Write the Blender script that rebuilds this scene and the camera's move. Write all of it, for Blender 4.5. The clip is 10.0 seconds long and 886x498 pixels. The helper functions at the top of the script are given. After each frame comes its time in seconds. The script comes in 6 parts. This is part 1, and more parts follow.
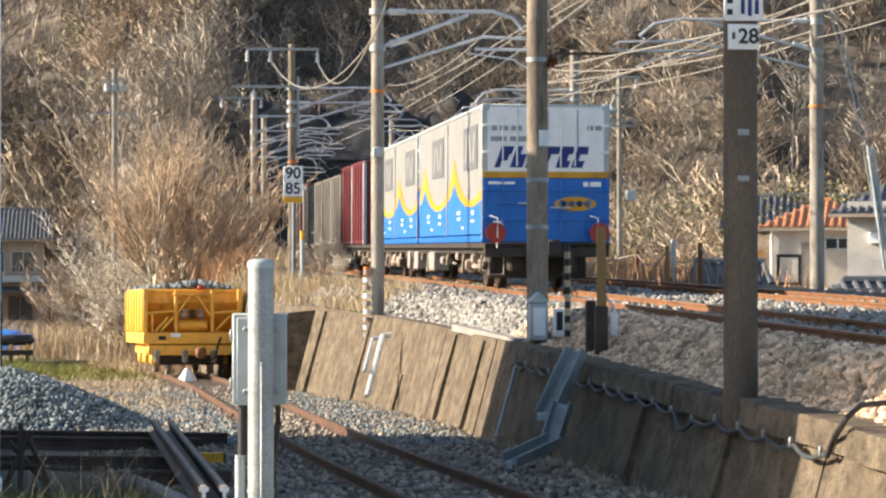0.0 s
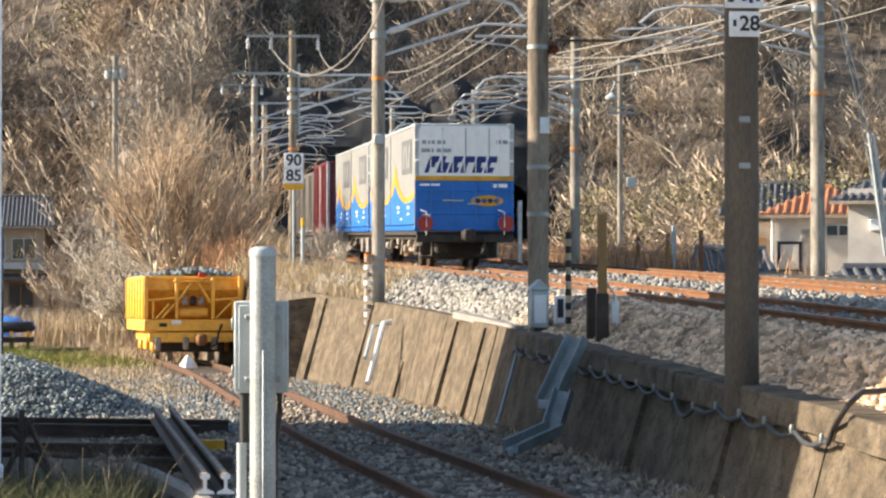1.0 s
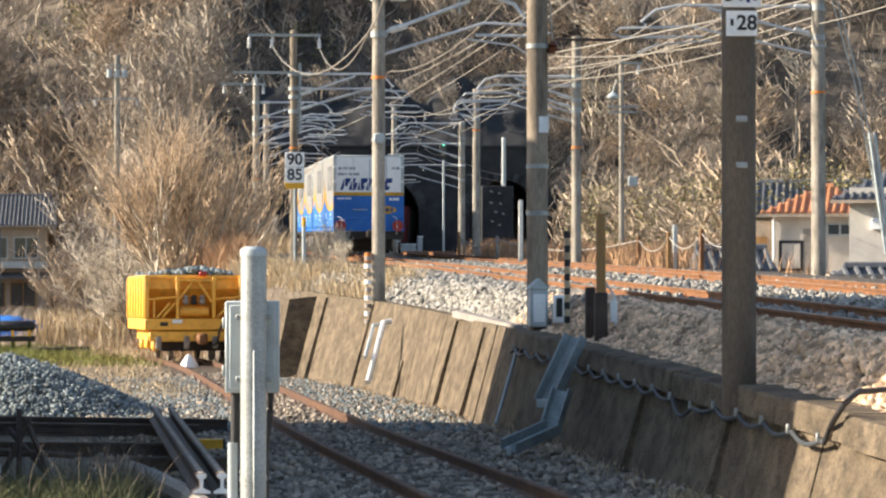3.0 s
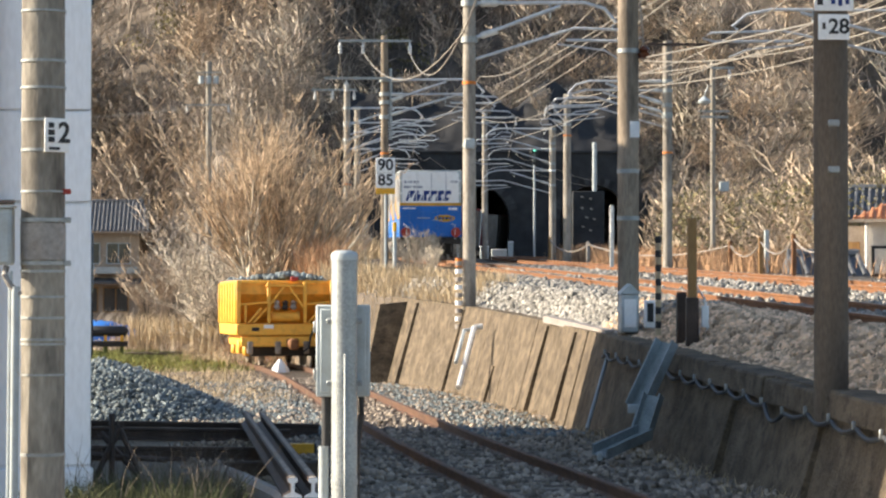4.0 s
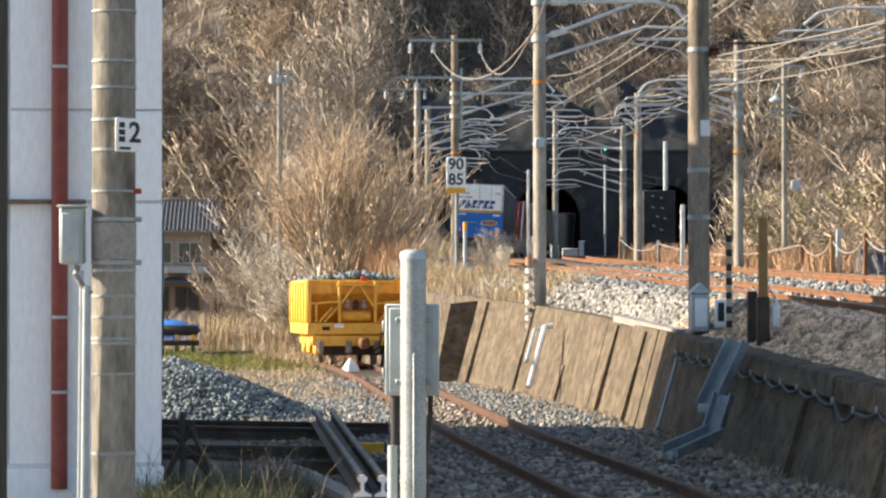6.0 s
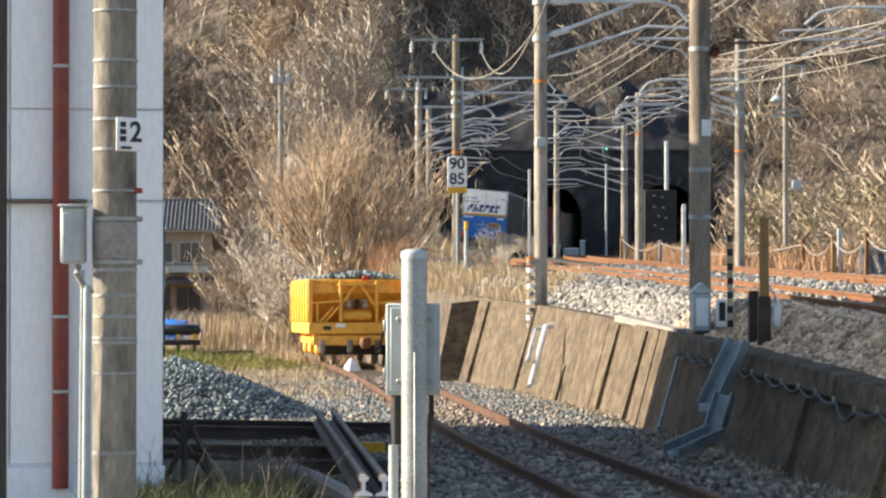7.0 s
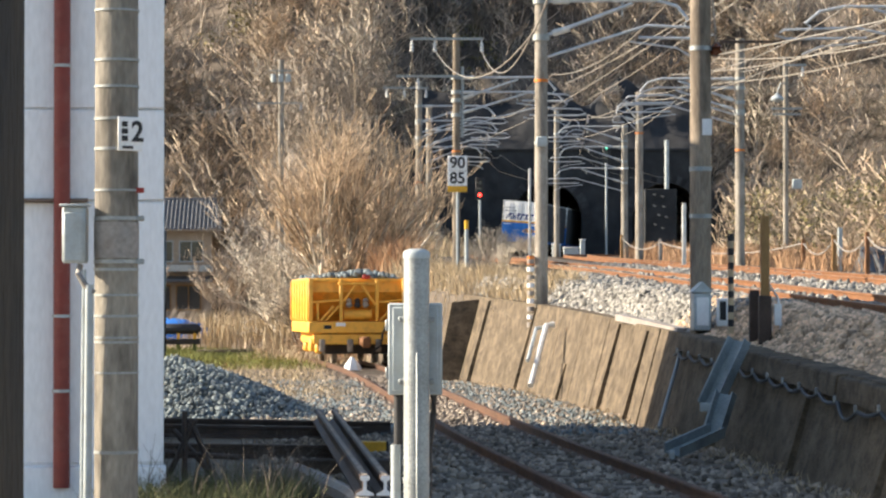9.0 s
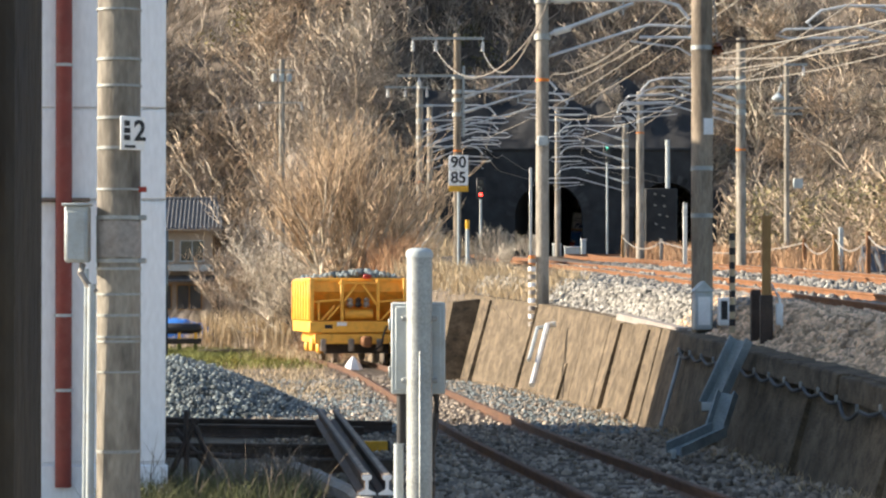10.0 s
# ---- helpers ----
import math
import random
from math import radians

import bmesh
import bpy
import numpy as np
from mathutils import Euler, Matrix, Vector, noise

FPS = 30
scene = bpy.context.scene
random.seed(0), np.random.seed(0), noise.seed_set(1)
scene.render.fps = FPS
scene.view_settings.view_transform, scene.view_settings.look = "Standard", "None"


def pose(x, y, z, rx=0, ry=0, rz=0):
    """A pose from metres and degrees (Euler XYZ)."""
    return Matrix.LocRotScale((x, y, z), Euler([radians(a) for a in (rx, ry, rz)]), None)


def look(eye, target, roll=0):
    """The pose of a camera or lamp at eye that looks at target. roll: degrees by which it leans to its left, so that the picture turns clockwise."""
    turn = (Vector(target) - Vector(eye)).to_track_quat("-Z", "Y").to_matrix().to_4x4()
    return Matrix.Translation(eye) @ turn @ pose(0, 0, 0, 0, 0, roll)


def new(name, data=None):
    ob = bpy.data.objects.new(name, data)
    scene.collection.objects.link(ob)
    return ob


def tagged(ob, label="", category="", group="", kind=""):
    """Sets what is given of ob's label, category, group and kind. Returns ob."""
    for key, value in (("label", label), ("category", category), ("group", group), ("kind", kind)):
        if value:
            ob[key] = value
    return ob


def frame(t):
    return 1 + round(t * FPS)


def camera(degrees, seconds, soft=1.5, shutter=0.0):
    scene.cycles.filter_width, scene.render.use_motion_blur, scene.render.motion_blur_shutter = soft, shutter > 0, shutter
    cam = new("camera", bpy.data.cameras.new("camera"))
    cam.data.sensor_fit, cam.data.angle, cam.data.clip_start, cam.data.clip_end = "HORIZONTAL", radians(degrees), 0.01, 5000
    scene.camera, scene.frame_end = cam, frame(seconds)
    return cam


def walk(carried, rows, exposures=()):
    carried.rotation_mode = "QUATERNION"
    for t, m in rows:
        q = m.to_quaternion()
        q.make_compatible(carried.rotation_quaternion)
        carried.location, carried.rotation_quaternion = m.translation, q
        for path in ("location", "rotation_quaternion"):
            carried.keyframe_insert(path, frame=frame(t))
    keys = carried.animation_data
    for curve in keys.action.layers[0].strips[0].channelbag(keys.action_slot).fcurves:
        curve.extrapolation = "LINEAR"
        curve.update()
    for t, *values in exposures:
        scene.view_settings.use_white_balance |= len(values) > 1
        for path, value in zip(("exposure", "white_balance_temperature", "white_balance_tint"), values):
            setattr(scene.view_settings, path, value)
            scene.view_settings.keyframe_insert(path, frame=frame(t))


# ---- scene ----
# camera: a hand-held telephoto view that pans once to the left
cam = camera(19.34, 10.0, soft=2.3)
walk(cam, [
    (0.00, pose(-0.0539, 0, 1.6008, 90.9477, 0, -3.6553)),
    (0.25, pose(-0.0560, 0, 1.6005, 90.6912, 0, -3.6446)),
    (0.50, pose(-0.0589, 0, 1.6001, 90.6625, 0, -3.6362)),
    (1.00, pose(-0.0590, 0, 1.6039, 90.6605, 0, -3.6440)),
    (1.50, pose(-0.0638, 0, 1.6026, 90.6302, 0, -3.6696)),
    (2.00, pose(-0.0620, 0, 1.6028, 90.6259, 0, -3.6632)),
    (3.50, pose(0.0071, 0, 1.6088, 90.6660, 0, -3.4005)),
    (3.70, pose(0.0010, 0, 1.6040, 90.7099, 0, -2.7381)),
    (3.80, pose(-0.0020, 0, 1.6030, 90.7411, 0, -2.2657)),
    (3.90, pose(-0.0050, 0, 1.6020, 90.7548, 0, -1.8801)),
    (4.00, pose(-0.0084, 0, 1.6010, 90.7597, 0, -1.5835)),
    (4.20, pose(-0.0145, 0, 1.6015, 90.7473, 0, -1.0960)),
    (4.40, pose(-0.0220, 0, 1.6018, 90.7199, 0, -0.6726)),
    (4.50, pose(-0.0240, 0, 1.6019, 90.7130, 0, -0.5744)),
    (4.70, pose(-0.0210, 0, 1.6025, 90.7274, 0, -0.2616)),
    (5.00, pose(-0.0134, 0, 1.6036, 90.7445, 0, -0.0489)),
    (5.50, pose(-0.0031, 0, 1.6011, 90.7478, 0, -0.0364)),
    (7.00, pose(0.0000, 0, 1.6000, 90.7348, 0, 0.0000)),
    (7.50, pose(-0.0022, 0, 1.6012, 90.7342, 0, 0.0017)),
    (8.00, pose(-0.0030, 0, 1.6014, 90.7224, 0, 0.0008)),
    (8.50, pose(-0.0063, 0, 1.6012, 90.7222, 0, 0.0044)),
    (9.00, pose(-0.0095, 0, 1.6035, 90.7119, 0, -0.0008)),
    (9.50, pose(-0.0139, 0, 1.6025, 90.7095, 0, 0.0178)),
    (10.00, pose(-0.0189, 0, 1.6013, 90.7035, 0, 0.0141)),
])

# world and sun: low winter sun from the left
SUN_AZ, SUN_EL = radians(-84), radians(24)
world = bpy.data.worlds.new("sky")
world.use_nodes = True
scene.world = world
nt = world.node_tree
sky = nt.nodes.new("ShaderNodeTexSky")
sky.sky_type = 'NISHITA'
sky.sun_disc = False
sky.sun_elevation, sky.sun_rotation = SUN_EL, SUN_AZ
nt.links.new(sky.outputs[0], nt.nodes["Background"].inputs[0])
nt.nodes["Background"].inputs[1].default_value = 0.10
sun = new("sun", bpy.data.lights.new("sun", 'SUN'))
sun.data.energy, sun.data.angle, sun.data.color = 4.9, radians(0.6), (1.0, 0.867, 0.69)
sun.matrix_world = look((math.sin(SUN_AZ) * 100 * math.cos(SUN_EL), math.cos(SUN_AZ) * 100 * math.cos(SUN_EL), 100 * math.sin(SUN_EL)), (0, 0, 0))
scene.view_settings.exposure = 1.22


# ---- materials ----
def mat(name, c1, c2=None, rough=0.7, metal=0.0, scale=6.0, fine=60.0, bump=0.15, dirt=None, dirt_amount=0.5, per="none", stretch=(1, 1, 1), glow=0.0, spec=0.4, grain=1.0):
    """Two-scale procedural surface: broad patches c1 to c2, fine grain, patches of dirt, bump. per: 'object' or 'island' variation."""
    m = bpy.data.materials.new(name)
    m.use_nodes = True
    n, l = m.node_tree.nodes, m.node_tree.links
    b = n["Principled BSDF"]
    b.inputs["Roughness"].default_value, b.inputs["Metallic"].default_value = rough, metal
    b.inputs["Specular IOR Level"].default_value = spec
    c2 = c2 or tuple(0.72 * c for c in c1)
    tc, mp = n.new("ShaderNodeTexCoord"), n.new("ShaderNodeMapping")
    mp.inputs["Scale"].default_value = stretch
    l.new(tc.outputs["Object"], mp.inputs[0])
    big, small = n.new("ShaderNodeTexNoise"), n.new("ShaderNodeTexNoise")
    big.inputs["Scale"].default_value, big.inputs["Detail"].default_value = scale, 5
    small.inputs["Scale"].default_value, small.inputs["Detail"].default_value = fine, 3
    l.new(mp.outputs[0], big.inputs["Vector"])
    l.new(mp.outputs[0], small.inputs["Vector"])
    ramp = n.new("ShaderNodeMapRange")
    ramp.inputs[1].default_value, ramp.inputs[2].default_value = 0.35, 0.65
    l.new(big.outputs["Fac"], ramp.inputs[0])
    mix = n.new("ShaderNodeMix")
    mix.data_type = 'RGBA'
    mix.inputs["A"].default_value, mix.inputs["B"].default_value = (*c1, 1), (*c2, 1)
    l.new(ramp.outputs[0], mix.inputs["Factor"])
    out = mix.outputs["Result"]
    if dirt:
        dn, dr, dm = n.new("ShaderNodeTexNoise"), n.new("ShaderNodeMapRange"), n.new("ShaderNodeMix")
        dn.inputs["Scale"].default_value, dn.inputs["Detail"].default_value = scale * 2.7, 8
        dr.inputs[1].default_value, dr.inputs[2].default_value, dr.inputs[4].default_value = 0.48, 0.72, dirt_amount
        l.new(mp.outputs[0], dn.inputs["Vector"])
        l.new(dn.outputs["Fac"], dr.inputs[0])
        dm.data_type = 'RGBA'
        dm.inputs["B"].default_value = (*dirt, 1)
        l.new(out, dm.inputs["A"])
        l.new(dr.outputs[0], dm.inputs["Factor"])
        out = dm.outputs["Result"]
    g = n.new("ShaderNodeMapRange")
    g.inputs[1].default_value, g.inputs[2].default_value, g.inputs[3].default_value, g.inputs[4].default_value = 0.3, 0.7, 1 - 0.2 * grain, 1 + 0.18 * grain
    l.new(small.outputs["Fac"], g.inputs[0])
    val = g.outputs[0]
    if per != "none":
        src = n.new("ShaderNodeObjectInfo").outputs["Random"] if per == "object" else n.new("ShaderNodeNewGeometry").outputs["Random Per Island"]
        pr, mul = n.new("ShaderNodeMapRange"), n.new("ShaderNodeMath")
        pr.inputs[3].default_value, pr.inputs[4].default_value = 0.38, 1.55
        l.new(src, pr.inputs[0])
        mul.operation = 'MULTIPLY'
        l.new(pr.outputs[0], mul.inputs[0])
        l.new(val, mul.inputs[1])
        val = mul.outputs[0]
    vm = n.new("ShaderNodeVectorMath")
    vm.operation = 'SCALE'
    l.new(out, vm.inputs[0])
    l.new(val, vm.inputs["Scale"])
    l.new(vm.outputs[0], b.inputs["Base Color"])
    if bump:
        bp = n.new("ShaderNodeBump")
        bp.inputs["Strength"].default_value, bp.inputs["Distance"].default_value = bump, 0.02
        l.new(small.outputs["Fac"], bp.inputs["Height"])
        l.new(bp.outputs[0], b.inputs["Normal"])
    if glow:
        b.inputs["Emission Color"].default_value, b.inputs["Emission Strength"].default_value = (*c1, 1), glow
    return m


M = dict(
    gravel=mat("gravel_ground", (0.23, 0.19, 0.145), (0.15, 0.125, 0.098), 0.95, scale=0.7, fine=18, bump=0.9, dirt=(0.24, 0.19, 0.11)),
    stone_yard=mat("brown_yard_stone", (0.37, 0.31, 0.248), (0.23, 0.193, 0.153), 0.9, scale=3, fine=40, bump=0.4, per="island"),
    stone=mat("ballast_stone", (0.335, 0.32, 0.285), (0.22, 0.21, 0.19), 0.85, scale=3, fine=40, bump=0.4, per="island"),
    stone_warm=mat("rusty_ballast_stone", (0.78, 0.56, 0.37), (0.52, 0.36, 0.23), 0.9, scale=3, fine=40, bump=0.4, per="island"),
    stone_blue=mat("fresh_crushed_stone", (0.22, 0.252, 0.254), (0.132, 0.158, 0.166), 0.85, scale=3, fine=40, bump=0.4, per="island"),
    concrete=mat("weathered_concrete", (0.18, 0.141, 0.099), (0.10, 0.079, 0.055), 0.95, scale=2.2, fine=26, bump=1.0, dirt=(0.05, 0.043, 0.036), dirt_amount=0.8, stretch=(1, 1, 1.3), spec=0.2),
    # base darkened for the shade in the gaps between ballast stones
    bank_base=mat("dark_ballast_gaps", (0.14, 0.112, 0.084), (0.085, 0.069, 0.053), 0.95, scale=2, fine=25, bump=0.8),
    pole=mat("spun_concrete", (0.37, 0.335, 0.285), (0.24, 0.215, 0.18), 0.85, scale=2.2, fine=40, bump=0.25, dirt=(0.10, 0.082, 0.066), dirt_amount=0.75, stretch=(1, 1, 0.25)),
    pole_near=mat("stained_grey_concrete", (0.32, 0.29, 0.24), (0.17, 0.152, 0.125), 0.85, scale=3.0, fine=40, bump=0.25, dirt=(0.07, 0.06, 0.05), dirt_amount=0.85, stretch=(1, 1, 0.3)),
    # darker copy of the pole concrete, with the pole's shade in it
    pole_dark=mat("shade_dark_concrete", (0.145, 0.112, 0.082), (0.09, 0.07, 0.052), 0.8, scale=2.5, fine=50, bump=0.15, stretch=(1, 1, 0.3)),
    galv=mat("galvanised_steel", (0.36, 0.38, 0.375), (0.27, 0.285, 0.28), 0.5, 0.35, scale=6, fine=90, bump=0.05),
    greypaint=mat("grey_painted_steel", (0.46, 0.51, 0.52), (0.38, 0.42, 0.43), 0.5, scale=5, fine=70, bump=0.05, dirt=(0.25, 0.22, 0.18), dirt_amount=0.35, grain=0.3),
    arm=mat("bright_galvanised_pipe", (0.62, 0.64, 0.66), (0.50, 0.52, 0.53), 0.45, 0.3, scale=6, fine=90, bump=0.05),
    pole_brown=mat("brown_stained_concrete", (0.32, 0.26, 0.195), (0.17, 0.137, 0.10), 0.85, scale=2.2, fine=40, bump=0.25, dirt=(0.085, 0.066, 0.05), dirt_amount=0.8, stretch=(1, 1, 0.25)),
    chute=mat("teal_grey_duct_steel", (0.30, 0.345, 0.355), (0.22, 0.255, 0.26), 0.55, 0.2, scale=5, fine=60, bump=0.1),
    rail_brown=mat("brown_siding_rail", (0.15, 0.078, 0.045), (0.09, 0.05, 0.033), 0.7, 0.2, scale=4, fine=60, bump=0.25),
    rust=mat("rusty_rail_steel", (0.25, 0.115, 0.05), (0.16, 0.075, 0.035), 0.75, 0.2, scale=4, fine=60, bump=0.25),
    rust_dark=mat("dark_rusted_steel", (0.085, 0.058, 0.045), (0.05, 0.037, 0.03), 0.6, 0.3, scale=4, fine=60, bump=0.2),
    railtop=mat("worn_rail_head", (0.42, 0.36, 0.31), (0.30, 0.20, 0.13), 0.35, 0.8, scale=3, fine=60, bump=0.05),
    yellow=mat("yellow_wagon_paint", (0.95, 0.50, 0.075), (0.88, 0.43, 0.055), 0.5, scale=2.2, fine=40, bump=0.08, dirt=(0.28, 0.12, 0.04), dirt_amount=0.4, grain=0.3),
    yellow_sign=mat("yellow_enamel", (0.85, 0.45, 0.03), None, 0.4),
    underframe=mat("black_underframe", (0.035, 0.032, 0.03), (0.055, 0.045, 0.038), 0.75, 0.2, scale=5, fine=50),
    dust=mat("dusty_running_gear", (0.40, 0.335, 0.27), (0.22, 0.18, 0.145), 0.85, 0.1, scale=5, fine=50),
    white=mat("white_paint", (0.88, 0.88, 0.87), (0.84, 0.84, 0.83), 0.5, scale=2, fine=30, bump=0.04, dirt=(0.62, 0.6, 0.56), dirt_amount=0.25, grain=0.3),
    # container white lowered to grey, since the sun burns this side out
    cream=mat("lowered_container_white", (0.255, 0.26, 0.258), (0.225, 0.228, 0.225), 0.5, scale=2, fine=30, bump=0.04, dirt=(0.30, 0.26, 0.21), dirt_amount=0.3, grain=0.3),
    # off side's shade as a dark grey; also the cable's grey
    darkside=mat("shade_side_and_cable_grey", (0.060, 0.066, 0.072), (0.042, 0.046, 0.05), 0.6, scale=2, fine=30, bump=0.04, grain=0.3),
    blue=mat("blue_container_paint", (0.008, 0.145, 0.52), (0.007, 0.125, 0.45), 0.4, scale=2, fine=30, bump=0.04, dirt=(0.05, 0.12, 0.3), dirt_amount=0.35, grain=0.3),
    skyblue=mat("bright_blue_container_paint", (0.022, 0.17, 0.52), (0.02, 0.15, 0.46), 0.4, scale=2, fine=30, bump=0.04, grain=0.3),
    amber=mat("amber_stripe_paint", (0.62, 0.32, 0.025), None, 0.45, scale=2, fine=30, bump=0.03, grain=0.3),
    navy=mat("navy_lettering_paint", (0.012, 0.04, 0.20), None, 0.45, bump=0.02, grain=0.3),
    greyprint=mat("grey_print", (0.36, 0.38, 0.44), None, 0.6, bump=0.02),
    red=mat("dark_red_container_paint", (0.15, 0.018, 0.026), (0.11, 0.014, 0.02), 0.5, scale=2, fine=30, dirt=(0.15, 0.05, 0.05)),
    greybox=mat("faded_grey_container_paint", (0.34, 0.31, 0.28), (0.26, 0.24, 0.22), 0.6, scale=2, fine=30, dirt=(0.2, 0.14, 0.1)),
    greycar=mat("dusty_grey_container_paint", (0.17, 0.155, 0.138), (0.12, 0.11, 0.098), 0.6, scale=2, fine=30, dirt=(0.10, 0.075, 0.055)),
    disc=mat("red_marker_disc", (0.36, 0.035, 0.025), None, 0.35, bump=0.02),
    black=mat("black_print", (0.02, 0.02, 0.022), None, 0.5, bump=0.02),
    flashing=mat("brown_flashing", (0.20, 0.15, 0.12), (0.14, 0.105, 0.085), 0.7, scale=3, fine=30),
    emblem=mat("grey_emblem_paint", (0.13, 0.138, 0.15), (0.115, 0.12, 0.13), 0.6, bump=0.02),
    rubber=mat("black_cable_sheath", (0.03, 0.03, 0.032), None, 0.55, bump=0.05),
    insul=mat("brown_glazed_porcelain", (0.16, 0.05, 0.02), None, 0.2, bump=0.0),
    porcelain=mat("white_glazed_porcelain", (0.75, 0.74, 0.70), None, 0.2, bump=0.0),
    orange=mat("orange_band", (0.75, 0.22, 0.03), None, 0.5, bump=0.02),
    copper=mat("weathered_wire", (0.42, 0.39, 0.34), (0.33, 0.30, 0.26), 0.5, 0.5, bump=0.0),
    wood=mat("brown_weathered_wood", (0.36, 0.21, 0.08), (0.26, 0.14, 0.055), 0.8, scale=5, fine=60, bump=0.3, stretch=(1, 1, 0.15)),
    sleeper=mat("dark_sleeper_wood", (0.10, 0.075, 0.055), (0.065, 0.05, 0.04), 0.9, scale=5, fine=50, bump=0.4, stretch=(0.3, 1, 1)),
    bldg=mat("pale_grey_cladding", (0.85, 0.875, 0.91), (0.83, 0.855, 0.89), 0.6, scale=0.7, fine=30, bump=0.02, dirt=(0.68, 0.68, 0.67), dirt_amount=0.06, stretch=(1, 1, 0.3), grain=0.3),
    drain=mat("red_brown_downpipe", (0.22, 0.04, 0.03), (0.17, 0.032, 0.025), 0.5, scale=4, fine=40, bump=0.06, dirt=(0.3, 0.12, 0.09), dirt_amount=0.3, grain=0.3),
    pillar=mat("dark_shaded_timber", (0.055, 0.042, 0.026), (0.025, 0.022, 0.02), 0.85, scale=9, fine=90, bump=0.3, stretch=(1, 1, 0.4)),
    tile=mat("grey_roof_tile", (0.12, 0.125, 0.135), (0.085, 0.09, 0.098), 0.65, scale=3, fine=30, bump=0.1, per="island"),
    tile_orange=mat("terracotta_roof_tile", (0.48, 0.22, 0.10), (0.38, 0.16, 0.07), 0.6, scale=3, fine=30, bump=0.1, per="island"),
    plaster=mat("house_plaster", (0.62, 0.58, 0.52), (0.55, 0.51, 0.46), 0.85, scale=1, fine=25, bump=0.1, dirt=(0.4, 0.36, 0.32), dirt_amount=0.4, grain=0.3),
    plaster_brown=mat("tan_house_wall", (0.40, 0.33, 0.26), (0.33, 0.27, 0.21), 0.85, scale=1, fine=25, bump=0.1),
    glass=mat("dark_window_glass", (0.03, 0.04, 0.05), None, 0.08, bump=0.0, spec=0.8),
    bark=mat("bare_twig_bark", (0.46, 0.395, 0.33), (0.27, 0.228, 0.185), 0.9, scale=0.25, fine=10, bump=0.1, per="island"),
    bark_warm=mat("tan_twig_bark", (0.57, 0.465, 0.355), (0.46, 0.365, 0.27), 0.9, scale=0.6, fine=12, bump=0.1, per="island"),
    bark_pale=mat("pale_grey_bark", (0.60, 0.535, 0.445), (0.48, 0.42, 0.335), 0.9, scale=0.6, fine=12, bump=0.1, per="island"),
    hill=mat("leaf_litter_slope", (0.20, 0.162, 0.128), (0.08, 0.067, 0.055), 0.95, scale=0.4, fine=3.5, bump=1.0, dirt=(0.03, 0.028, 0.02), dirt_amount=0.75),
    dry=mat("dry_grass", (0.50, 0.395, 0.255), (0.38, 0.29, 0.18), 0.9, scale=0.8, fine=10, bump=0.0, per="island"),
    twig=mat("tan_orange_twigs", (0.54, 0.42, 0.30), (0.46, 0.34, 0.225), 0.9, scale=0.8, fine=10, bump=0.0, per="island"),
    brush=mat("reddish_dry_brush", (0.46, 0.285, 0.165), (0.36, 0.21, 0.115), 0.9, scale=0.8, fine=10, bump=0.0, per="island"),
    green=mat("grass_green", (0.23, 0.235, 0.065), (0.12, 0.14, 0.04), 0.9, scale=2, fine=10, bump=0.0, per="island"),
    weed=mat("dull_green_weed", (0.12, 0.125, 0.055), (0.06, 0.068, 0.03), 0.9, scale=2, fine=10, bump=0.0, per="island"),
    leaf=mat("olive_evergreen_leaf", (0.21, 0.18, 0.07), (0.15, 0.125, 0.05), 0.6, scale=0.5, fine=6, bump=0.0, per="island"),
    tarp=mat("blue_tarpaulin", (0.04, 0.20, 0.62), (0.03, 0.15, 0.5), 0.5, scale=3, fine=20, bump=0.4),
    # near-black stones: the shade on the portal is put into their colour
    portal=mat("shade_dark_portal_stone", (0.036, 0.039, 0.043), (0.017, 0.018, 0.020), 0.9, scale=1, fine=12, bump=0.5),
    portal_ring=mat("shade_dark_arch_stone", (0.045, 0.046, 0.05), (0.028, 0.029, 0.032), 0.9, scale=1, fine=12, bump=0.5, per="object"),
    # the darkness inside the tunnel is put into this black
    void=mat("tunnel_dark_lining", (0.012, 0.012, 0.013), None, 0.95, bump=0.2),
    lamp_red=mat("lit_red_signal_lens", (1.0, 0.03, 0.02), None, 0.3, bump=0.0, glow=6.0),
    lamp_green=mat("lit_green_signal_lens", (0.2, 0.9, 0.6), None, 0.3, bump=0.0, glow=0.6),
)


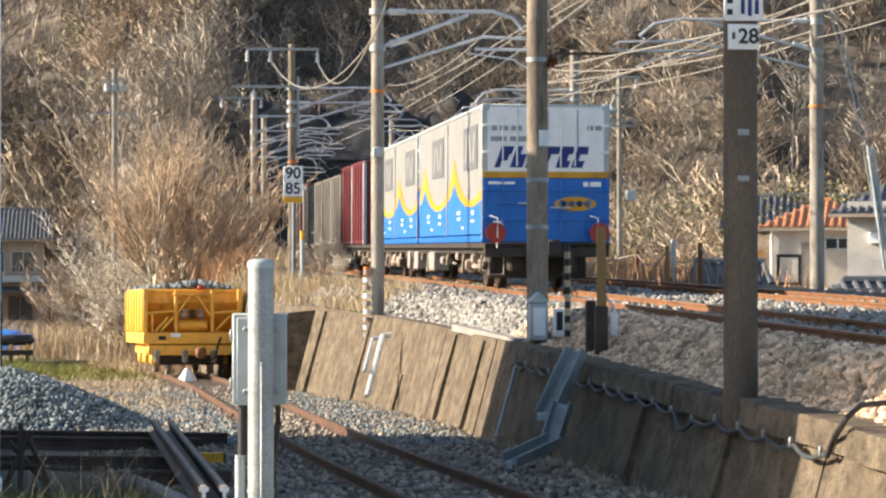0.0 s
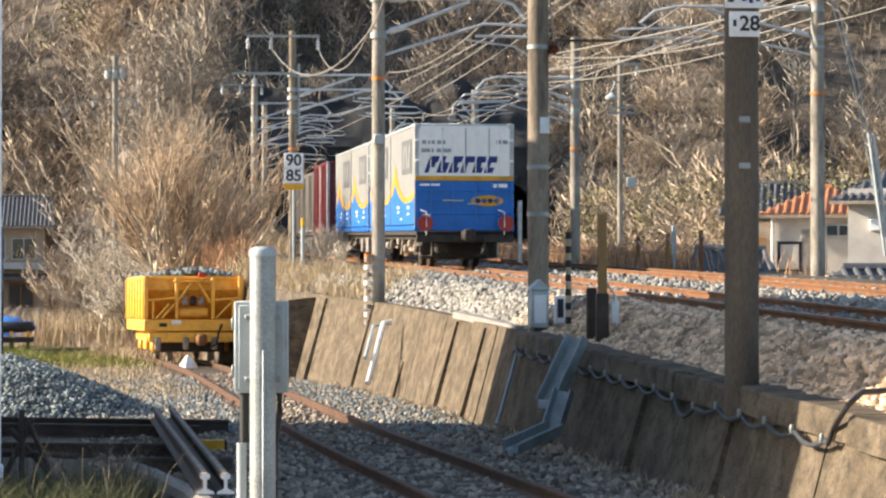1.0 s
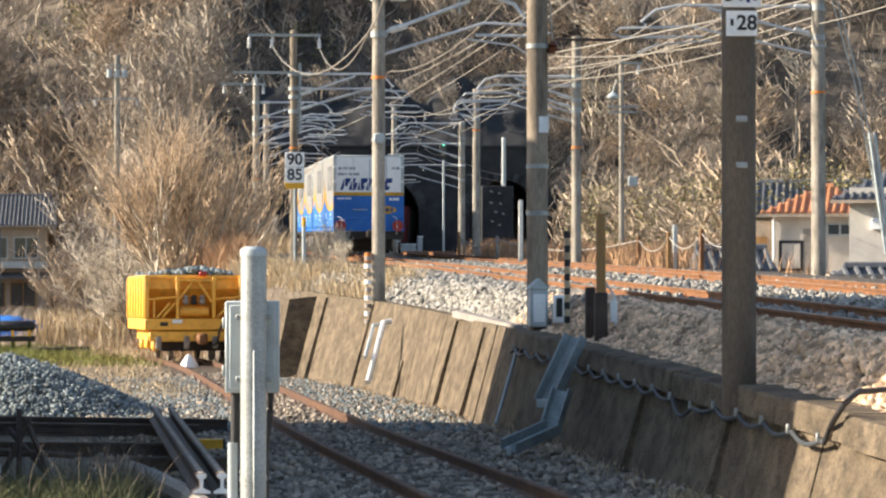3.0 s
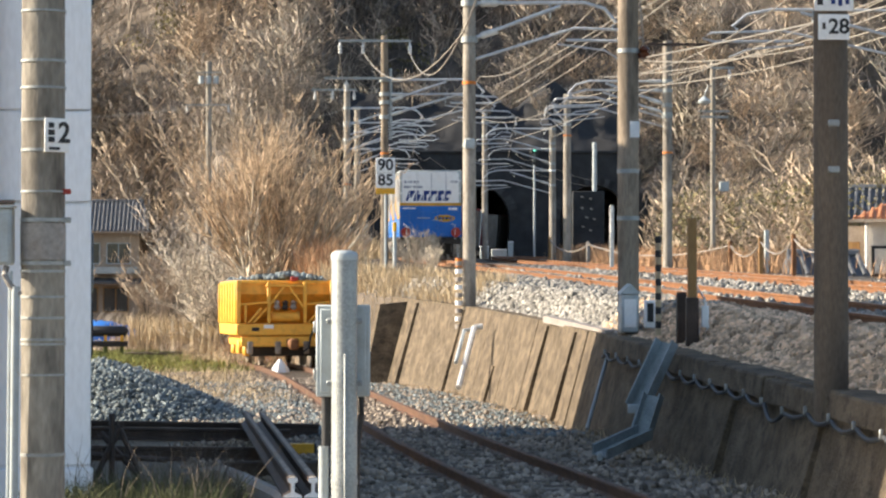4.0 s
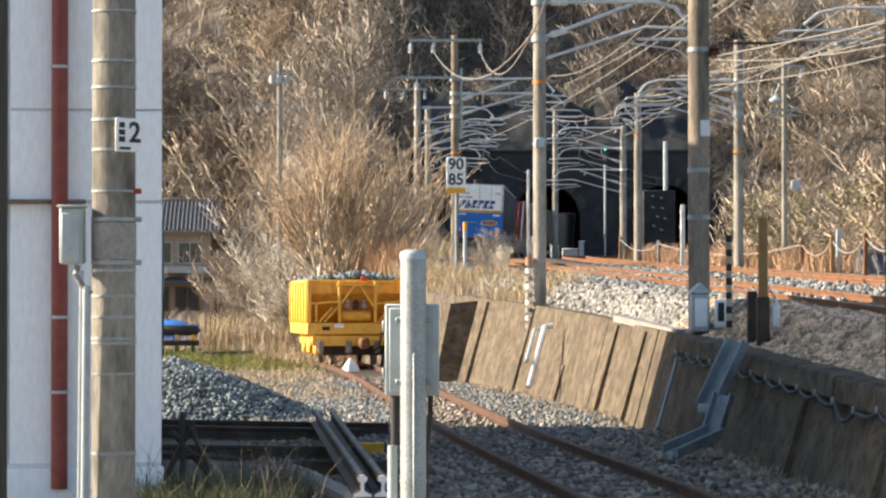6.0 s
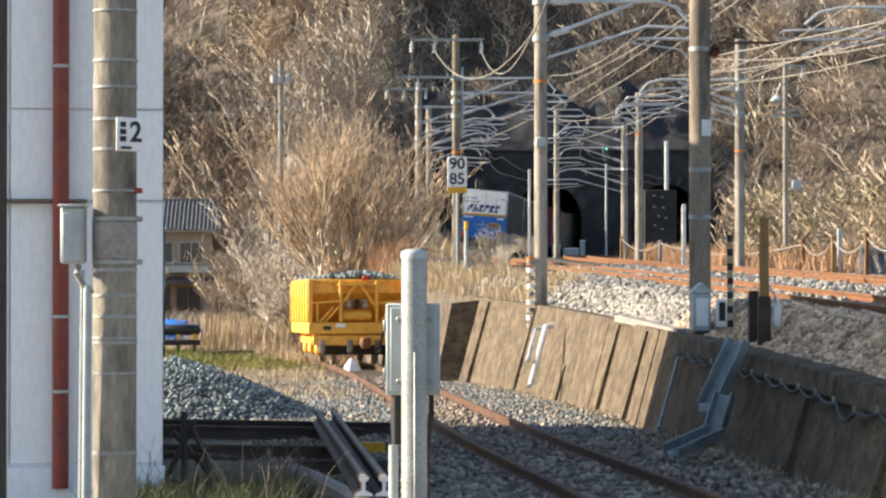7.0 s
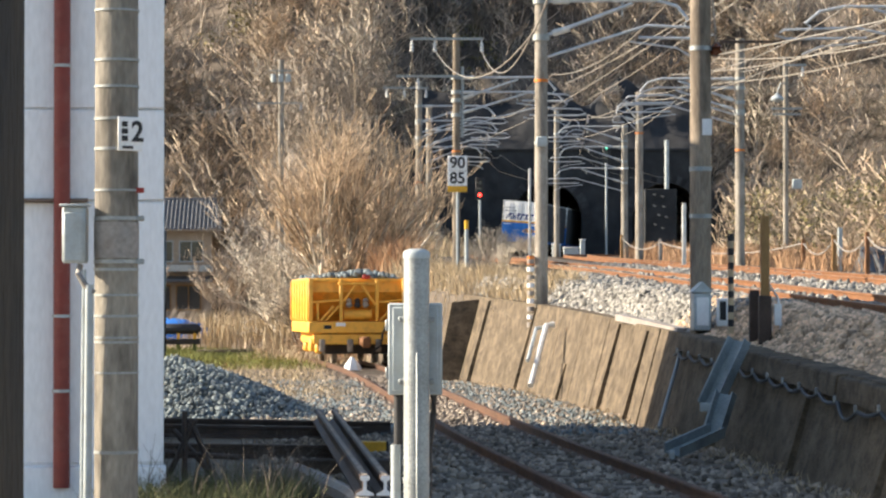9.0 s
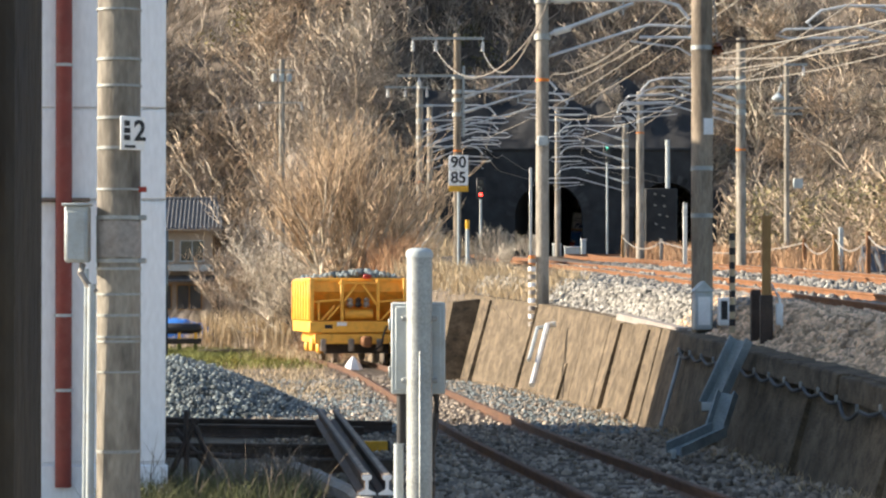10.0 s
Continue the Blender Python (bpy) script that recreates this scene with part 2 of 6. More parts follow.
# ---- mesh building ----
class Build:
    """Collects vertices and faces of one part."""

    def __init__(self):
        self.v, self.f = [], []

    def add(self, vs, fs):
        k = len(self.v)
        self.v += [tuple(v) for v in vs]
        self.f += [tuple(i + k for i in f) for f in fs]
        return self

    def box(self, c, size, m=None, bevel=0.0):
        hx, hy, hz = (s / 2 for s in size)
        m = m or Matrix()
        if not bevel:
            vs = [(x, y, z) for z in (-hz, hz) for y in (-hy, hy) for x in (-hx, hx)]
            fs = [(0, 2, 3, 1), (4, 5, 7, 6), (0, 1, 5, 4), (2, 6, 7, 3), (0, 4, 6, 2), (1, 3, 7, 5)]
        else:
            b = min(bevel, hx * 0.9, hy * 0.9, hz * 0.9)
            bm = bmesh.new()
            bmesh.ops.create_cube(bm, size=1)
            for v in bm.verts:
                v.co = Vector((v.co.x * 2 * hx, v.co.y * 2 * hy, v.co.z * 2 * hz))
            bmesh.ops.bevel(bm, geom=bm.edges[:], offset=b, segments=1, affect='EDGES')
            vs, fs = [v.co.copy() for v in bm.verts], [[v.index for v in f.verts] for f in bm.faces]
            bm.free()
        return self.add([m @ Vector(v) + Vector(c) for v in vs], fs)

    def cyl(self, p0, p1, r0, r1=None, n=12, caps=True):
        r1 = r0 if r1 is None else r1
        p0, p1 = Vector(p0), Vector(p1)
        q = (p1 - p0).to_track_quat('Z', 'Y').to_matrix()
        ring = [Vector((math.cos(2 * math.pi * i / n), math.sin(2 * math.pi * i / n), 0)) for i in range(n)]
        vs = [p0 + q @ (r * r0) for r in ring] + [p1 + q @ (r * r1) for r in ring]
        fs = [(i, (i + 1) % n, n + (i + 1) % n, n + i) for i in range(n)]
        if caps:
            fs += [tuple(reversed(range(n))), tuple(range(n, 2 * n))]
        return self.add(vs, fs)

    def tube(self, pts, r, n=6):
        pts = [Vector(p) for p in pts]
        k = len(self.v)
        for i, p in enumerate(pts):
            d = pts[min(i + 1, len(pts) - 1)] - pts[max(i - 1, 0)]
            q = d.to_track_quat('Z', 'Y').to_matrix()
            self.v += [tuple(p + q @ Vector((r * math.cos(2 * math.pi * j / n), r * math.sin(2 * math.pi * j / n), 0))) for j in range(n)]
        for i in range(len(pts) - 1):
            a, b = k + i * n, k + (i + 1) * n
            self.f += [(a + j, a + (j + 1) % n, b + (j + 1) % n, b + j) for j in range(n)]
        self.f += [tuple(k + j for j in reversed(range(n))), tuple(k + (len(pts) - 1) * n + j for j in range(n))]
        return self

    def lathe(self, base, prof, n=14):
        k, bx = len(self.v), Vector(base)
        for r, z in prof:
            self.v += [tuple(bx + Vector((r * math.cos(2 * math.pi * j / n), r * math.sin(2 * math.pi * j / n), z))) for j in range(n)]
        for i in range(len(prof) - 1):
            a, b = k + i * n, k + (i + 1) * n
            self.f += [(a + j, a + (j + 1) % n, b + (j + 1) % n, b + j) for j in range(n)]
        self.f.append(tuple(k + (len(prof) - 1) * n + j for j in range(n)))
        return self

    def sweep(self, prof, path):
        """Sweeps an outline (offset to the right, height) along path points (x, y, z)."""
        k, n = len(self.v), len(prof)
        pts = [Vector(p) for p in path]
        for i, p in enumerate(pts):
            d = pts[min(i + 1, len(pts) - 1)] - pts[max(i - 1, 0)]
            side = Vector((d.y, -d.x, 0)).normalized()
            self.v += [tuple(p + side * a + Vector((0, 0, b))) for a, b in prof]
        for i in range(len(pts) - 1):
            a, b = k + i * n, k + (i + 1) * n
            self.f += [(a + j, b + j, b + (j + 1) % n, a + (j + 1) % n) for j in range(n)]
        self.f += [tuple(k + j for j in range(n)), tuple(k + (len(pts) - 1) * n + j for j in reversed(range(n)))]
        return self


def mesh_of(name, b, material, smooth=True):
    me = bpy.data.meshes.new(name)
    me.from_pydata(b.v, [], b.f)
    me.materials.append(material)
    if smooth:
        me.shade_smooth()
        me.set_sharp_from_angle(angle=radians(38))
    me.update()
    return me


def part(name, b, material, parent=None, label="", m=None, smooth=True):
    ob = new(name, mesh_of(name, b, material, smooth))
    if parent:
        ob.parent = parent
    if m is not None:
        ob.matrix_basis = m
    return tagged(ob, label) if label else ob


def thing(name, m, label, category, group=""):
    ob = new(name)
    ob.matrix_basis = m
    ob.empty_display_size = 0.2
    return tagged(ob, label, category, group)


def text_part(name, words, size, material, parent, m, label=""):
    cu = bpy.data.curves.new(name, 'FONT')
    cu.offset = size * 0.022
    cu.body, cu.size, cu.extrude, cu.align_x, cu.align_y = words, size, 0.002, 'CENTER', 'CENTER'
    tmp = bpy.data.objects.new(name, cu)
    scene.collection.objects.link(tmp)
    bpy.context.view_layer.update()
    me = bpy.data.meshes.new_from_object(tmp.evaluated_get(bpy.context.evaluated_depsgraph_get()))
    bpy.data.objects.remove(tmp)
    me.materials.clear()
    me.materials.append(material)
    ob = new(name, me)
    ob.parent = parent
    ob.matrix_basis = m
    return tagged(ob, label) if label else ob


FACE = pose(0, 0, 0, 90, 0, 0)  # turns flat writing upright, to be read from the south


# ---- the plan: tracks, levels, wall ----
def smooth_path(pts):
    ys, xs = [p[1] for p in pts], [p[0] for p in pts]
    h = np.diff(ys)
    n = len(ys)
    A, r = np.eye(n), np.zeros(n)
    for i in range(1, n - 1):
        A[i, i - 1:i + 2] = h[i - 1], 2 * (h[i - 1] + h[i]), h[i]
        r[i] = 6 * ((xs[i + 1] - xs[i]) / h[i] - (xs[i] - xs[i - 1]) / h[i - 1])
    k = np.linalg.solve(A, r)

    def f(y):
        i = int(np.clip(np.searchsorted(ys, y) - 1, 0, n - 2))
        y = min(max(y, ys[0] - 30), ys[-1] + 40)
        a, b, d = ys[i + 1] - y, y - ys[i], h[i]
        return (k[i] * a ** 3 + k[i + 1] * b ** 3) / (6 * d) + (xs[i] / d - k[i] * d / 6) * a + (xs[i + 1] / d - k[i + 1] * d / 6) * b
    return f


main_x = smooth_path([(6.6, 8), (5.75, 28), (5.0, 48), (4.0, 72), (2.75, 94), (1.85, 118), (2.6, 146), (4.75, 165), (7.25, 180), (14.5, 212)])
side_x = smooth_path([(2.4, 8), (1.85, 20.5), (1.2, 27.4), (0.44, 36), (-0.42, 47), (-2.35, 69), (-5.2, 88), (-9, 106)])
wall_x = smooth_path([(4.75, 10), (4.2, 20.5), (3.64, 30.7), (3.22, 37), (1.95, 51), (0.35, 61), (-1.6, 76), (-3.6, 96), (-5.2, 120), (-6, 190)])
far_off = smooth_path([(3.85, 8), (3.85, 60), (3.95, 105), (4.8, 130), (6.4, 155), (8.2, 180), (10, 212)])


def main_z(y):
    return 0.82 + 0.01674 * y - 0.00012 * max(0, y - 110) ** 2


def side_z(y):
    return -0.0087 * y


def far_x(y):
    return main_x(y) + far_off(y)

# ---- large structure ----
def sm(a, b, x):
    t = min(max((x - a) / (b - a), 0), 1)
    return t * t * (3 - 2 * t)


def hill_z(x, y):
    """Wooded hillside that closes the valley behind the railway."""
    foot = 196 - 17 * math.exp(-((x - 9) / 13) ** 2) + 14 * (1 - math.exp(-((x - 9) / 13) ** 2)) * noise.noise((x * 0.02, 3, 0)) + 0.16 * abs(x - 10) - 26 * sm(14, 34, x)
    up = max(0, y - foot)
    # spur added to throw shade over the gully and the portal
    head = 160 + 44 * sm(-10, -17, x)
    spur = max(0, 14.0 * sm(2.0, -6.0, x) - 0.34 * max(0, -6.0 - x)) * sm(head, head + 22, y) * (1 - 0.7 * sm(228, 256, y))
    gully = spur + (min(x - 7, 45) * 0.30 * sm(4, 45, up) if x > 7 else 0.0)
    return up * 0.58 * sm(0, 30, up) + gully + 2.2 * noise.noise((x * 0.05, y * 0.05, 1)) * sm(0, 30, up)


def ground_z(x, y):
    near = side_z(min(y, 190)) - 0.125
    rise = 0.05 * noise.noise((x * 0.5, y * 0.5, 0)) * sm(1.2, 2.2, abs(x - side_x(y)))
    return near + rise + max(0, hill_z(x, y))


def grid(xs, ys, fz, holes=None):
    b = Build()
    b.v = [(x, y, fz(x, y)) for y in ys for x in xs]
    n = len(xs)
    b.f = [(j * n + i, j * n + i + 1, (j + 1) * n + i + 1, (j + 1) * n + i) for j in range(len(ys) - 1) for i in range(n - 1)
           if not (holes and holes((xs[i] + xs[i + 1]) / 2, (ys[j] + ys[j + 1]) / 2))]
    return b


def in_bore(x, y):
    return 174 < y < 200 and 0 < x < 20


gx = [-1500, -700, -350, -200, -140] + list(np.arange(-110, -12, 4)) + list(np.arange(-12, 8, 0.8)) + list(np.arange(8, 130, 4)) + [150, 220, 380, 750, 1500]
gy = [-300, -100, -30] + list(np.arange(-8, 60, 1.0)) + list(np.arange(60, 180, 4)) + list(np.arange(180, 360, 5)) + [380, 420, 500, 700, 1200, 2500]
gz = part("ground", grid(gx, gy, lambda x, y: ground_z(x, y) if y < 340 else ground_z(x, 340) + 0 * y, in_bore), M["gravel"])
tagged(gz, "brown gravelly yard ground with a wooded slope behind", "ground", kind="structure")
gz.data.materials.append(M["hill"])
for p in gz.data.polygons:
    if p.center.y > 150 or p.center.x < -14:
        p.material_index = 1


def bank_w(y):
    return 0.45 + 4.0 * sm(84, 112, y)


def bank_z(x, y):
    w = wall_x(y)
    m = main_z(y)
    flat = m - 0.56 + 0.43 * sm(0.1, 0.85, x - w)
    if x < w:
        low = side_z(y) - 0.3
        flat = low + (flat - low) * sm(-bank_w(y) - 0.01, 0.0, x - w)
    flat -= 0.5 * sm(far_x(y) + 3.5, far_x(y) + 9, x)
    return flat + 0.03 * noise.noise((x * 1.3, y * 1.3, 4))


cols = [-4.5, -3.6, -2.7, -1.8, -0.9, -0.4, 0.0, 0.3, 0.6, 1.0, 1.5, 2.2, 3, 4, 5, 6, 7, 8, 9, 10, 12, 14, 17, 22, 40, 90]
brows = list(np.arange(8, 70, 1.0)) + list(np.arange(70, 180, 3)) + [180.5]
bank = Build()
for y in brows:
    for c in cols:
        x = wall_x(y) + (c if c >= 0 else c * bank_w(y) / 4.5 if y > 57 else 0.0)
        bank.v.append((x, y, bank_z(x, y)))
nc = len(cols)
bank.f = [(j * nc + i, j * nc + i + 1, (j + 1) * nc + i + 1, (j + 1) * nc + i) for j in range(len(brows) - 1) for i in range(nc - 1) if not (brows[j] < 57.5 and i < 6)]
tagged(part("embankment", bank, M["bank_base"], None), "raised ballasted railway embankment above the yard", "embankment", kind="structure")

# retaining wall in cast bays with a capping and shallow ribs
wall = tagged(new("retaining_wall"), "weathered battered concrete retaining wall with stains", "retaining wall", kind="structure")
edges = [10.0, 13.2, 16.4, 19.4, 22.6, 25.8, 29.0, 32.0, 34.6, 37.2, 39.8, 42.4, 45.0, 47.8, 50.6, 53.6, 56.6, 59.6]
rnd = random.Random(4)
for a, c in zip(edges[:-1], edges[1:]):
    b = Build()
    off = rnd.uniform(-0.014, 0.014)
    vs = []
    for y in (a + 0.012, c - 0.012):
        x, zt, zb = wall_x(y), main_z(y) - 0.52, side_z(y) - 0.6
        bx = x - 0.26 * (zt - zb)
        vs += [(x + off - 0.10, y, zt), (bx + off - 0.10, y, zb), (x + 0.30, y, zb), (x + 0.30, y, zt)]
    b.add(vs, [(0, 4, 5, 1), (3, 7, 4, 0), (0, 1, 2, 3), (7, 6, 5, 4), (2, 6, 7, 3), (1, 5, 6, 2)])
    part("wall_bay", b, M["concrete"], wall, smooth=False)
for y, tall, wide in ((56.4, 1.0, 0.34), (51.0, 1.0, 0.2), (46.2, 0.55, 0.6), (41.2, 1.0, 0.22), (38.3, 1.0, 0.3), (31.1, 1.0, 0.2), (26.4, 1.0, 0.24), (22.5, 1.0, 0.2)):
    x, zt, zb = wall_x(y), main_z(y) - 0.56, side_z(y) - 0.5
    zt = zb + (zt - zb) * tall
    rib = Build()
    rv = []
    for yy in (y - wide / 2, y + wide / 2):
        xt = wall_x(yy) - 0.26 * (main_z(yy) - 0.52 - zt)
        rv += [(xt - 0.15, yy, zt - 0.02), (wall_x(yy) - 0.26 * (main_z(yy) - 0.52 - zb) - 0.19, yy, zb), (x + 0.1, yy, zb), (x + 0.1, yy, zt - 0.02)]
    rib.add(rv, [(0, 4, 5, 1), (3, 7, 4, 0), (0, 1, 2, 3), (7, 6, 5, 4), (2, 6, 7, 3), (1, 5, 6, 2)])
    part("rib", rib, M["concrete"], wall, smooth=False)
bt = Build()
y, zt, zb = 57.6, main_z(57.6) - 0.55, side_z(57.6) - 0.5
x = wall_x(y)
bt.add([(x - 0.72, y, zt - 0.1), (x + 0.2, y, zt), (x + 0.2, y, zb), (x - 1.15, y, zb), (x - 0.80, y + 0.9, zt - 0.1), (x + 0.1, y + 0.9, zt), (x + 0.1, y + 0.9, zb), (x - 1.25, y + 0.9, zb)],
       [(0, 3, 2, 1), (4, 5, 6, 7), (0, 1, 5, 4), (0, 4, 7, 3), (1, 2, 6, 5), (3, 7, 6, 2)])
part("buttress", bt, M["concrete"], wall, smooth=False)
y = 11.0
while y < 33:
    step, dz, dx = rnd.uniform(2.6, 4.2), rnd.uniform(-0.04, 0.0), rnd.uniform(-0.02, 0.02)
    cope = Build()
    n = 6
    path = [(wall_x(y + step * i / n) + dx, y + step * i / n, main_z(y + step * i / n) + dz + rnd.uniform(-0.012, 0.012)) for i in range(n + 1)]
    deep = 0.72 if y < 33 else 0.62
    cope.sweep([(-0.25, -deep), (0.16, -deep), (0.16, -0.50), (-0.21, -0.50), (-0.225, -0.52)], path)
    part("capping", cope, M["concrete"], wall, smooth=False)
    y += step + 0.02

# rails and sleepers
RAIL = [(-0.062, -0.14), (0.062, -0.14), (0.062, -0.125), (0.012, -0.10), (0.012, -0.04), (0.033, -0.03), (0.033, -0.006), (0.026, 0), (-0.026, 0), (-0.033, -0.006), (-0.033, -0.03), (-0.012, -0.04), (-0.012, -0.10), (-0.062, -0.125)]


def side_offset(f, y, d):
    s = (f(y + 0.3) - f(y - 0.3)) / 0.6
    k = 1 / math.hypot(1, s)
    return (f(y) + d * k, y - d * s * k)


def track(name, f, fz, y0, y1, label, steel, timber, near):
    t = tagged(new(name), label, "railway track", kind="structure")
    ys = list(np.arange(y0, min(y1, 70), 0.7)) + list(np.arange(max(y0, 70), y1 + 0.1, 2.0))
    for d in (-0.566, 0.566):
        b = Build()
        b.sweep(RAIL, [(*side_offset(f, y, d), fz(y)) for y in ys])
        part("rail", b, M[steel], t)
        h = Build()
        h.sweep([(-0.022, 0.0), (0.022, 0.0), (0.022, 0.003), (-0.022, 0.003)], [(*side_offset(f, y, d), fz(y)) for y in ys])
        part("rail_head", h, M["railtop" if steel == "rust" else "rail_brown"], t)
    sb = Build().box((0, 0, -0.20), (2.1, 0.22, 0.14), bevel=0.012)
    me = mesh_of("sleeper", sb, M[timber], False)
    y = y0
    k = 0
    while y < y1 and k < 290:
        s = (f(y + 0.3) - f(y - 0.3)) / 0.6
        ob = new("sleeper", me)
        ob.parent = t
        ob.matrix_basis = pose(f(y), y, fz(y) + 0.012, 0, 0, -math.degrees(math.atan(s)))
        y += 0.62
        k += 1
    return t


# ---- train ----
TRAIN = []


def container(kind):
    """A container with its base centre at the origin, length along y; its rear door end looks to -y."""
    if kind == "reefer":
        L, W, H = 12.2, 2.42, 2.6
        ob = thing("container", Matrix(), "blue and white long freight container with amber wave stripes", "container", "freight containers")
        ow, cut = W / 2, 1.28
        part("lower_body", Build().box((0, 0, 0.1 + cut / 2), (W - 0.05, L - 0.06, cut - 0.16), bevel=0.01), M["skyblue"], ob)
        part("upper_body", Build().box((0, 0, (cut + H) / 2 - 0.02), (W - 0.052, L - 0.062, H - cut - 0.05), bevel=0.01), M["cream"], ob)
        part("roof", Build().box((0, 0, H - 0.03), (W, L, 0.06), bevel=0.015), M["greypaint"], ob, "pale metal roof")
        part("bottom_rail", Build().box((0, 0, 0.07), (W, L, 0.13), bevel=0.012), M["blue"], ob)
        for x in (-1, 1):
            for y in (-1, 1):
                part("corner_post", Build().box((x * (ow - 0.05), y * (L / 2 - 0.05), 0.66), (0.105, 0.105, 1.2), bevel=0.012), M["blue"], ob)
                part("corner_post", Build().box((x * (ow - 0.05), y * (L / 2 - 0.05), 1.92), (0.105, 0.105, 1.26), bevel=0.012), M["greypaint"], ob, "pale grey corner post")
                for z in (0.06, H - 0.06):
                    part("corner_casting", Build().box((x * (ow - 0.07), y * (L / 2 - 0.07), z), (0.16, 0.16, 0.13), bevel=0.015), M["greypaint" if z > 1 else "blue"], ob)
        # printed waves on the one long side: white bowls with amber rims over blue
        for k in (-1, 1):
            yc, half = k * L / 4, L / 2 - 0.12
            for nm, mt, off in (("wave", "cream", 0.004), ("wave_border", "amber", 0.009), ("wave_crest", "skyblue", 0.014)):
                b, n = Build(), 32
                rim = []
                for i in range(n + 1):
                    u = i / n
                    bowl = abs(math.sin(math.pi * (u - 0.2))) ** 0.55
                    z = 1.92 - 1.10 * bowl
                    lo, hi = (0.7, 2.3) if nm == "wave" else (0.6, z) if nm == "wave_border" else (0.16, z - 0.13 - 0.48 * (1 - bowl))
                    yy = yc - (u - 0.5) * half
                    rim += [(-ow + 0.022 - off, yy, lo), (-ow + 0.022 - off, yy, hi)]
                b.add(rim, [(2 * i, 2 * i + 2, 2 * i + 3, 2 * i + 1) for i in range(n)])
                part(nm, b, M[mt], ob, smooth=False)
            ye = yc - 0.18 * half
            part("emblem", Build().box((-ow + 0.006, ye, 1.84), (0.006, 2.3, 0.84)), M["emblem"], ob, "grey emblem panel", smooth=False)
            for q in range(3):
                part("emblem_bar", Build().box((-ow + 0.002, ye + 0.62 * (q - 1), 1.84), (0.006, 0.24, 0.6), pose(0, 0, 0, 24 * (-1) ** q, 0, 0).to_3x3()), M["cream"], ob, smooth=False)
            for q, (dy, z, w, h) in enumerate(((0.9, 0.60, 0.5, 0.06), (0.9, 0.48, 0.4, 0.05), (-1.5, 0.58, 0.36, 0.08), (-1.5, 0.42, 0.5, 0.04), (0.2, 0.3, 0.3, 0.04))):
                part("marking", Build().box((-ow + 0.004, yc + dy, z), (0.006, w, h)), M["white"], ob, smooth=False)
            part("panel_joint", Build().box((-ow + 0.012, yc - half / 2 - 0.03, 1.3), (0.03, 0.07, 2.4), bevel=0.008), M["cream"], ob)
        # the other long side: its shade put into dark grey, with upright ribs
        part("plain_side", Build().box((ow - 0.018, 0, 1.32), (0.03, L - 0.24, 2.36), bevel=0.006), M["darkside"], ob, "ribbed side with its shade in dark grey")
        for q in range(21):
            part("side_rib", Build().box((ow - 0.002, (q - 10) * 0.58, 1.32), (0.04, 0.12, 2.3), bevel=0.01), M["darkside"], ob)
        # end: white doors above, amber band, blue below
        for sy in (-1, 1):
            e = sy * (L / 2 - 0.02)
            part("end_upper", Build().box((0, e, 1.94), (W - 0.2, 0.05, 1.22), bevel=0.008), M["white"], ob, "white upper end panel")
            part("end_lower", Build().box((0, e, 0.66), (W - 0.2, 0.05, 1.10), bevel=0.008), M["blue"], ob)
            part("amber_band", Build().box((0, e + sy * 0.006, 1.275), (W - 0.02, 0.07, 0.115), bevel=0.006), M["amber"], ob, "amber band across the end")
            for x in (-0.82, -0.28, 0.28, 0.82):
                part("lock_rod", Build().cyl((x, e + sy * 0.05, 1.42), (x, e + sy * 0.05, 2.42), 0.013, n=8), M["white"], ob)
                part("lower_lock_rod", Build().cyl((x, e + sy * 0.05, 0.2), (x, e + sy * 0.05, 1.19), 0.014, n=8), M["skyblue"], ob)
                for zz in (2.36, 0.3):
                    part("rod_bracket", Build().box((x, e + sy * 0.045, zz), (0.09, 0.05, 0.05)), M["white" if zz > 1 else "skyblue"], ob)
            for x in (-0.57, 0.0, 0.57):
                part("door_seam", Build().box((x + 0.035, e + sy * 0.028, 1.95), (0.022, 0.012, 1.08)), M["greyprint"], ob)
            for x in (-0.55, 0.0, 0.55):
                part("door_ridge", Build().box((x, e + sy * 0.03, 1.95), (0.03, 0.025, 1.02)), M["white"], ob)
            for x, w, h, z in ((-0.62, 0.72, 0.055, 0.74), (0.55, 0.62, 0.05, 0.74), (0, 2.2, 0.05, 0.98), (0, 2.2, 0.04, 0.42)):
                part("end_rib", Build().box((x, e + sy * 0.035, z), (w, 0.025, h), bevel=0.006), M["blue"], ob)
            for x in (-1.12, 1.12):
                for z in (0.45, 1.0, 1.7, 2.2):
                    part("hinge", Build().box((x, e + sy * 0.045, z), (0.16, 0.05, 0.05), bevel=0.006), M["white" if z > 1.4 else "blue"], ob)
            part("door_handle", Build().box((-0.28, e + sy * 0.075, 0.74), (0.5, 0.02, 0.03)).box((0.28, e + sy * 0.075, 0.66), (0.4, 0.02, 0.03)), M["greypaint"], ob)
            # the maker's mark as six slanted plain shapes
            for q in range(6):
                x0, yy = -0.98 + 0.29 * q, e + sy * 0.036
                b = Build()
                for z0, h, w in ((1.41, 0.13, (0.10, 0.24, 0.23, 0.12, 0.24, 0.22)[q]), (1.54, 0.12, (0.20, 0.24, 0.17, 0.12, 0.17, 0.10)[q]), (1.66, 0.15, (0.24, 0.12, 0.24, 0.26, 0.24, 0.23)[q])):
                    k = x0 + (z0 - 1.41) * 0.36
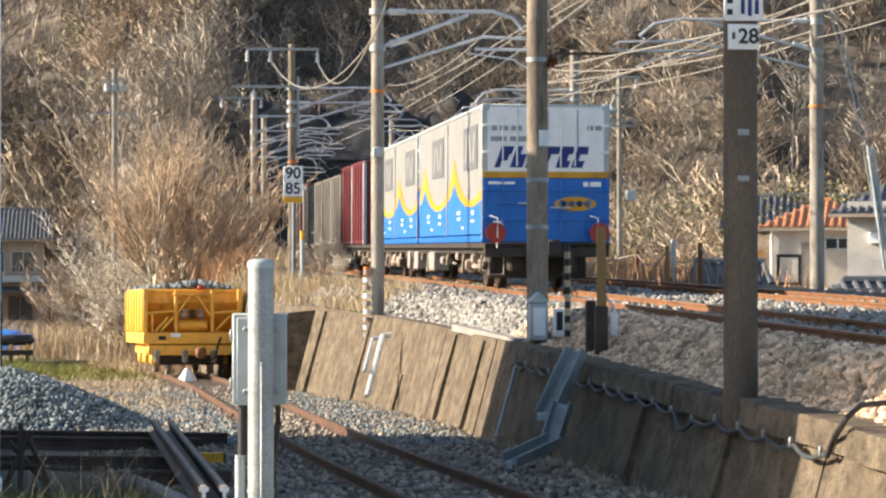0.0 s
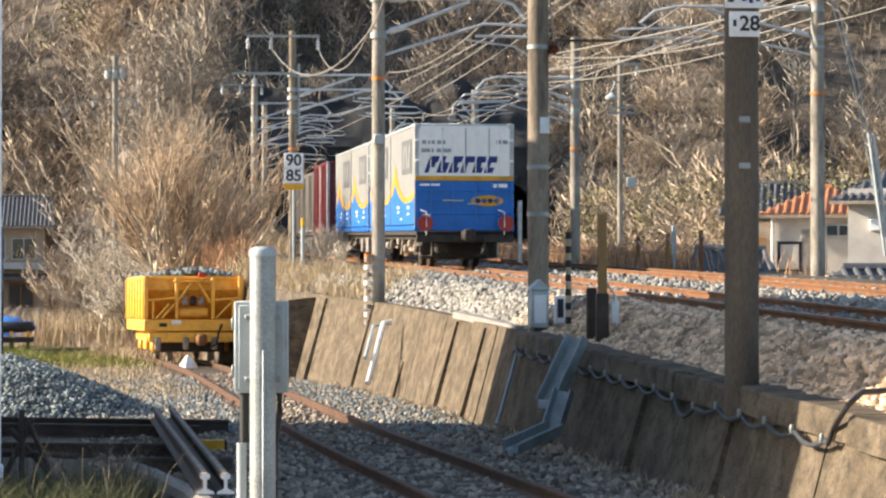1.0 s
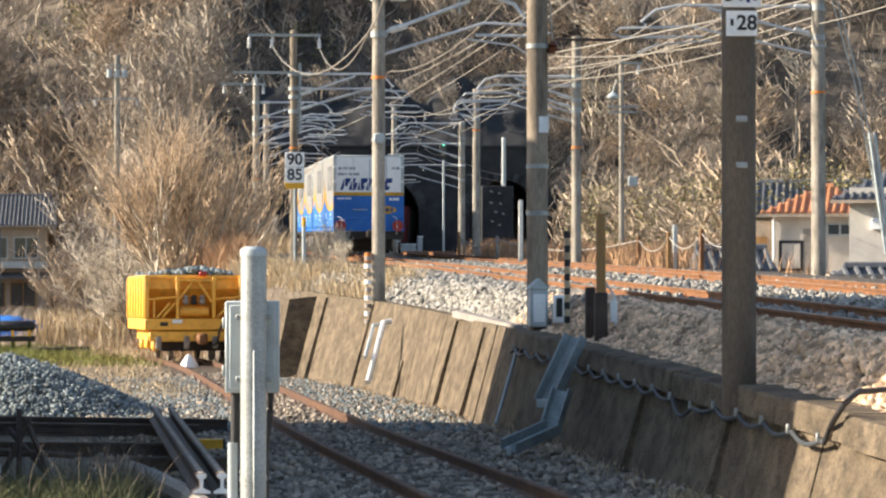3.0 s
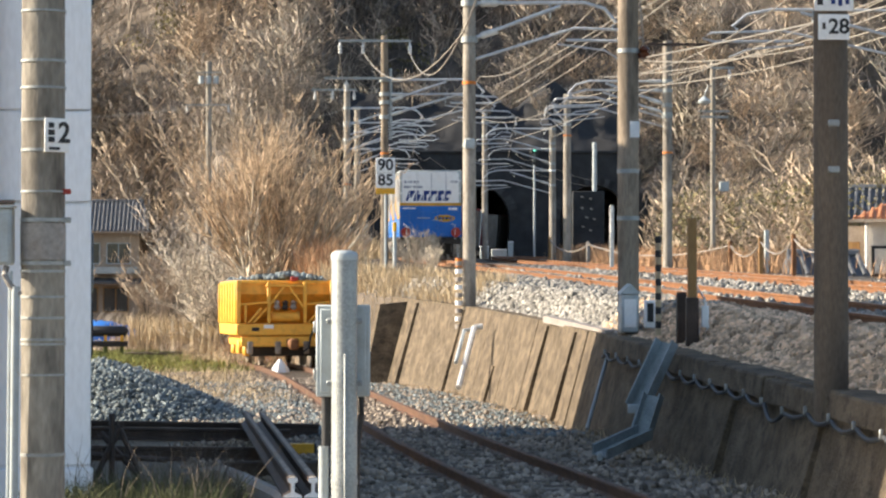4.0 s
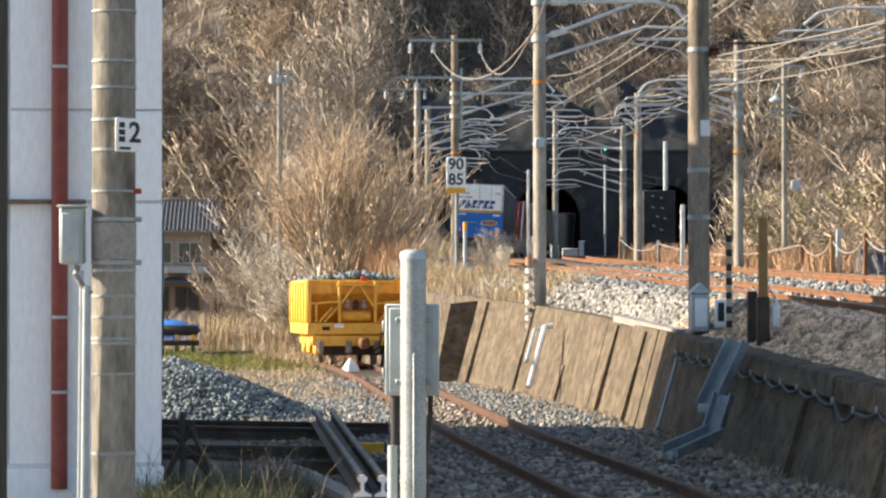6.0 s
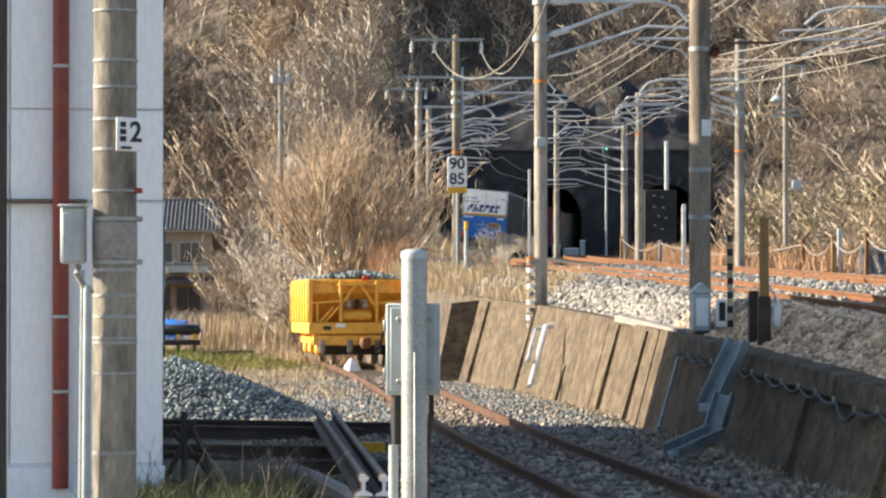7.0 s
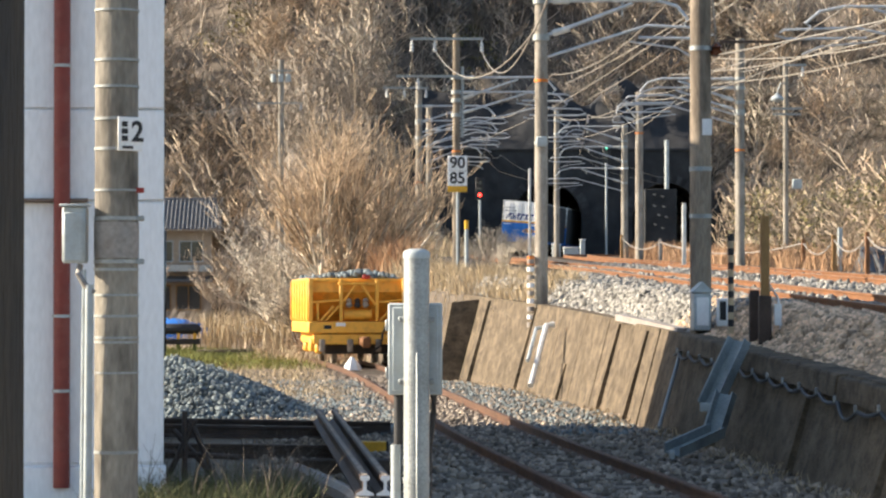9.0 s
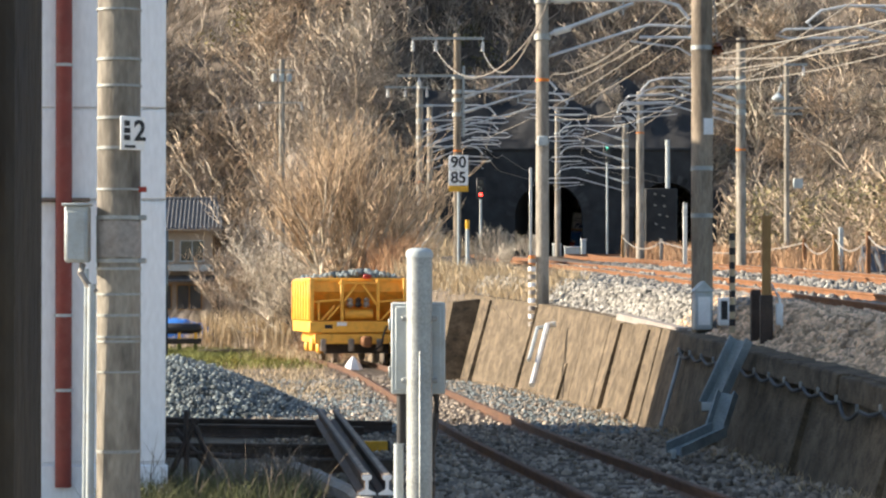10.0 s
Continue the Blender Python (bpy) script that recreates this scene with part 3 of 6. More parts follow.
                    b.add([(-sy * px, yy, pz) for px, pz in ((k, z0), (k + w, z0), (k + w + h * 0.36, z0 + h), (k + h * 0.36, z0 + h))], [(0, 1, 2, 3)])
                part("mark", b, M["navy"], ob, "navy slanted plain mark", smooth=False)
            b = Build()
            for q, (x, z, w) in enumerate(((-0.98, 2.15, 0.10), (-0.8, 2.15, 0.16), (-0.56, 2.15, 0.2), (-0.9, 1.95, 0.3), (-0.5, 1.95, 0.36), (0.84, 2.16, 0.12), (1.0, 2.16, 0.12))):
                part("marking", Build().box((-sy * x, e + sy * 0.036, z), (w, 0.012, 0.09)), M["greyprint"], ob, smooth=False)
            for x, z, w, h in ((-0.84, 1.12, 0.5, 0.05), (0.88, 1.10, 0.34, 0.09), (-0.9, 0.36, 0.2, 0.1)):
                part("marking", Build().box((-sy * x, e + sy * 0.036, z), (w, 0.012, h)), M["white"], ob, smooth=False)
            b = Build()
            n = 28
            b.add([(-sy * 0.56 + 0.40 * math.cos(2 * math.pi * i / n), e + sy * 0.042, 0.73 + 0.135 * math.sin(2 * math.pi * i / n)) for i in range(n)], [tuple(range(n))])
            part("oval_badge", b, M["amber"], ob, "amber oval badge", smooth=False)
            for q in range(4):
                part("badge_bar", Build().box((-sy * 0.56 + 0.15 * q - 0.225, e + sy * 0.046, 0.73), (0.09, 0.006, 0.11)), M["rust" if q % 2 else "black"], ob, smooth=False)
        return ob
    # twelve-foot boxes
    L, W, H = 3.75, 2.42, 2.5 if kind == "red" else 2.32
    ob = thing("container", Matrix(), ("dark red steel" if kind == "red" else "faded grey steel") + " twelve foot freight container", "container", "freight containers")
    part("body", Build().box((0, 0, H / 2), (W - 0.06, L - 0.06, H - 0.06), bevel=0.01), M[kind], ob)
    for x in (-1, 1):
        for y in (-1, 1):
            part("corner_post", Build().box((x * (W / 2 - 0.05), y * (L / 2 - 0.05), H / 2), (0.1, 0.1, H), bevel=0.01), M["greypaint" if kind == "red" and y < 0 else kind], ob)
        part("side_door_ridge", Build().box((x * (W / 2 - 0.02), 0, H / 2), (0.05, 0.08, H - 0.2)).box((x * (W / 2 - 0.02), -0.9, H / 2), (0.05, 0.06, H - 0.2)).box((x * (W / 2 - 0.02), 0.9, H / 2), (0.05, 0.06, H - 0.2)), M[kind], ob)
    for k in range(6):
        part("end_ridge", Build().box((-0.95 + 0.38 * k, -(L / 2 - 0.02), H / 2), (0.1, 0.05, H - 0.3), bevel=0.01), M[kind], ob)
    part("roof", Build().box((0, 0, H - 0.03), (W, L, 0.07), bevel=0.01), M[kind], ob)
    return ob


def flat_wagon(last):
    """A container flat wagon, rail level at z 0, length along y."""
    L = 25.3
    ob = thing("flat_wagon", Matrix(), "dark container flat wagon with dusty running gear" + (" and red tail discs" if last else ""), "railway wagon", "freight wagons")
    part("deck", Build().box((0, 0, 0.84), (2.36, L, 0.10), bevel=0.01), M["underframe"], ob)
    for x in (-1.0, 1.0):
        part("side_sill", Build().box((x, 0, 0.74), (0.10, L, 0.13), bevel=0.01), M["underframe"], ob)
    for y in (-1, 1):
        part("end_sill", Build().box((0, y * (L / 2 - 0.08), 0.75), (2.36, 0.16, 0.26), bevel=0.015), M["underframe"], ob)
        part("coupler", Build().box((0, y * (L / 2 + 0.22), 0.80), (0.2, 0.5, 0.22), bevel=0.03).box((0.05, y * (L / 2 + 0.46), 0.80), (0.28, 0.18, 0.3), bevel=0.04), M["underframe"], ob)
        part("brake_hose", Build().tube([(0.45, y * (L / 2), 0.75), (0.46, y * (L / 2 + 0.16), 0.6), (0.4, y * (L / 2 + 0.2), 0.35), (0.25, y * (L / 2 + 0.18), 0.3)], 0.025), M["rubber"], ob)
        for x in (-0.95, 0.95):
            part("step", Build().tube([(x - 0.14, y * (L / 2 - 0.1), 0.7), (x - 0.14, y * (L / 2 - 0.1), 0.3), (x + 0.14, y * (L / 2 - 0.1), 0.3), (x + 0.14, y * (L / 2 - 0.1), 0.7)], 0.018), M["dust"], ob)
            part("handrail", Build().tube([(x, y * (L / 2 + 0.02), 0.8), (x, y * (L / 2 + 0.1), 1.05), (x, y * (L / 2 + 0.08), 1.35), (x - 0.14, y * (L / 2 + 0.02), 1.4)], 0.014), M["white"], ob)
        # rough gear blocks, enlarged to fill in the shade under the wagon end
        part("brake_rigging", Build().box((0, y * (L / 2 - 1.5), 0.46), (1.9, 0.5, 0.5), bevel=0.04).box((-0.5, y * (L / 2 - 0.7), 0.5), (0.3, 0.5, 0.3), bevel=0.05).box((0.55, y * (L / 2 - 0.8), 0.46), (0.22, 0.4, 0.4), bevel=0.05), M["underframe"], ob)
        bogie = part("bogie", Build().box((0, 0, 0.45), (0.5, 1.9, 0.2), bevel=0.03).box((-0.88, 0, 0.48), (0.14, 2.3, 0.2), bevel=0.03).box((0.88, 0, 0.48), (0.14, 2.3, 0.2), bevel=0.03).box((0, 0, 0.68), (0.7, 0.7, 0.3), bevel=0.02), M["dust"], ob, m=pose(0, y * 9.2, 0))
        for w in (-0.95, 0.95):
            wb = Build().cyl((-0.75, w, 0.43), (0.75, w, 0.43), 0.07, n=8)
            for x in (-0.56, 0.56):
                wb.cyl((x - 0.06, w, 0.43), (x + 0.06, w, 0.43), 0.43, n=20)
                wb.cyl((x - 0.08 * (1 if x > 0 else -1), w, 0.43), (x - 0.06 * (1 if x > 0 else -1), w, 0.43), 0.455, n=20)
            part("wheelset", wb, M["rust_dark"], bogie)
            for x in (-0.88, 0.88):
                part("axle_box", Build().box((x, w, 0.43), (0.2, 0.3, 0.28), bevel=0.04).cyl((x, w - 0.3, 0.35), (x, w - 0.3, 0.62), 0.07, n=8), M["dust"], bogie)
    for y, w in ((-2.2, 1.1), (1.5, 0.8), (3.4, 0.5)):
        part("brake_box", Build().box((-0.95, y, 0.5), (0.35, w, 0.42), bevel=0.02), M["greybox"], ob, "grey underfloor box")
        part("brake_rod", Build().cyl((-0.7, y - 1.4, 0.45), (-0.7, y + 1.8, 0.5), 0.03, n=6), M["dust"], ob)
    gr = random.Random(5)
    for k in range(34):
        yy, w = gr.uniform(-L / 2 + 0.6, L / 2 - 0.6), gr.uniform(0.08, 0.3)
        zz = gr.uniform(0.35, 0.66)
        if k % 3:
            part("brake_lever", Build().cyl((-0.98, yy, 0.78), (-1.02, yy + gr.uniform(-0.35, 0.35), zz - 0.12), gr.uniform(0.02, 0.04), n=6), M["dust"], ob)
        else:
            part("brake_cylinder", Build().box((-0.95, yy, zz), (0.25, w, gr.uniform(0.12, 0.3)), bevel=0.03), M[gr.choice(("dust", "greybox", "rust_dark"))], ob)
    if last:
        for x in (-0.98, 0.98):
            part("tail_disc", Build().cyl((x, -L / 2 - 0.09, 1.08), (x, -L / 2 - 0.07, 1.08), 0.19, n=26).cyl((x, -L / 2 - 0.07, 1.08), (x, -L / 2, 0.95), 0.02, n=6), M["disc"], ob, "round red tail disc")
    return ob


LOADS = (
    (("reefer", -6.36), ("reefer", 6.36)),
    (("red", -8.0), ("red", -4.0), ("greycar", 0.4), ("greycar", 4.4), ("greycar", 8.6)),
    (("greycar", -9.6), ("red", -5.4), ("greycar", -1.2), ("greycar", 3.4), ("red", 8.0)),
    (("greycar", -9.0), ("greycar", -4.6), ("red", 0.0), ("greycar", 4.4), ("greycar", 8.8)),
)
for k, load in enumerate(LOADS):
    base = 12.95 + 26.1 * k
    TRAIN.append((flat_wagon(k == 0), base))
    for kind, along in load:
        TRAIN.append((container(kind), base, along))


# ---- portal in the hillside ----
def portal_wall():
    b = Build()
    ob = tagged(new("tunnel_portal"), "stone wall with shade in its dark colour and two arched tunnel mouths", "tunnel portal", kind="structure")
    PY = 180.0
    zb = main_z(PY) - 0.6
    cx = [main_x(PY), far_x(PY)]
    R, spring = 2.35, 3.4

    def open_h(x):
        for c in cx:
            if abs(x - c) < R:
                return spring + math.sqrt(R * R - (x - c) ** 2)
        return 0.0
    xs = sorted(set([-2.5 + 0.25 * i for i in range(84)] + [c + s * (R - 0.001) for c in cx for s in (-1, 1)] + [c + s * (R + 0.001) for c in cx for s in (-1, 1)]))
    for x0, x1 in zip(xs[:-1], xs[1:]):
        h0, h1 = (open_h(x0), open_h(x1))
        b.add([(x0, PY, zb + h0), (x1, PY, zb + h1), (x1, PY, zb + 8.0), (x0, PY, zb + 8.0), (x0, PY + 1.2, zb + h0), (x1, PY + 1.2, zb + h1), (x1, PY + 1.2, zb + 8.0), (x0, PY + 1.2, zb + 8.0)],
              [(0, 1, 2, 3), (5, 4, 7, 6), (3, 2, 6, 7), (1, 0, 4, 5)])
    bm = bmesh.new()
    vv = [bm.verts.new(v) for v in b.v]
    for f in b.f:
        bm.faces.new([vv[i] for i in f])
    bmesh.ops.remove_doubles(bm, verts=bm.verts[:], dist=0.0005)
    bm.verts.index_update()
    b.v, b.f = [tuple(v.co) for v in bm.verts], [tuple(v.index for v in f.verts) for f in bm.faces]
    bm.free()
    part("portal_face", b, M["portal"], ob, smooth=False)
    for c in cx:
        bore = Build()
        n = 24
        for i in range(n):
            a0, a1 = math.pi * i / n, math.pi * (i + 1) / n - 0.02
            vs, ring = [], Build()
            for a in (a0, a1):
                for r in (R + 0.02, R + 0.6):
                    vs += [(c + r * math.cos(a), PY - 0.1, zb + spring + r * math.sin(a)), (c + r * math.cos(a), PY + 0.05, zb + spring + r * math.sin(a))]
            ring.add(vs, [(0, 2, 6, 4), (0, 1, 3, 2), (4, 6, 7, 5), (2, 3, 7, 6), (0, 4, 5, 1)])
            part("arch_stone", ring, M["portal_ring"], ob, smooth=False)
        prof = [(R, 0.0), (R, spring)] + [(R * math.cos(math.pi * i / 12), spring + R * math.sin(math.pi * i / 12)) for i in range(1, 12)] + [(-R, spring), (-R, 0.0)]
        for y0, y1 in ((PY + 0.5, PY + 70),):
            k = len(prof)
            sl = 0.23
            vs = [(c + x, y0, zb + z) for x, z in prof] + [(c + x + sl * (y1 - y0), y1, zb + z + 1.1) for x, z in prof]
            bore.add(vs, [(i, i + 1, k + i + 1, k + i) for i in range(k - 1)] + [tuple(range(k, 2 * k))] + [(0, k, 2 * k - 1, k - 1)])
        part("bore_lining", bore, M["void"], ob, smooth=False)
    # dark sheet added for the shaded hillside above the mouths
    slope_sheet, nx, ny = Build(), 40, 8
    for j in range(ny + 1):
        for i in range(nx + 1):
            x, t = -2.0 + 20.0 * i / nx, j / ny
            top_h = 4.6 + 1.6 * noise.noise((x * 0.35, 2.0, 5.0))
            slope_sheet.v.append((x, PY + 1.3 + 4.5 * t + 0.5 * noise.noise((x, t * 4, 1.0)), zb + 7.9 + top_h * t))
    slope_sheet.f = [(j * (nx + 1) + i, j * (nx + 1) + i + 1, (j + 1) * (nx + 1) + i + 1, (j + 1) * (nx + 1) + i) for j in range(ny) for i in range(nx)]
    part("rock_slope", slope_sheet, M["portal_ring"], ob, "dark sheet in place of the shaded slope above the mouths")
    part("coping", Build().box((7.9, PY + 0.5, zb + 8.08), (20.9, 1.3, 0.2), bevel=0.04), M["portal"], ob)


portal_wall()
track("track_main", main_x, main_z, 10, 205, "main line track with rusty orange rails", "rust", "sleeper", True)
track("track_far", far_x, main_z, 10, 205, "second main line track with rusty orange rails", "rust", "sleeper", True)
track("track_siding", side_x, side_z, 10, 100, "old rusty siding track in brown gravel", "rail_brown", "sleeper", True)


# ---- concrete poles ----
def pole(name, x, y, z0, z1, r, label, material="pole", group="line poles", bands=()):
    ob = thing(name, pose(x, y, z0), label, "pole", group)
    h = z1 - z0
    part("shaft", Build().lathe((0, 0, -0.3), [(r, 0), (r * 0.985, h * 0.3), (r * 0.94, h * 0.7), (r * 0.9, h + 0.28), (r * 0.6, h + 0.3)], 22), M[material], ob)
    for zz, mt in bands:
        part("band", Build().cyl((0, 0, zz - z0 - 0.03), (0, 0, zz - z0 + 0.03), r * 1.05, n=20), M[mt], ob)
    return ob


P28 = pole("line_pole", 3.97, 22.4, 0.66, 9.5, 0.151, "thick concrete line pole with shade in its dark colour and number plates", "pole_dark")
P2 = pole("line_pole", 3.48, 35.2, 0.70, 10.5, 0.146, "concrete line pole with clamps and a grey equipment box", "pole_brown", bands=((Z2, "galv") for Z2 in (4.757, 3.124, 2.485, 1.254)))
P670 = pole("line_pole", 1.922, 51.1, 1.2, 11.0, 0.13, "concrete line pole with an orange band", bands=((5.548, "orange"), (4.324, "galv")))
P808 = pole("line_pole", 0.411, 82.1, 1.75, 9.43, 0.125, "concrete line pole carrying a crossarm", "pole_brown", bands=((5.709, "orange"),))
P740 = pole("line_pole", -1.024, 109.5, 1.5, 9.988, 0.15, "distant concrete line pole", bands=((5.768, "orange"),))
P760 = pole("line_pole", -0.694, 127.8, 1.8, 10.217, 0.15, "distant concrete line pole")
P985 = pole("line_pole", 5.912, 135.3, 2.6, 10.577, 0.15, "distant concrete line pole")
P1105 = pole("line_pole", 8.917, 127.8, 2.5, 9.327, 0.17, "distant concrete line pole", bands=((7.158, "white"),))
P1130 = pole("line_pole", 7.711, 102.2, 2.2, 9.05, 0.16, "concrete line pole with cantilever arms", bands=((7.426, "orange"),))
P1180 = pole("line_pole", 12.375, 143.8, 2.8, 9.417, 0.13, "distant steel signal mast", "greypaint")
P1310 = pole("line_pole", 9.052, 79.3, 1.7, 9.021, 0.15, "concrete line pole with orange band", bands=((5.602, "orange"), (7.035, "galv"), (6.69, "galv")))
P1390 = pole("line_pole", 12.625, 95.8, 1.8, 9.837, 0.10, "slim utility pole with lamp and crossarms")
P1746 = pole("line_pole", 12.632, 60.5, 1.4, 10.5, 0.17, "concrete line pole with orange band and stay wires", bands=((5.972, "orange"), (7.923, "galv"), (7.066, "galv")))
PL = pole("line_pole", -9.36, 150, -1.3, 14.4, 0.17, "distant utility pole on the wooded slope")
PNEAR = pole("line_pole", -1.856, 14.7, -0.2, 8.5, 0.125, "concrete pole with ladder bands, box and number plate", "pole_near")

# ---- fittings on the poles ----
def plate(parent, x, y, z, w, h, words="", strokes=0, label="white number plate", turn=0):
    p = part("number_plate", Build().box((0, 0, 0), (w, 0.012, h), bevel=0.004), M["white"], parent, label, m=pose(x, y, z, 0, 0, turn))
    if words:
        text_part("numeral", words, h * 0.82, M["black"], p, pose(w * 0.16, -0.009, 0) @ FACE)
        part("mark", Build().box((0, 0, 0), (w * 0.1, 0.004, h * 0.26)), M["black"], p, m=pose(-w * 0.32, -0.008, h * 0.04))
    for i in range(strokes):
        part("stroke", Build().box((0, 0, 0), (w * 0.10, 0.004, h * (0.5 + 0.12 * (i % 2)))), M["navy"], p, m=pose(w * (-0.02 + 0.18 * i), -0.008, -h * 0.02))
    return p


# dark pole: plates, an inspection slot, stay bands
plate(P28, 0, -0.162, 3.807 - 0.66, 0.27, 0.22, "28")
sp = plate(P28, 0, -0.165, 4.071 - 0.66, 0.34, 0.25, "", 3, "pale station code plate")
part("mark", Build().box((0, 0, 0), (0.05, 0.004, 0.05)), M["black"], sp, m=pose(-0.12, -0.008, 0.05))
part("mark", Build().box((0, 0, 0), (0.05, 0.004, 0.05)), M["black"], sp, m=pose(-0.12, -0.008, -0.05))
part("slot_cover", Build().box((0.0, -0.15, 2.781 - 0.66), (0.075, 0.03, 0.36), bevel=0.012), M["pole_dark"], P28)
for dz in (-0.2, 0.2):
    part("slot_clip", Build().box((0.0, -0.155, 2.781 - 0.66 + dz), (0.10, 0.03, 0.06), bevel=0.01), M["galv"], P28)

# second pole: plate, feeder insulator, grey box at the foot with conduits
part("number_plate", Build().box((0.075, -0.14, 3.686 - 0.70), (0.13, 0.012, 0.22), bevel=0.004), M["white"], P2, "small white plate", m=pose(0, 0, 0))
part("insulator", Build().lathe((0.21, -0.05, 4.718 - 0.70), [(0.02, -0.07), (0.075, -0.06), (0.085, 0.0), (0.05, 0.03), (0.085, 0.05), (0.03, 0.10), (0.02, 0.12)], 12), M["insul"], P2, "brown porcelain insulator")
part("drop_wire", Build().tube([(0.13, -0.1, 5.759 - 0.70), (0.17, -0.1, 5.22 - 0.70), (0.21, -0.06, 4.772 - 0.70)], 0.012), M["copper"], P2)
bx = part("equipment_box", Build().box((0, 0, 0), (0.24, 0.2, 0.52), bevel=0.02), M["greypaint"], P2, "grey steel equipment box", m=pose(-0.02, -0.23, 1.2 - 0.70, 0, 0, 8))
part("gable", Build().add([(-0.14, -0.12, 0.26), (0.14, -0.12, 0.26), (0, -0.12, 0.4), (-0.14, 0.12, 0.26), (0.14, 0.12, 0.26), (0, 0.12, 0.4)], [(0, 1, 2), (4, 3, 5), (0, 2, 5, 3), (1, 4, 5, 2), (0, 3, 4, 1)]), M["greypaint"], bx, smooth=False)
part("box_door", Build().box((0, -0.105, 0), (0.17, 0.012, 0.38), bevel=0.006), M["white"], bx)
for k in range(2):
    part("conduit", Build().tube([(-0.1 + 0.1 * k, -0.25, 0.05), (-0.16 + 0.1 * k, -0.32, -0.1), (-0.30 + 0.08 * k, -0.5, -0.45), (-0.42 + 0.05 * k, -0.62, -0.95)], 0.022), M["rubber"], P2)

# middle pole: striped guard at the foot, junction bracket
for k in range(9):
    part("guard_stripe", Build().cyl((-0.21, -0.08, 0.711 - 1.2 + 0.155 * k), (-0.21, -0.08, 0.711 - 1.2 + 0.155 * k + 0.085), 0.072, n=10), M["white" if k % 2 else "greybox"], P670)
part("guard_top", Build().cyl((-0.21, -0.08, 1.933 - 1.2), (-0.21, -0.08, 2.1 - 1.2), 0.07, n=10), M["orange"], P670)
part("bracket", Build().box((0, -0.1, 4.346 - 1.2), (0.2, 0.16, 0.2), bevel=0.02), M["greypaint"], P670)
part("bracket_rod", Build().cyl((-0.09, -0.05, 2.267 - 1.2), (-0.09, -0.05, 4.268 - 1.2), 0.012, n=6), M["galv"], P670)


def arm_set(p, z, reach, side, r=0.036, drop=0.5, lift=0.72):
    """Pipe cantilever over a track: top tube bent down at its end, brace, and a pull-off arm below."""
    z0 = p.matrix_basis.translation.z
    z -= z0
    a = side
    part("top_tube", Build().tube([(0, 0, z), (a * reach * 0.78, 0, z + 0.02), (a * reach * 0.92, 0, z - 0.10), (a * reach, 0, z - 0.38), (a * reach * 0.97, 0, z - 0.46)], r, 8), M["arm"], p)
    part("brace", Build().tube([(0, 0, z - lift), (a * reach * 0.62, 0, z - 0.05)], r, 8), M["arm"], p)
    part("lower_tube", Build().tube([(0, 0, z - lift - 0.42), (a * reach * 0.72, 0, z - drop + 0.02), (a * reach * 1.12, 0, z - drop - 0.03), (a * reach * 1.17, 0, z - drop - 0.16), (a * reach * 1.10, 0, z - drop - 0.24), (a * reach * 0.66, 0, z - drop - 0.22)], r * 0.8, 8), M["arm"], p)
    part("pull_off", Build().tube([(a * reach * 0.60, 0, z - drop - 0.30), (a * reach * 0.92, 0, z - drop - 0.42), (a * reach * 1.02, 0, z - drop - 0.6)], r * 0.55, 6), M["arm"], p)
    for q, zz in ((0.10, z), (0.10, z - lift + 0.08)):
        part("arm_insulator", Build().cyl((a * (0.12 + q), 0, zz), (a * (0.12 + q + 0.34), 0, zz + (0.0 if zz == z else 0.10)), r * 1.9, n=10), M["porcelain"], p)
    part("wire_clip", Build().cyl((a * reach * 0.55, 0, z), (a * reach * 0.55, 0, z - 0.3), r * 0.6, n=6), M["galv"], p)
    for zz in (z, z - lift):
        part("clamp", Build().cyl((0, 0, zz - 0.06), (0, 0, zz + 0.06), 0.165, n=16), M["galv"], p)


arm_set(P670, 7.118, 2.9, 1)
arm_set(P808, 8.034, 3.15, 1)
arm_set(P808, 7.676 - 0.1, 3.5, 1, 0.03)
arm_set(P740, 8.986, 3.2, 1)
arm_set(P740, 8.366, 3.3, 1, 0.03)
arm_set(P760, 9.049, 3.0, 1)
arm_set(P760, 8.214, 2.6, 1, 0.03)
arm_set(P985, 9.988, 1.2, 1, 0.03)
arm_set(P1105, 9.216, 3.3, -1)
arm_set(P1105, 8.214, 3.2, -1, 0.03)
arm_set(P1105, 7.158, 3.4, -1, 0.03)
arm_set(P1130, 8.583, 0.9, -1, 0.03)
arm_set(P1310, 7.778, 3.05, -1)
arm_set(P1310, 7.501, 3.2, -1, 0.03)
arm_set(P1746, 7.989, 4.2, -1)


def crossarm(p, z, x0, x1, hang, steel="galv"):
    z -= p.matrix_basis.translation.z
    part("crossarm", Build().box(((x0 + x1) / 2, -0.17, z), (x1 - x0, 0.08, 0.08)), M[steel], p)
    for x in hang:
        part("insulator", Build().lathe((x, -0.17, z - 0.42), [(0.03, 0), (0.075, 0.03), (0.04, 0.1), (0.075, 0.13), (0.04, 0.2), (0.075, 0.23), (0.03, 0.3), (0.02, 0.4)], 10), M["porcelain"], p, "white porcelain insulator")


crossarm(P808, 9.251, -1.45, 0.85, (-1.4, -0.68, 0.8))
crossarm(P808, 8.07, -1.9, 0.1, (-1.2,))
crossarm(P740, 9.749, -1.5, 0.4, (-1.35, -0.6, 0.3))
crossarm(P1310, 8.901, -0.65, 1.35, (), "rust_dark")
crossarm(P985, 10.253, -0.2, 1.7, (1.6,))
crossarm(P1390, 7.959, -0.55, 0.6, ())
crossarm(P1390, 7.75, -0.5, 0.55, ())
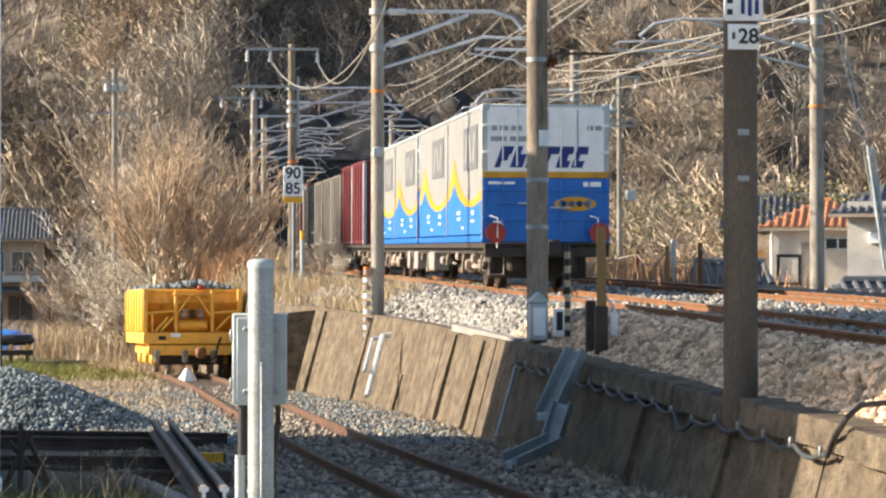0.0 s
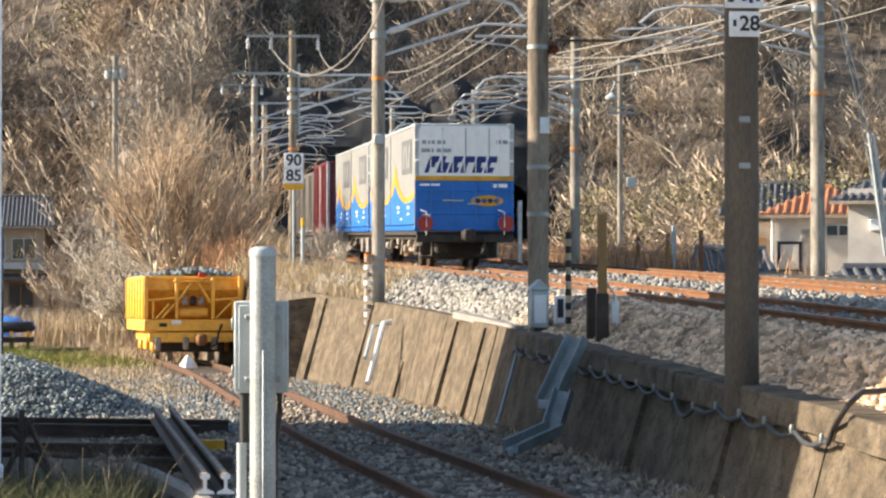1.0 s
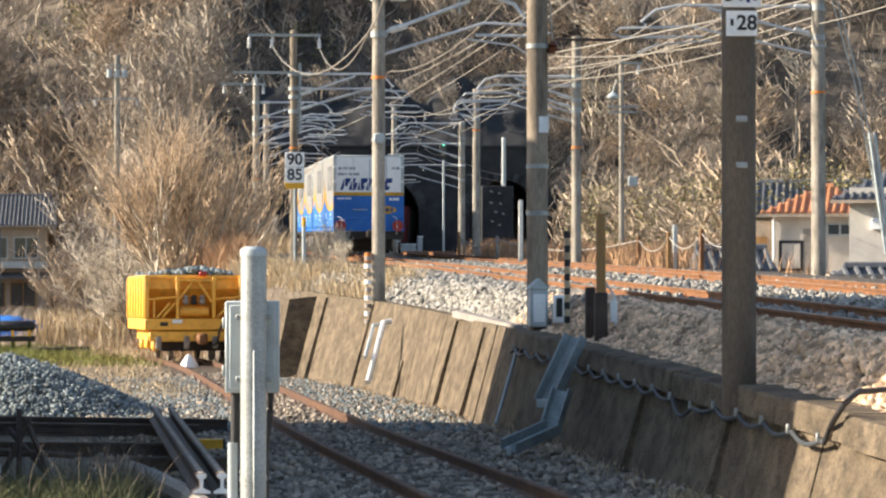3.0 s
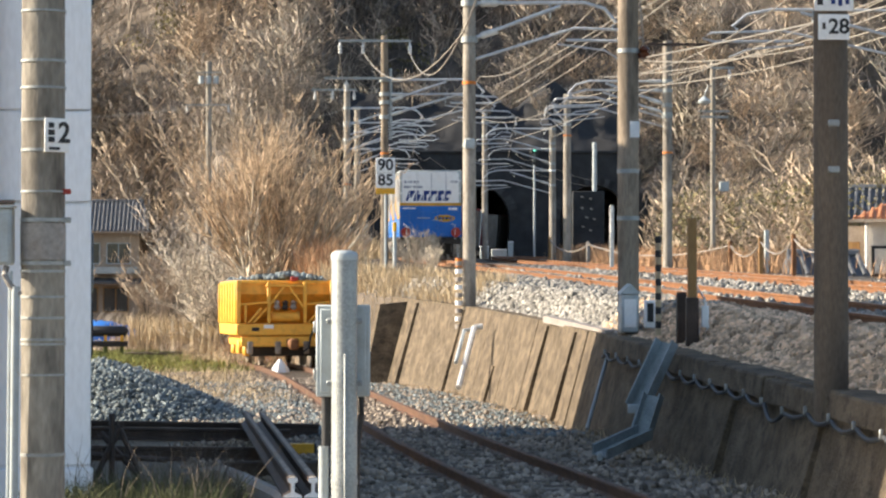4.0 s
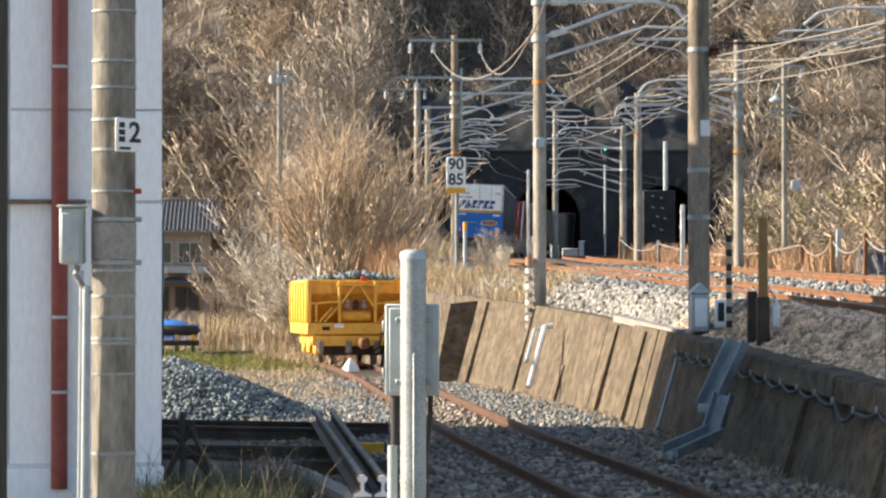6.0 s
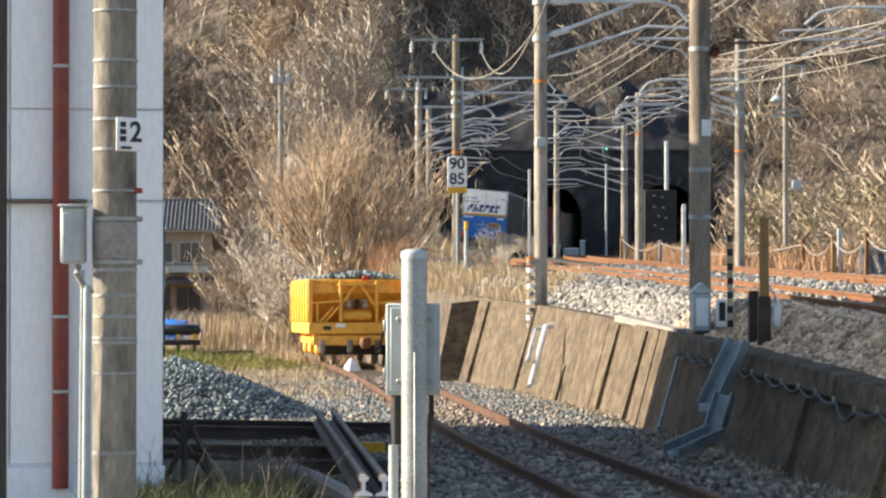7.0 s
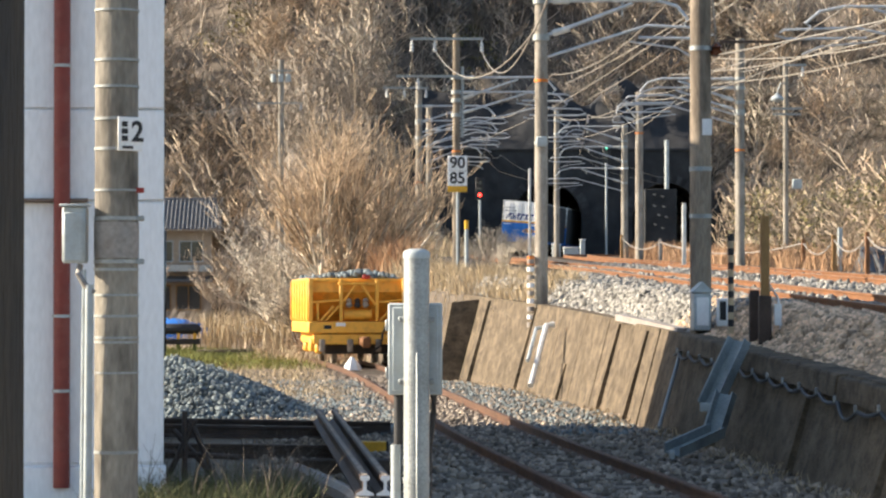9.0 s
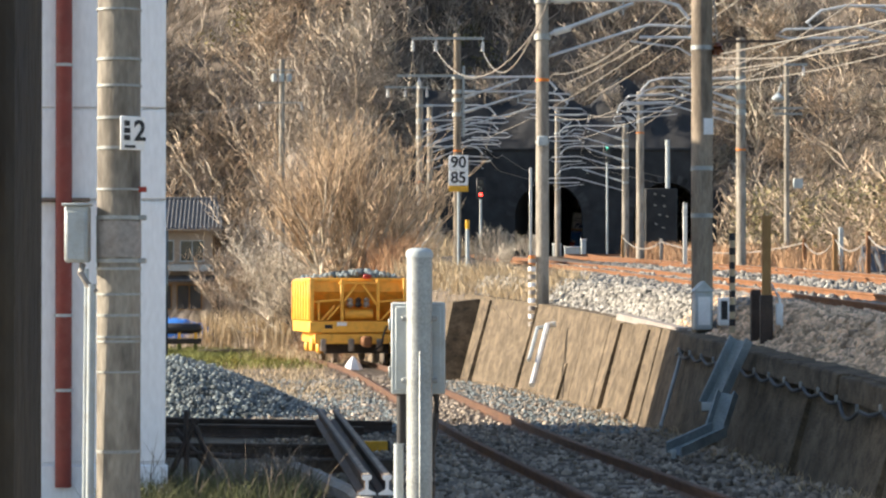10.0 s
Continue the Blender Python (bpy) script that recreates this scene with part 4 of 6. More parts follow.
crossarm(P1390, 9.566, -0.1, 0.75, (0.6,))
crossarm(PL, 13.75, -0.72, 0.72, ())
crossarm(PL, 11.88, -1.36, 1.22, (-1.25, 1.15))
part("lamp_head", Build().lathe((-0.35, -0.3, 8.272 - 1.8), [(0.02, -0.1), (0.22, -0.02), (0.25, 0.06), (0.12, 0.16), (0.03, 0.25)], 14), M["greypaint"], P1390, "grey dome lamp")
part("lamp_arm", Build().tube([(0, 0, 8.898 - 1.8), (-0.2, -0.2, 8.898 - 1.8), (-0.35, -0.3, 8.522 - 1.8)], 0.03), M["galv"], P1390)
part("junction_box", Build().box((0.4, -0.12, 5.184 - 1.8), (0.35, 0.2, 0.36), bevel=0.02), M["greypaint"], P1390, "grey junction box")
for k in range(6):
    part("step_bolt", Build().cyl((-0.22, 0, 2.2 + 0.8 * k), (0.22, 0, 2.2 + 0.8 * k), 0.012, n=6), M["galv"], P1390)
    part("transformer", Build().cyl((-0.42 + 0.42 * (k % 3), -0.2, 13.1 + 1.3), (-0.42 + 0.42 * (k % 3), -0.2, 13.55 + 1.3), 0.16, n=10), M["greypaint"], PL) if k < 3 else None

# steel mast beside the second concrete pole of the left row
part("steel_mast", Build().cyl((0.19, 0, 4.4), (0.19, 0, 8.392 - 1.75), 0.055, n=10), M["galv"], P808, "slim galvanised mast")
# stay wires of the right-hand pole
for k in range(2):
    sx = 0.1 + 0.12 * k
    part("stay_wire", Build().tube([(sx, 0, 8.979 - 1.4), (sx + 0.72, -0.2, 6.209 - 1.4), (sx + 1.55, -0.4, 0.2)], 0.022), M["galv"], P1746)
    part("stay_guard", Build().tube([(sx + 1.05, -0.28, 5.023 - 1.4), (sx + 1.42, -0.37, 0.75)], 0.045), M["greypaint"], P1746)
# two dial-like speed plates on a post by the line
spd = thing("speed_sign", pose(0.417, (0.417, 76.67, 1.933)[1], 1.75), "white speed board reading 90 and 85 with yellow strip", "railway sign")
part("sign_post", Build().cyl((0.0, -0.06, -0.2), (0.0, -0.06, 5.268 - 1.75), 0.035, n=10), M["greypaint"], spd)
for zz, wd in ((5.085, "90"), (4.634, "85")):
    q = part("board", Build().box((0, 0, 0), (0.57, 0.02, 0.44), bevel=0.008), M["white"], spd, m=pose(0, -0.12, zz - 1.75))
    text_part("numeral", wd, 0.46, M["black"], q, pose(0, -0.014, 0) @ FACE)
part("yellow_strip", Build().box((0, -0.12, 4.317 - 1.75), (0.57, 0.02, 0.17), bevel=0.006), M["yellow_sign"], spd, "yellow strip")
mk = thing("marker_post", pose(0.661, (0.661, 74.19, 1.277)[1], 1.036), "slim grey post with yellow tip", "post")
part("stem", Build().cyl((0, 0, -0.2), (0, 0, 3.213 - 1.036), 0.055, n=10), M["greypaint"], mk)
part("tip", Build().cyl((0, 0, 3.084 - 1.036), (0, 0, 3.342 - 1.036), 0.06, n=10), M["yellow_sign"], mk)


# ---- overhead wires ----
def wire(pts, r=0.014, sag=0.25, label="bare overhead wire", name="overhead_wire"):
    out = []
    for a, c in zip(pts[:-1], pts[1:]):
        a, c = Vector(a), Vector(c)
        for i in range(12):
            t = i / 12
            p = a.lerp(c, t)
            p.z -= sag * 4 * t * (1 - t)
            out.append(p)
    out.append(Vector(pts[-1]))
    tagged(part(name, Build().tube(out, r, 5), M["copper"]), label, "wire", "overhead wires")


for f, side in ((main_x, 0.0), (far_x, 0.0)):
    ys = [6, 51.1, 82.1, 109.5, 130, 155, 189]
    wire([(f(y) + 0.18 * (-1) ** k, y, main_z(y) + 5.0) for k, y in enumerate(ys)], 0.012, 0.05, "contact wire over the track")
    wire([(f(y), y, main_z(y) + 5.95) for y in ys], 0.013, 0.55, "messenger wire over the contact wire")
wire([(-0.25, 82.14, 8.893), (1.802, 51.11, 6.55), (1.9, 22, 9.5), (2.2, 5, 10)], 0.016, 0.9, "feeder wire between poles")
wire([(1.216, 82.14, 8.893), (1.802, 51.11, 6.605)], 0.016, 0.8, "feeder wire between poles")
wire([(-1.001, 82.14, 8.893), (-1.025, 109.52, 9.702)], 0.014, 0.5, "feeder wire between poles")
wire([(3.681, 35.38, 4.68), (5.091, 24.21, 4.261)], 0.011, 0.02, "feeder wire between poles")
wire([(7.584, 102.22, 9.05), (8.301, 79.31, 8.019), (12.648, 60.53, 8.187), (11.378, 28.75, 7.238)], 0.016, 0.3, "feeder wire between poles")
wire([(7.584, 102.22, 8.828), (8.301, 79.31, 7.639), (12.647, 60.53, 7.593), (11.374, 28.75, 6.61)], 0.016, 0.25, "feeder wire between poles")
wire([(8.922, 127.78, 8.826), (8.353, 79.31, 8.417), (12.647, 60.53, 7.791)], 0.016, 0.35, "feeder wire between poles")
wire([(5.916, 135.29, 10.135), (7.584, 102.22, 8.761)], 0.016, 0.4, "feeder wire between poles")
wire([(9.06, 79.31, 7.985), (12.649, 60.53, 8.583)], 0.014, 0.3, "feeder wire between poles")
wire([(-32.1, 150, 11.7), (-9.37, 150, 11.88), (-1.434, 153.33, 11.941)], 0.02, 0.8, "utility wire across the slope")
for k in range(2):
    wire([(3.861, 82.14, 7.855) if k == 0 else (4.468, 82.14, 7.283), (main_x(22) - 0.4 + 0.3 * k, 22, main_z(22) + 5.2 + 0.35 * k)], 0.013, 0.3, "slack span wire over the tracks")


# ---- near pole and the pale building ----
z0 = -0.2
for y_, w_ in ((108, 0.016), (155, 0.014), (212, 0.016), (265, 0.018), (338, 0.012), (388, 0.022), (464, 0.022), (478, 0.016), (523, 0.014), (560, 0.016), (598, 0.014), (606, 0.014), (660, 0.012), (800, 0.018), (20, 0.012), (-40, 0.014)):
    part("band", Build().cyl((0, 0, 1.6 + (500 - y_) / 313 - z0 - w_ / 2), (0, 0, 1.6 + (500 - y_) / 313 - z0 + w_ / 2), 0.129, n=24), M["galv"], PNEAR)
for y_ in (338, 388, 464):
    part("bolt", Build().box((0.135, -0.03, 1.6 + (500 - y_) / 313 - z0), (0.05, 0.03, 0.03), bevel=0.005), M["disc" if y_ == 338 else "galv"], PNEAR)
pl = plate(PNEAR, 0.088, -0.098, 2.431 - z0, 0.16, 0.19, "", 0, "white pole number plate", 40)
text_part("numeral", "2", 0.16, M["black"], pl, pose(0.045, -0.009, 0.01) @ FACE)
for k, (dx, dz, w, h) in enumerate(((-0.04, 0.055, 0.035, 0.03), (-0.04, 0.015, 0.04, 0.03), (-0.04, -0.025, 0.04, 0.03), (-0.02, -0.075, 0.07, 0.015))):
    part("mark", Build().box((0, 0, 0), (w, 0.004, h)), M["black"], pl, m=pose(dx, -0.008, dz))
bx = part("equipment_box", Build().box((0, 0, 0), (0.13, 0.16, 0.32), bevel=0.012), M["greypaint"], PNEAR, "grey steel equipment box", m=pose(-2.08 - -1.856, -0.06, 1.865 - z0))
part("box_hood", Build().box((0, -0.01, 0.165), (0.15, 0.19, 0.014), bevel=0.004), M["greypaint"], bx)
part("box_door", Build().box((0, -0.083, -0.01), (0.10, 0.008, 0.27), bevel=0.004), M["greypaint"], bx)
part("box_strap", Build().cyl((0, 0, 1.958 - z0 - 0.02), (0, 0, 1.715 - z0 + 0.02), 0.128, n=24), M["greybox"], PNEAR)
part("cable_bend", Build().tube([(-0.19, -0.1, 1.696 - z0), (-0.2, -0.12, 1.648 - z0), (-0.16, -0.13, 1.584 - z0), (-0.11, -0.13, 1.536 - z0)], 0.018, 8), M["greybox"], PNEAR)
part("conduit", Build().cyl((-0.185, -0.1, -0.1), (-0.165, -0.12, 1.67 - z0), 0.012, n=8), M["greypaint"], PNEAR)
part("conduit", Build().cyl((-0.155, -0.1, -0.1), (-0.135, -0.13, 1.584 - z0), 0.024, n=10), M["greypaint"], PNEAR)

bldg = thing("depot_building", pose(-2.34, 21.7, -0.2, 0, 0, 7.0), "pale grey clad railway building with a red-brown downpipe", "building")
BH, BL, BD = 6.85, 4.2, 15.7
part("wall", Build().box((-BL / 2, BD / 2, BH / 2 + 0.1), (BL, BD, BH - 0.2)), M["bldg"], bldg)
px = [-4.594, -3.604, -3.25 + 0.03, -2.566, -2.335]
for (x0, x1), (za, zb2) in ((q, r) for q in ((px[0], px[1]), (px[1] + 0.01, px[3] - 0.01), (px[3] + 0.0, px[4])) for r in ((0.3, 2.27 + 0.2 - 0.012), (2.27 + 0.2 + 0.012, 3.035 + 0.2 - 0.01), (3.035 + 0.2 + 0.01, 4.6), (4.62, 6.7))):
    part("cladding_panel", Build().box(((x0 + x1) / 2 - -2.34, -0.02, (za + zb2) / 2), (x1 - x0 - 0.008, 0.04 + (0.05 if x1 == px[4] else 0.0), zb2 - za), bevel=0.006), M["bldg"], bldg)
part("flashing", Build().box((-3.415 - -2.34 - 0.55, -0.07, 2.275 + 0.2), (2.0, 0.10, 0.03), bevel=0.004), M["flashing"], bldg, "thin brown flashing strip")
part("wall_base", Build().box((-BL / 2 + 0.02, 0.0, 0.12), (BL, 0.16, 0.3), bevel=0.01), M["bldg"], bldg)
part("roof", Build().box((-BL / 2, BD / 2, BH + 0.06), (BL + 0.2, BD + 0.2, 0.16), bevel=0.02), M["greypaint"], bldg)
dp = part("downpipe", Build().cyl((0, 0, 0.1), (0, 0, BH), 0.068, n=16), M["drain"], bldg, "red-brown downpipe", m=pose(-3.179 - -2.34, -0.13, 0))
for z in (3.385 + 0.2, 1.317 + 0.2, 4.245 + 0.2, 0.9):
    part("pipe_bracket", Build().cyl((0, 0, z - 0.012), (0, 0, z + 0.012), 0.078, n=16), M["greypaint"], dp)
for k, (y0, h) in enumerate(((2.0, 1.2), (5.5, 1.2), (2.0, 4.3), (5.5, 4.3), (8.6, 4.3))):
    part("window", Build().box((0.01, y0, h + 0.5), (0.06, 1.6, 1.1), bevel=0.01), M["glass"], bldg)

# dark timber pillar close to the camera, its shade put into the colour
pil = thing("shelter_pillar", pose(-0.2425, 1.35, -0.2), "weathered timber pillar with shade in its dark colour and a brown latch", "pillar")
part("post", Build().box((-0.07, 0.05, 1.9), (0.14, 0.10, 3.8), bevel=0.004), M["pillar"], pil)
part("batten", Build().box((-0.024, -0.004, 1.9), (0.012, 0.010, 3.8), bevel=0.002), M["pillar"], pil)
part("latch", Build().box((-0.0155, -0.006, 1.866), (0.007, 0.012, 0.026), bevel=0.002), M["wood"], pil, "brown latch")

# grey post with a signal box on it
sg = thing("signal_box_post", pose(-0.12, 10.85, -0.25), "grey steel post carrying a light grey signal box", "post")
zt = 1.734 + 0.25
part("post", Build().lathe((0, 0, 0), [(0.054, 0), (0.054, zt - 0.03), (0.052, zt - 0.012), (0.042, zt - 0.003), (0.02, zt)], 24), M["galv"], sg)
part("cap", Build().lathe((0, 0, zt - 0.035), [(0.056, 0), (0.057, 0.02), (0.05, 0.032), (0.03, 0.04)], 24), M["greypaint"], sg)
sb = part("signal_box", Build().box((0, 0, 0), (0.228, 0.10, 0.385), bevel=0.006), M["greypaint"], sg, "light grey steel box", m=pose(-0.006, 0.115, 1.319 + 0.25))
part("box_rim", Build().box((0, -0.052, 0), (0.19, 0.008, 0.35), bevel=0.003), M["greypaint"], sb)
for z in (0.1, -0.1):
    part("hinge", Build().box((-0.118, -0.03, z), (0.014, 0.03, 0.05), bevel=0.003), M["galv"], sb)
for y_ in (566, 676):
    zz = 1.6 + (500 - y_) / 424 + 0.25
    part("clamp", Build().cyl((0, 0, zz - 0.012), (0, 0, zz + 0.012), 0.0565, n=24).box((0.0, 0.03, zz), (0.15, 0.02, 0.024), bevel=0.003), M["galv"], sg)
    for x in (-0.062, 0.062):
        part("bolt", Build().cyl((x, 0.02, zz), (x, -0.02, zz), 0.008, n=8), M["galv"], sg)
part("black_conduit", Build().cyl((-0.075, 0.11, 0.917 + 0.25), (-0.075, 0.11, 1.129 + 0.25), 0.022, n=10), M["rubber"], sg)
part("black_conduit", Build().tube([(0.07, 0.11, 1.129 + 0.25), (0.07, 0.11, 1.046 + 0.25), (0.05, 0.11, 0.893 + 0.25), (0.045, 0.11, 0.1)], 0.014, 8), M["rubber"], sg)
part("conduit", Build().cyl((-0.088, 0.09, 0), (-0.088, 0.09, 0.917 + 0.25), 0.021, n=12), M["greypaint"], sg)
part("joint_band", Build().cyl((0, 0, 0.785 + 0.25), (0, 0, 0.766 + 0.25), 0.057, n=20), M["galv"], sg)
part("stiffener", Build().box((0.005, -0.056, (zt - 0.4) / 2), (0.012, 0.012, zt - 0.45), bevel=0.003), M["galv"], sg)

# ---- yellow ballast wagon on the siding ----
def ballast_wagon():
    y0 = 69.0
    sl = (side_x(y0 + 5) - side_x(y0)) / 5
    ob = thing("ballast_wagon", pose(side_x(y0) + 0.08, y0, side_z(y0), -0.5, 0, math.degrees(-math.atan(sl)) + 1.0), "yellow ballast hopper wagon loaded with crushed stone", "railway wagon")
    L, W = 5.4, 2.62
    Y = M["yellow"]
    part("frame", Build().box((0, L / 2, 0.98), (W, L, 0.30), bevel=0.02), Y, ob)
    part("lower_frame", Build().box((0, L / 2, 0.68), (W - 0.5, L - 0.3, 0.28), bevel=0.02), Y, ob)
    # dark block added for the shade beneath the wagon
    part("drop_frame", Build().box((0, L / 2, 0.42), (W - 0.9, L - 0.8, 0.3), bevel=0.02), M["underframe"], ob, "dark block filling in the shade under the frame")
    part("buffer_beam", Build().box((0, 0.06, 0.66), (W - 0.25, 0.14, 0.26), bevel=0.02), Y, ob)
    # hopper shell: sloping ends between upright sides
    h0, h1 = 1.14, 2.24
    sh = Build()
    a, b2 = 1.15, 0.32
    vs = [(-W / 2 + 0.05, a, h0), (W / 2 - 0.05, a, h0), (W / 2 - 0.05, b2, h1 - 0.32), (-W / 2 + 0.05, b2, h1 - 0.32), (W / 2 - 0.05, b2, h1), (-W / 2 + 0.05, b2, h1)]
    vs += [(x, L - y, z) for x, y, z in vs]
    sh.add(vs, [(0, 1, 2, 3), (3, 2, 4, 5), (7, 6, 9, 8), (8, 9, 11, 10), (0, 3, 9, 6), (3, 5, 11, 9), (1, 7, 8, 2), (2, 8, 10, 4)])
    part("hopper", sh, Y, ob, smooth=False)
    part("top_rim", Build().box((0, 0.30, h1), (W, 0.09, 0.09), bevel=0.01).box((0, L - 0.30, h1), (W, 0.09, 0.09), bevel=0.01).box((-W / 2 + 0.04, L / 2, h1), (0.09, L - 0.6, 0.09), bevel=0.01).box((W / 2 - 0.04, L / 2, h1), (0.09, L - 0.6, 0.09), bevel=0.01), Y, ob)
    for s in (-1, 1):
        part("side_panel", Build().box((s * (W / 2 - 0.03), L / 2, (h0 + h1) / 2), (0.05, L - 0.1, h1 - h0 - 0.05)), Y, ob)
        for k in range(7):
            part("side_rib", Build().box((s * (W / 2), 0.12 + k * (L - 0.24) / 6, (h0 + h1) / 2), (0.08, 0.09, h1 - h0), bevel=0.01), Y, ob)
        part("corner_post", Build().box((s * (W / 2 - 0.06), 0.06, (h0 + h1) / 2 + 0.02), (0.12, 0.10, h1 - h0 + 0.04), bevel=0.012), Y, ob)
    for x in (-0.44, 0.52):
        part("end_post", Build().box((x, 0.05, (h0 + h1) / 2), (0.085, 0.09, h1 - h0), bevel=0.012), Y, ob)
    for p, q in (((-0.40, h0 + 0.5), (-0.02, h1 - 0.1)), ((0.10, h1 - 0.1), (0.48, h0 + 0.42)), ((-0.98, h0 + 0.02), (-0.64, h0 + 0.4)), ((-0.84, h0 + 0.02), (-0.5, h0 + 0.4)), ((0.6, h0 + 0.02), (1.0, h0 + 0.42)), ((-1.2, h0 + 0.5), (-0.46, h0 + 0.56)), ((0.52, h0 + 0.5), (1.2, h0 + 0.56)), ((-1.06, h0 + 0.02), (-1.06, h0 + 0.52)), ((1.06, h0 + 0.02), (1.06, h0 + 0.52))):
        part("end_brace", Build().cyl((p[0], 0.05, p[1]), (q[0], 0.05, q[1]), 0.032, n=8), Y, ob)
    part("ledge", Build().box((0, 0.2, h1 - 0.1), (1.02, 0.4, 0.06), bevel=0.01), Y, ob)
    for x in (-0.22, 0.0, 0.22):
        part("valve", Build().lathe((x, 0.12, h0 + 0.36), [(0.05, 0), (0.1, 0.06), (0.06, 0.14), (0.09, 0.2), (0.03, 0.26)], 10), M["underframe" if x == 0 else "dust"], ob, "grimy valve")
    part("tank", Build().cyl((-0.36, 0.3, h0 + 0.18), (0.4, 0.3, h0 + 0.18), 0.15, n=12), Y, ob)
    part("name_plate", Build().box((-0.8, -0.005, 0.99), (0.2, 0.012, 0.10)), M["black"], ob)
    part("name_plate", Build().box((-0.45, -0.005, 1.06), (0.26, 0.012, 0.10)), M["white"], ob)
    part("rim_lamp", Build().box((0.25, 0.25, h1 + 0.08), (0.2, 0.2, 0.12), bevel=0.02), M["disc"], ob)
    part("coupler", Build().box((0.12, -0.22, 0.62), (0.2, 0.5, 0.22), bevel=0.04).box((0.17, -0.44, 0.60), (0.26, 0.2, 0.3), bevel=0.05), M["rust"], ob, "rusty coupler")
    part("hose", Build().tube([(0.75, -0.02, 1.0), (0.65, -0.14, 0.8), (0.6, -0.16, 0.5), (0.4, -0.14, 0.36)], 0.03), M["rubber"], ob)
    for yy in (0.95, L - 0.95):
        wb = Build().cyl((-0.75, yy, 0.41), (0.75, yy, 0.41), 0.07, n=8)
        for x in (-0.56, 0.56):
            wb.cyl((x - 0.06, yy, 0.41), (x + 0.06, yy, 0.41), 0.405, n=22)
        part("wheelset", wb, M["dust"], ob)
        for x in (-0.95, 0.95):
            part("axle_box", Build().box((x, yy, 0.42), (0.2, 0.34, 0.3), bevel=0.05), Y, ob)
            part("leaf_spring", Build().tube([(x, yy - 0.6, 0.62), (x, yy, 0.52), (x, yy + 0.6, 0.62)], 0.05), M["dust"], ob)
    for x in (-1.05, -0.85, 0.8, 1.0):
        part("chute", Build().box((x, 1.9, 0.5), (0.16, 0.7, 0.36), bevel=0.03), Y, ob)
    for k in range(3):
        part("end_bracket", Build().box((-0.95 + 0.75 * k, 0.0, 0.5), (0.16, 0.12, 0.34), bevel=0.03), M["dust"], ob)
    return ob


WAGON = ballast_wagon()
cone = thing("stone_bag", pose(-2.353, 67.0, side_z(67) - 0.1), "white folded bag lying by the rails", "bag")
part("cloth", Build().lathe((0, 0, 0), [(0.26, 0), (0.22, 0.1), (0.12, 0.24), (0.03, 0.34)], 7), M["white"], cone)


# ---- stacked rails on cross beams ----
def spare_rail(p, q, name, label, grp):
    ob = thing(name, pose(*p), label, "rail", grp)
    d = Vector(q) - Vector(p)
    part("steel_bar", Build().sweep([(a * 1.15, b * 1.15) for a, b in RAIL], [(d.x * t, d.y * t, d.z * t) for t in (0, 0.5, 1)]), M["rust_dark"], ob)
    part("worn_head", Build().sweep([(-0.02, 0.0), (0.02, 0.0), (0.02, 0.003), (-0.02, 0.003)], [(d.x * t, d.y * t, d.z * t) for t in (0, 0.5, 1)]), M["dust"], ob)
    if grp == "spare rails":
        part("cut_end", Build().sweep([(a * 1.12, b * 1.12) for a, b in RAIL], [(0, -0.008, 0), (0, -0.004, 0)]), M["white"], ob, "pale cut rail end")


spare_rail((-0.619, 20.35, 0.084), (-1.656, 34.33, -0.093), "spare_rail", "dark rusty spare rail with pale cut end", "spare rails")
spare_rail((-0.46, 20.35, 0.084), (-1.447, 34.33, -0.093), "spare_rail", "dark rusty spare rail with pale cut end", "spare rails")
spare_rail((-5.467, 33.82, -0.141), (-0.701, 34.33, -0.249), "cross_rail", "dark rusty rail laid crosswise", "cross rails")
spare_rail((-5.42, 33.09, -0.183), (-1.05, 33.58, -0.282), "cross_rail", "dark rusty rail laid crosswise", "cross rails")
spare_rail((-4.199, 29.11, -0.189), (-0.911, 29.11, -0.234), "cross_rail", "dark rusty rail laid crosswise", "cross rails")
beam = thing("timber_beam", pose(*(-1.011, 26.74, -0.212)), "dark weathered timber beam under the spare rails", "beam")
part("timber", Build().box((0, 0, -0.12), (1.0, 0.24, 0.22), bevel=0.015), M["sleeper"], beam)
yb = thing("yellow_block", pose((-0.828, 30.26, -0.319)[0], (-0.828, 30.26, -0.319)[1], (-0.828, 30.26, -0.319)[2]), "yellow painted wooden block on the gravel", "block")
part("block", Build().box((0, 0, 0), (0.36, 0.12, 0.12), bevel=0.01), M["yellow_sign"], yb)
for k in range(2):
    part("end_cap", Build().box((-0.17 + 0.34 * k, 0, 0), (0.03, 0.13, 0.13), bevel=0.01), M["black"], yb)
trestle = thing("steel_trestle", pose((-2.44, 24.21, -0.24)[0], 24.5, -0.42), "dark rusted steel trestle with crossed legs", "trestle")
for a, c in (((-0.25, 0, 0), (0.1, 0, 0.72)), ((0.05, 0, 0.72), (0.32, 0, 0.1)), ((-0.3, 0, 0.42), (0.5, 0.2, 0.35)), ((-0.12, 0.1, 0.62), (0.42, 0.1, 0.0)), ((0.0, 0, 0), (0.0, 0, 0.8)), ((-0.3, 0, 0.1), (0.7, 0, 0.12))):
    part("leg", Build().cyl(a, c, 0.028, n=8), M["rust_dark"], trestle)
pipe = thing("concrete_gutter", pose(0, 0, 0), "pale curved concrete gutter half sunk in weeds", "gutter")
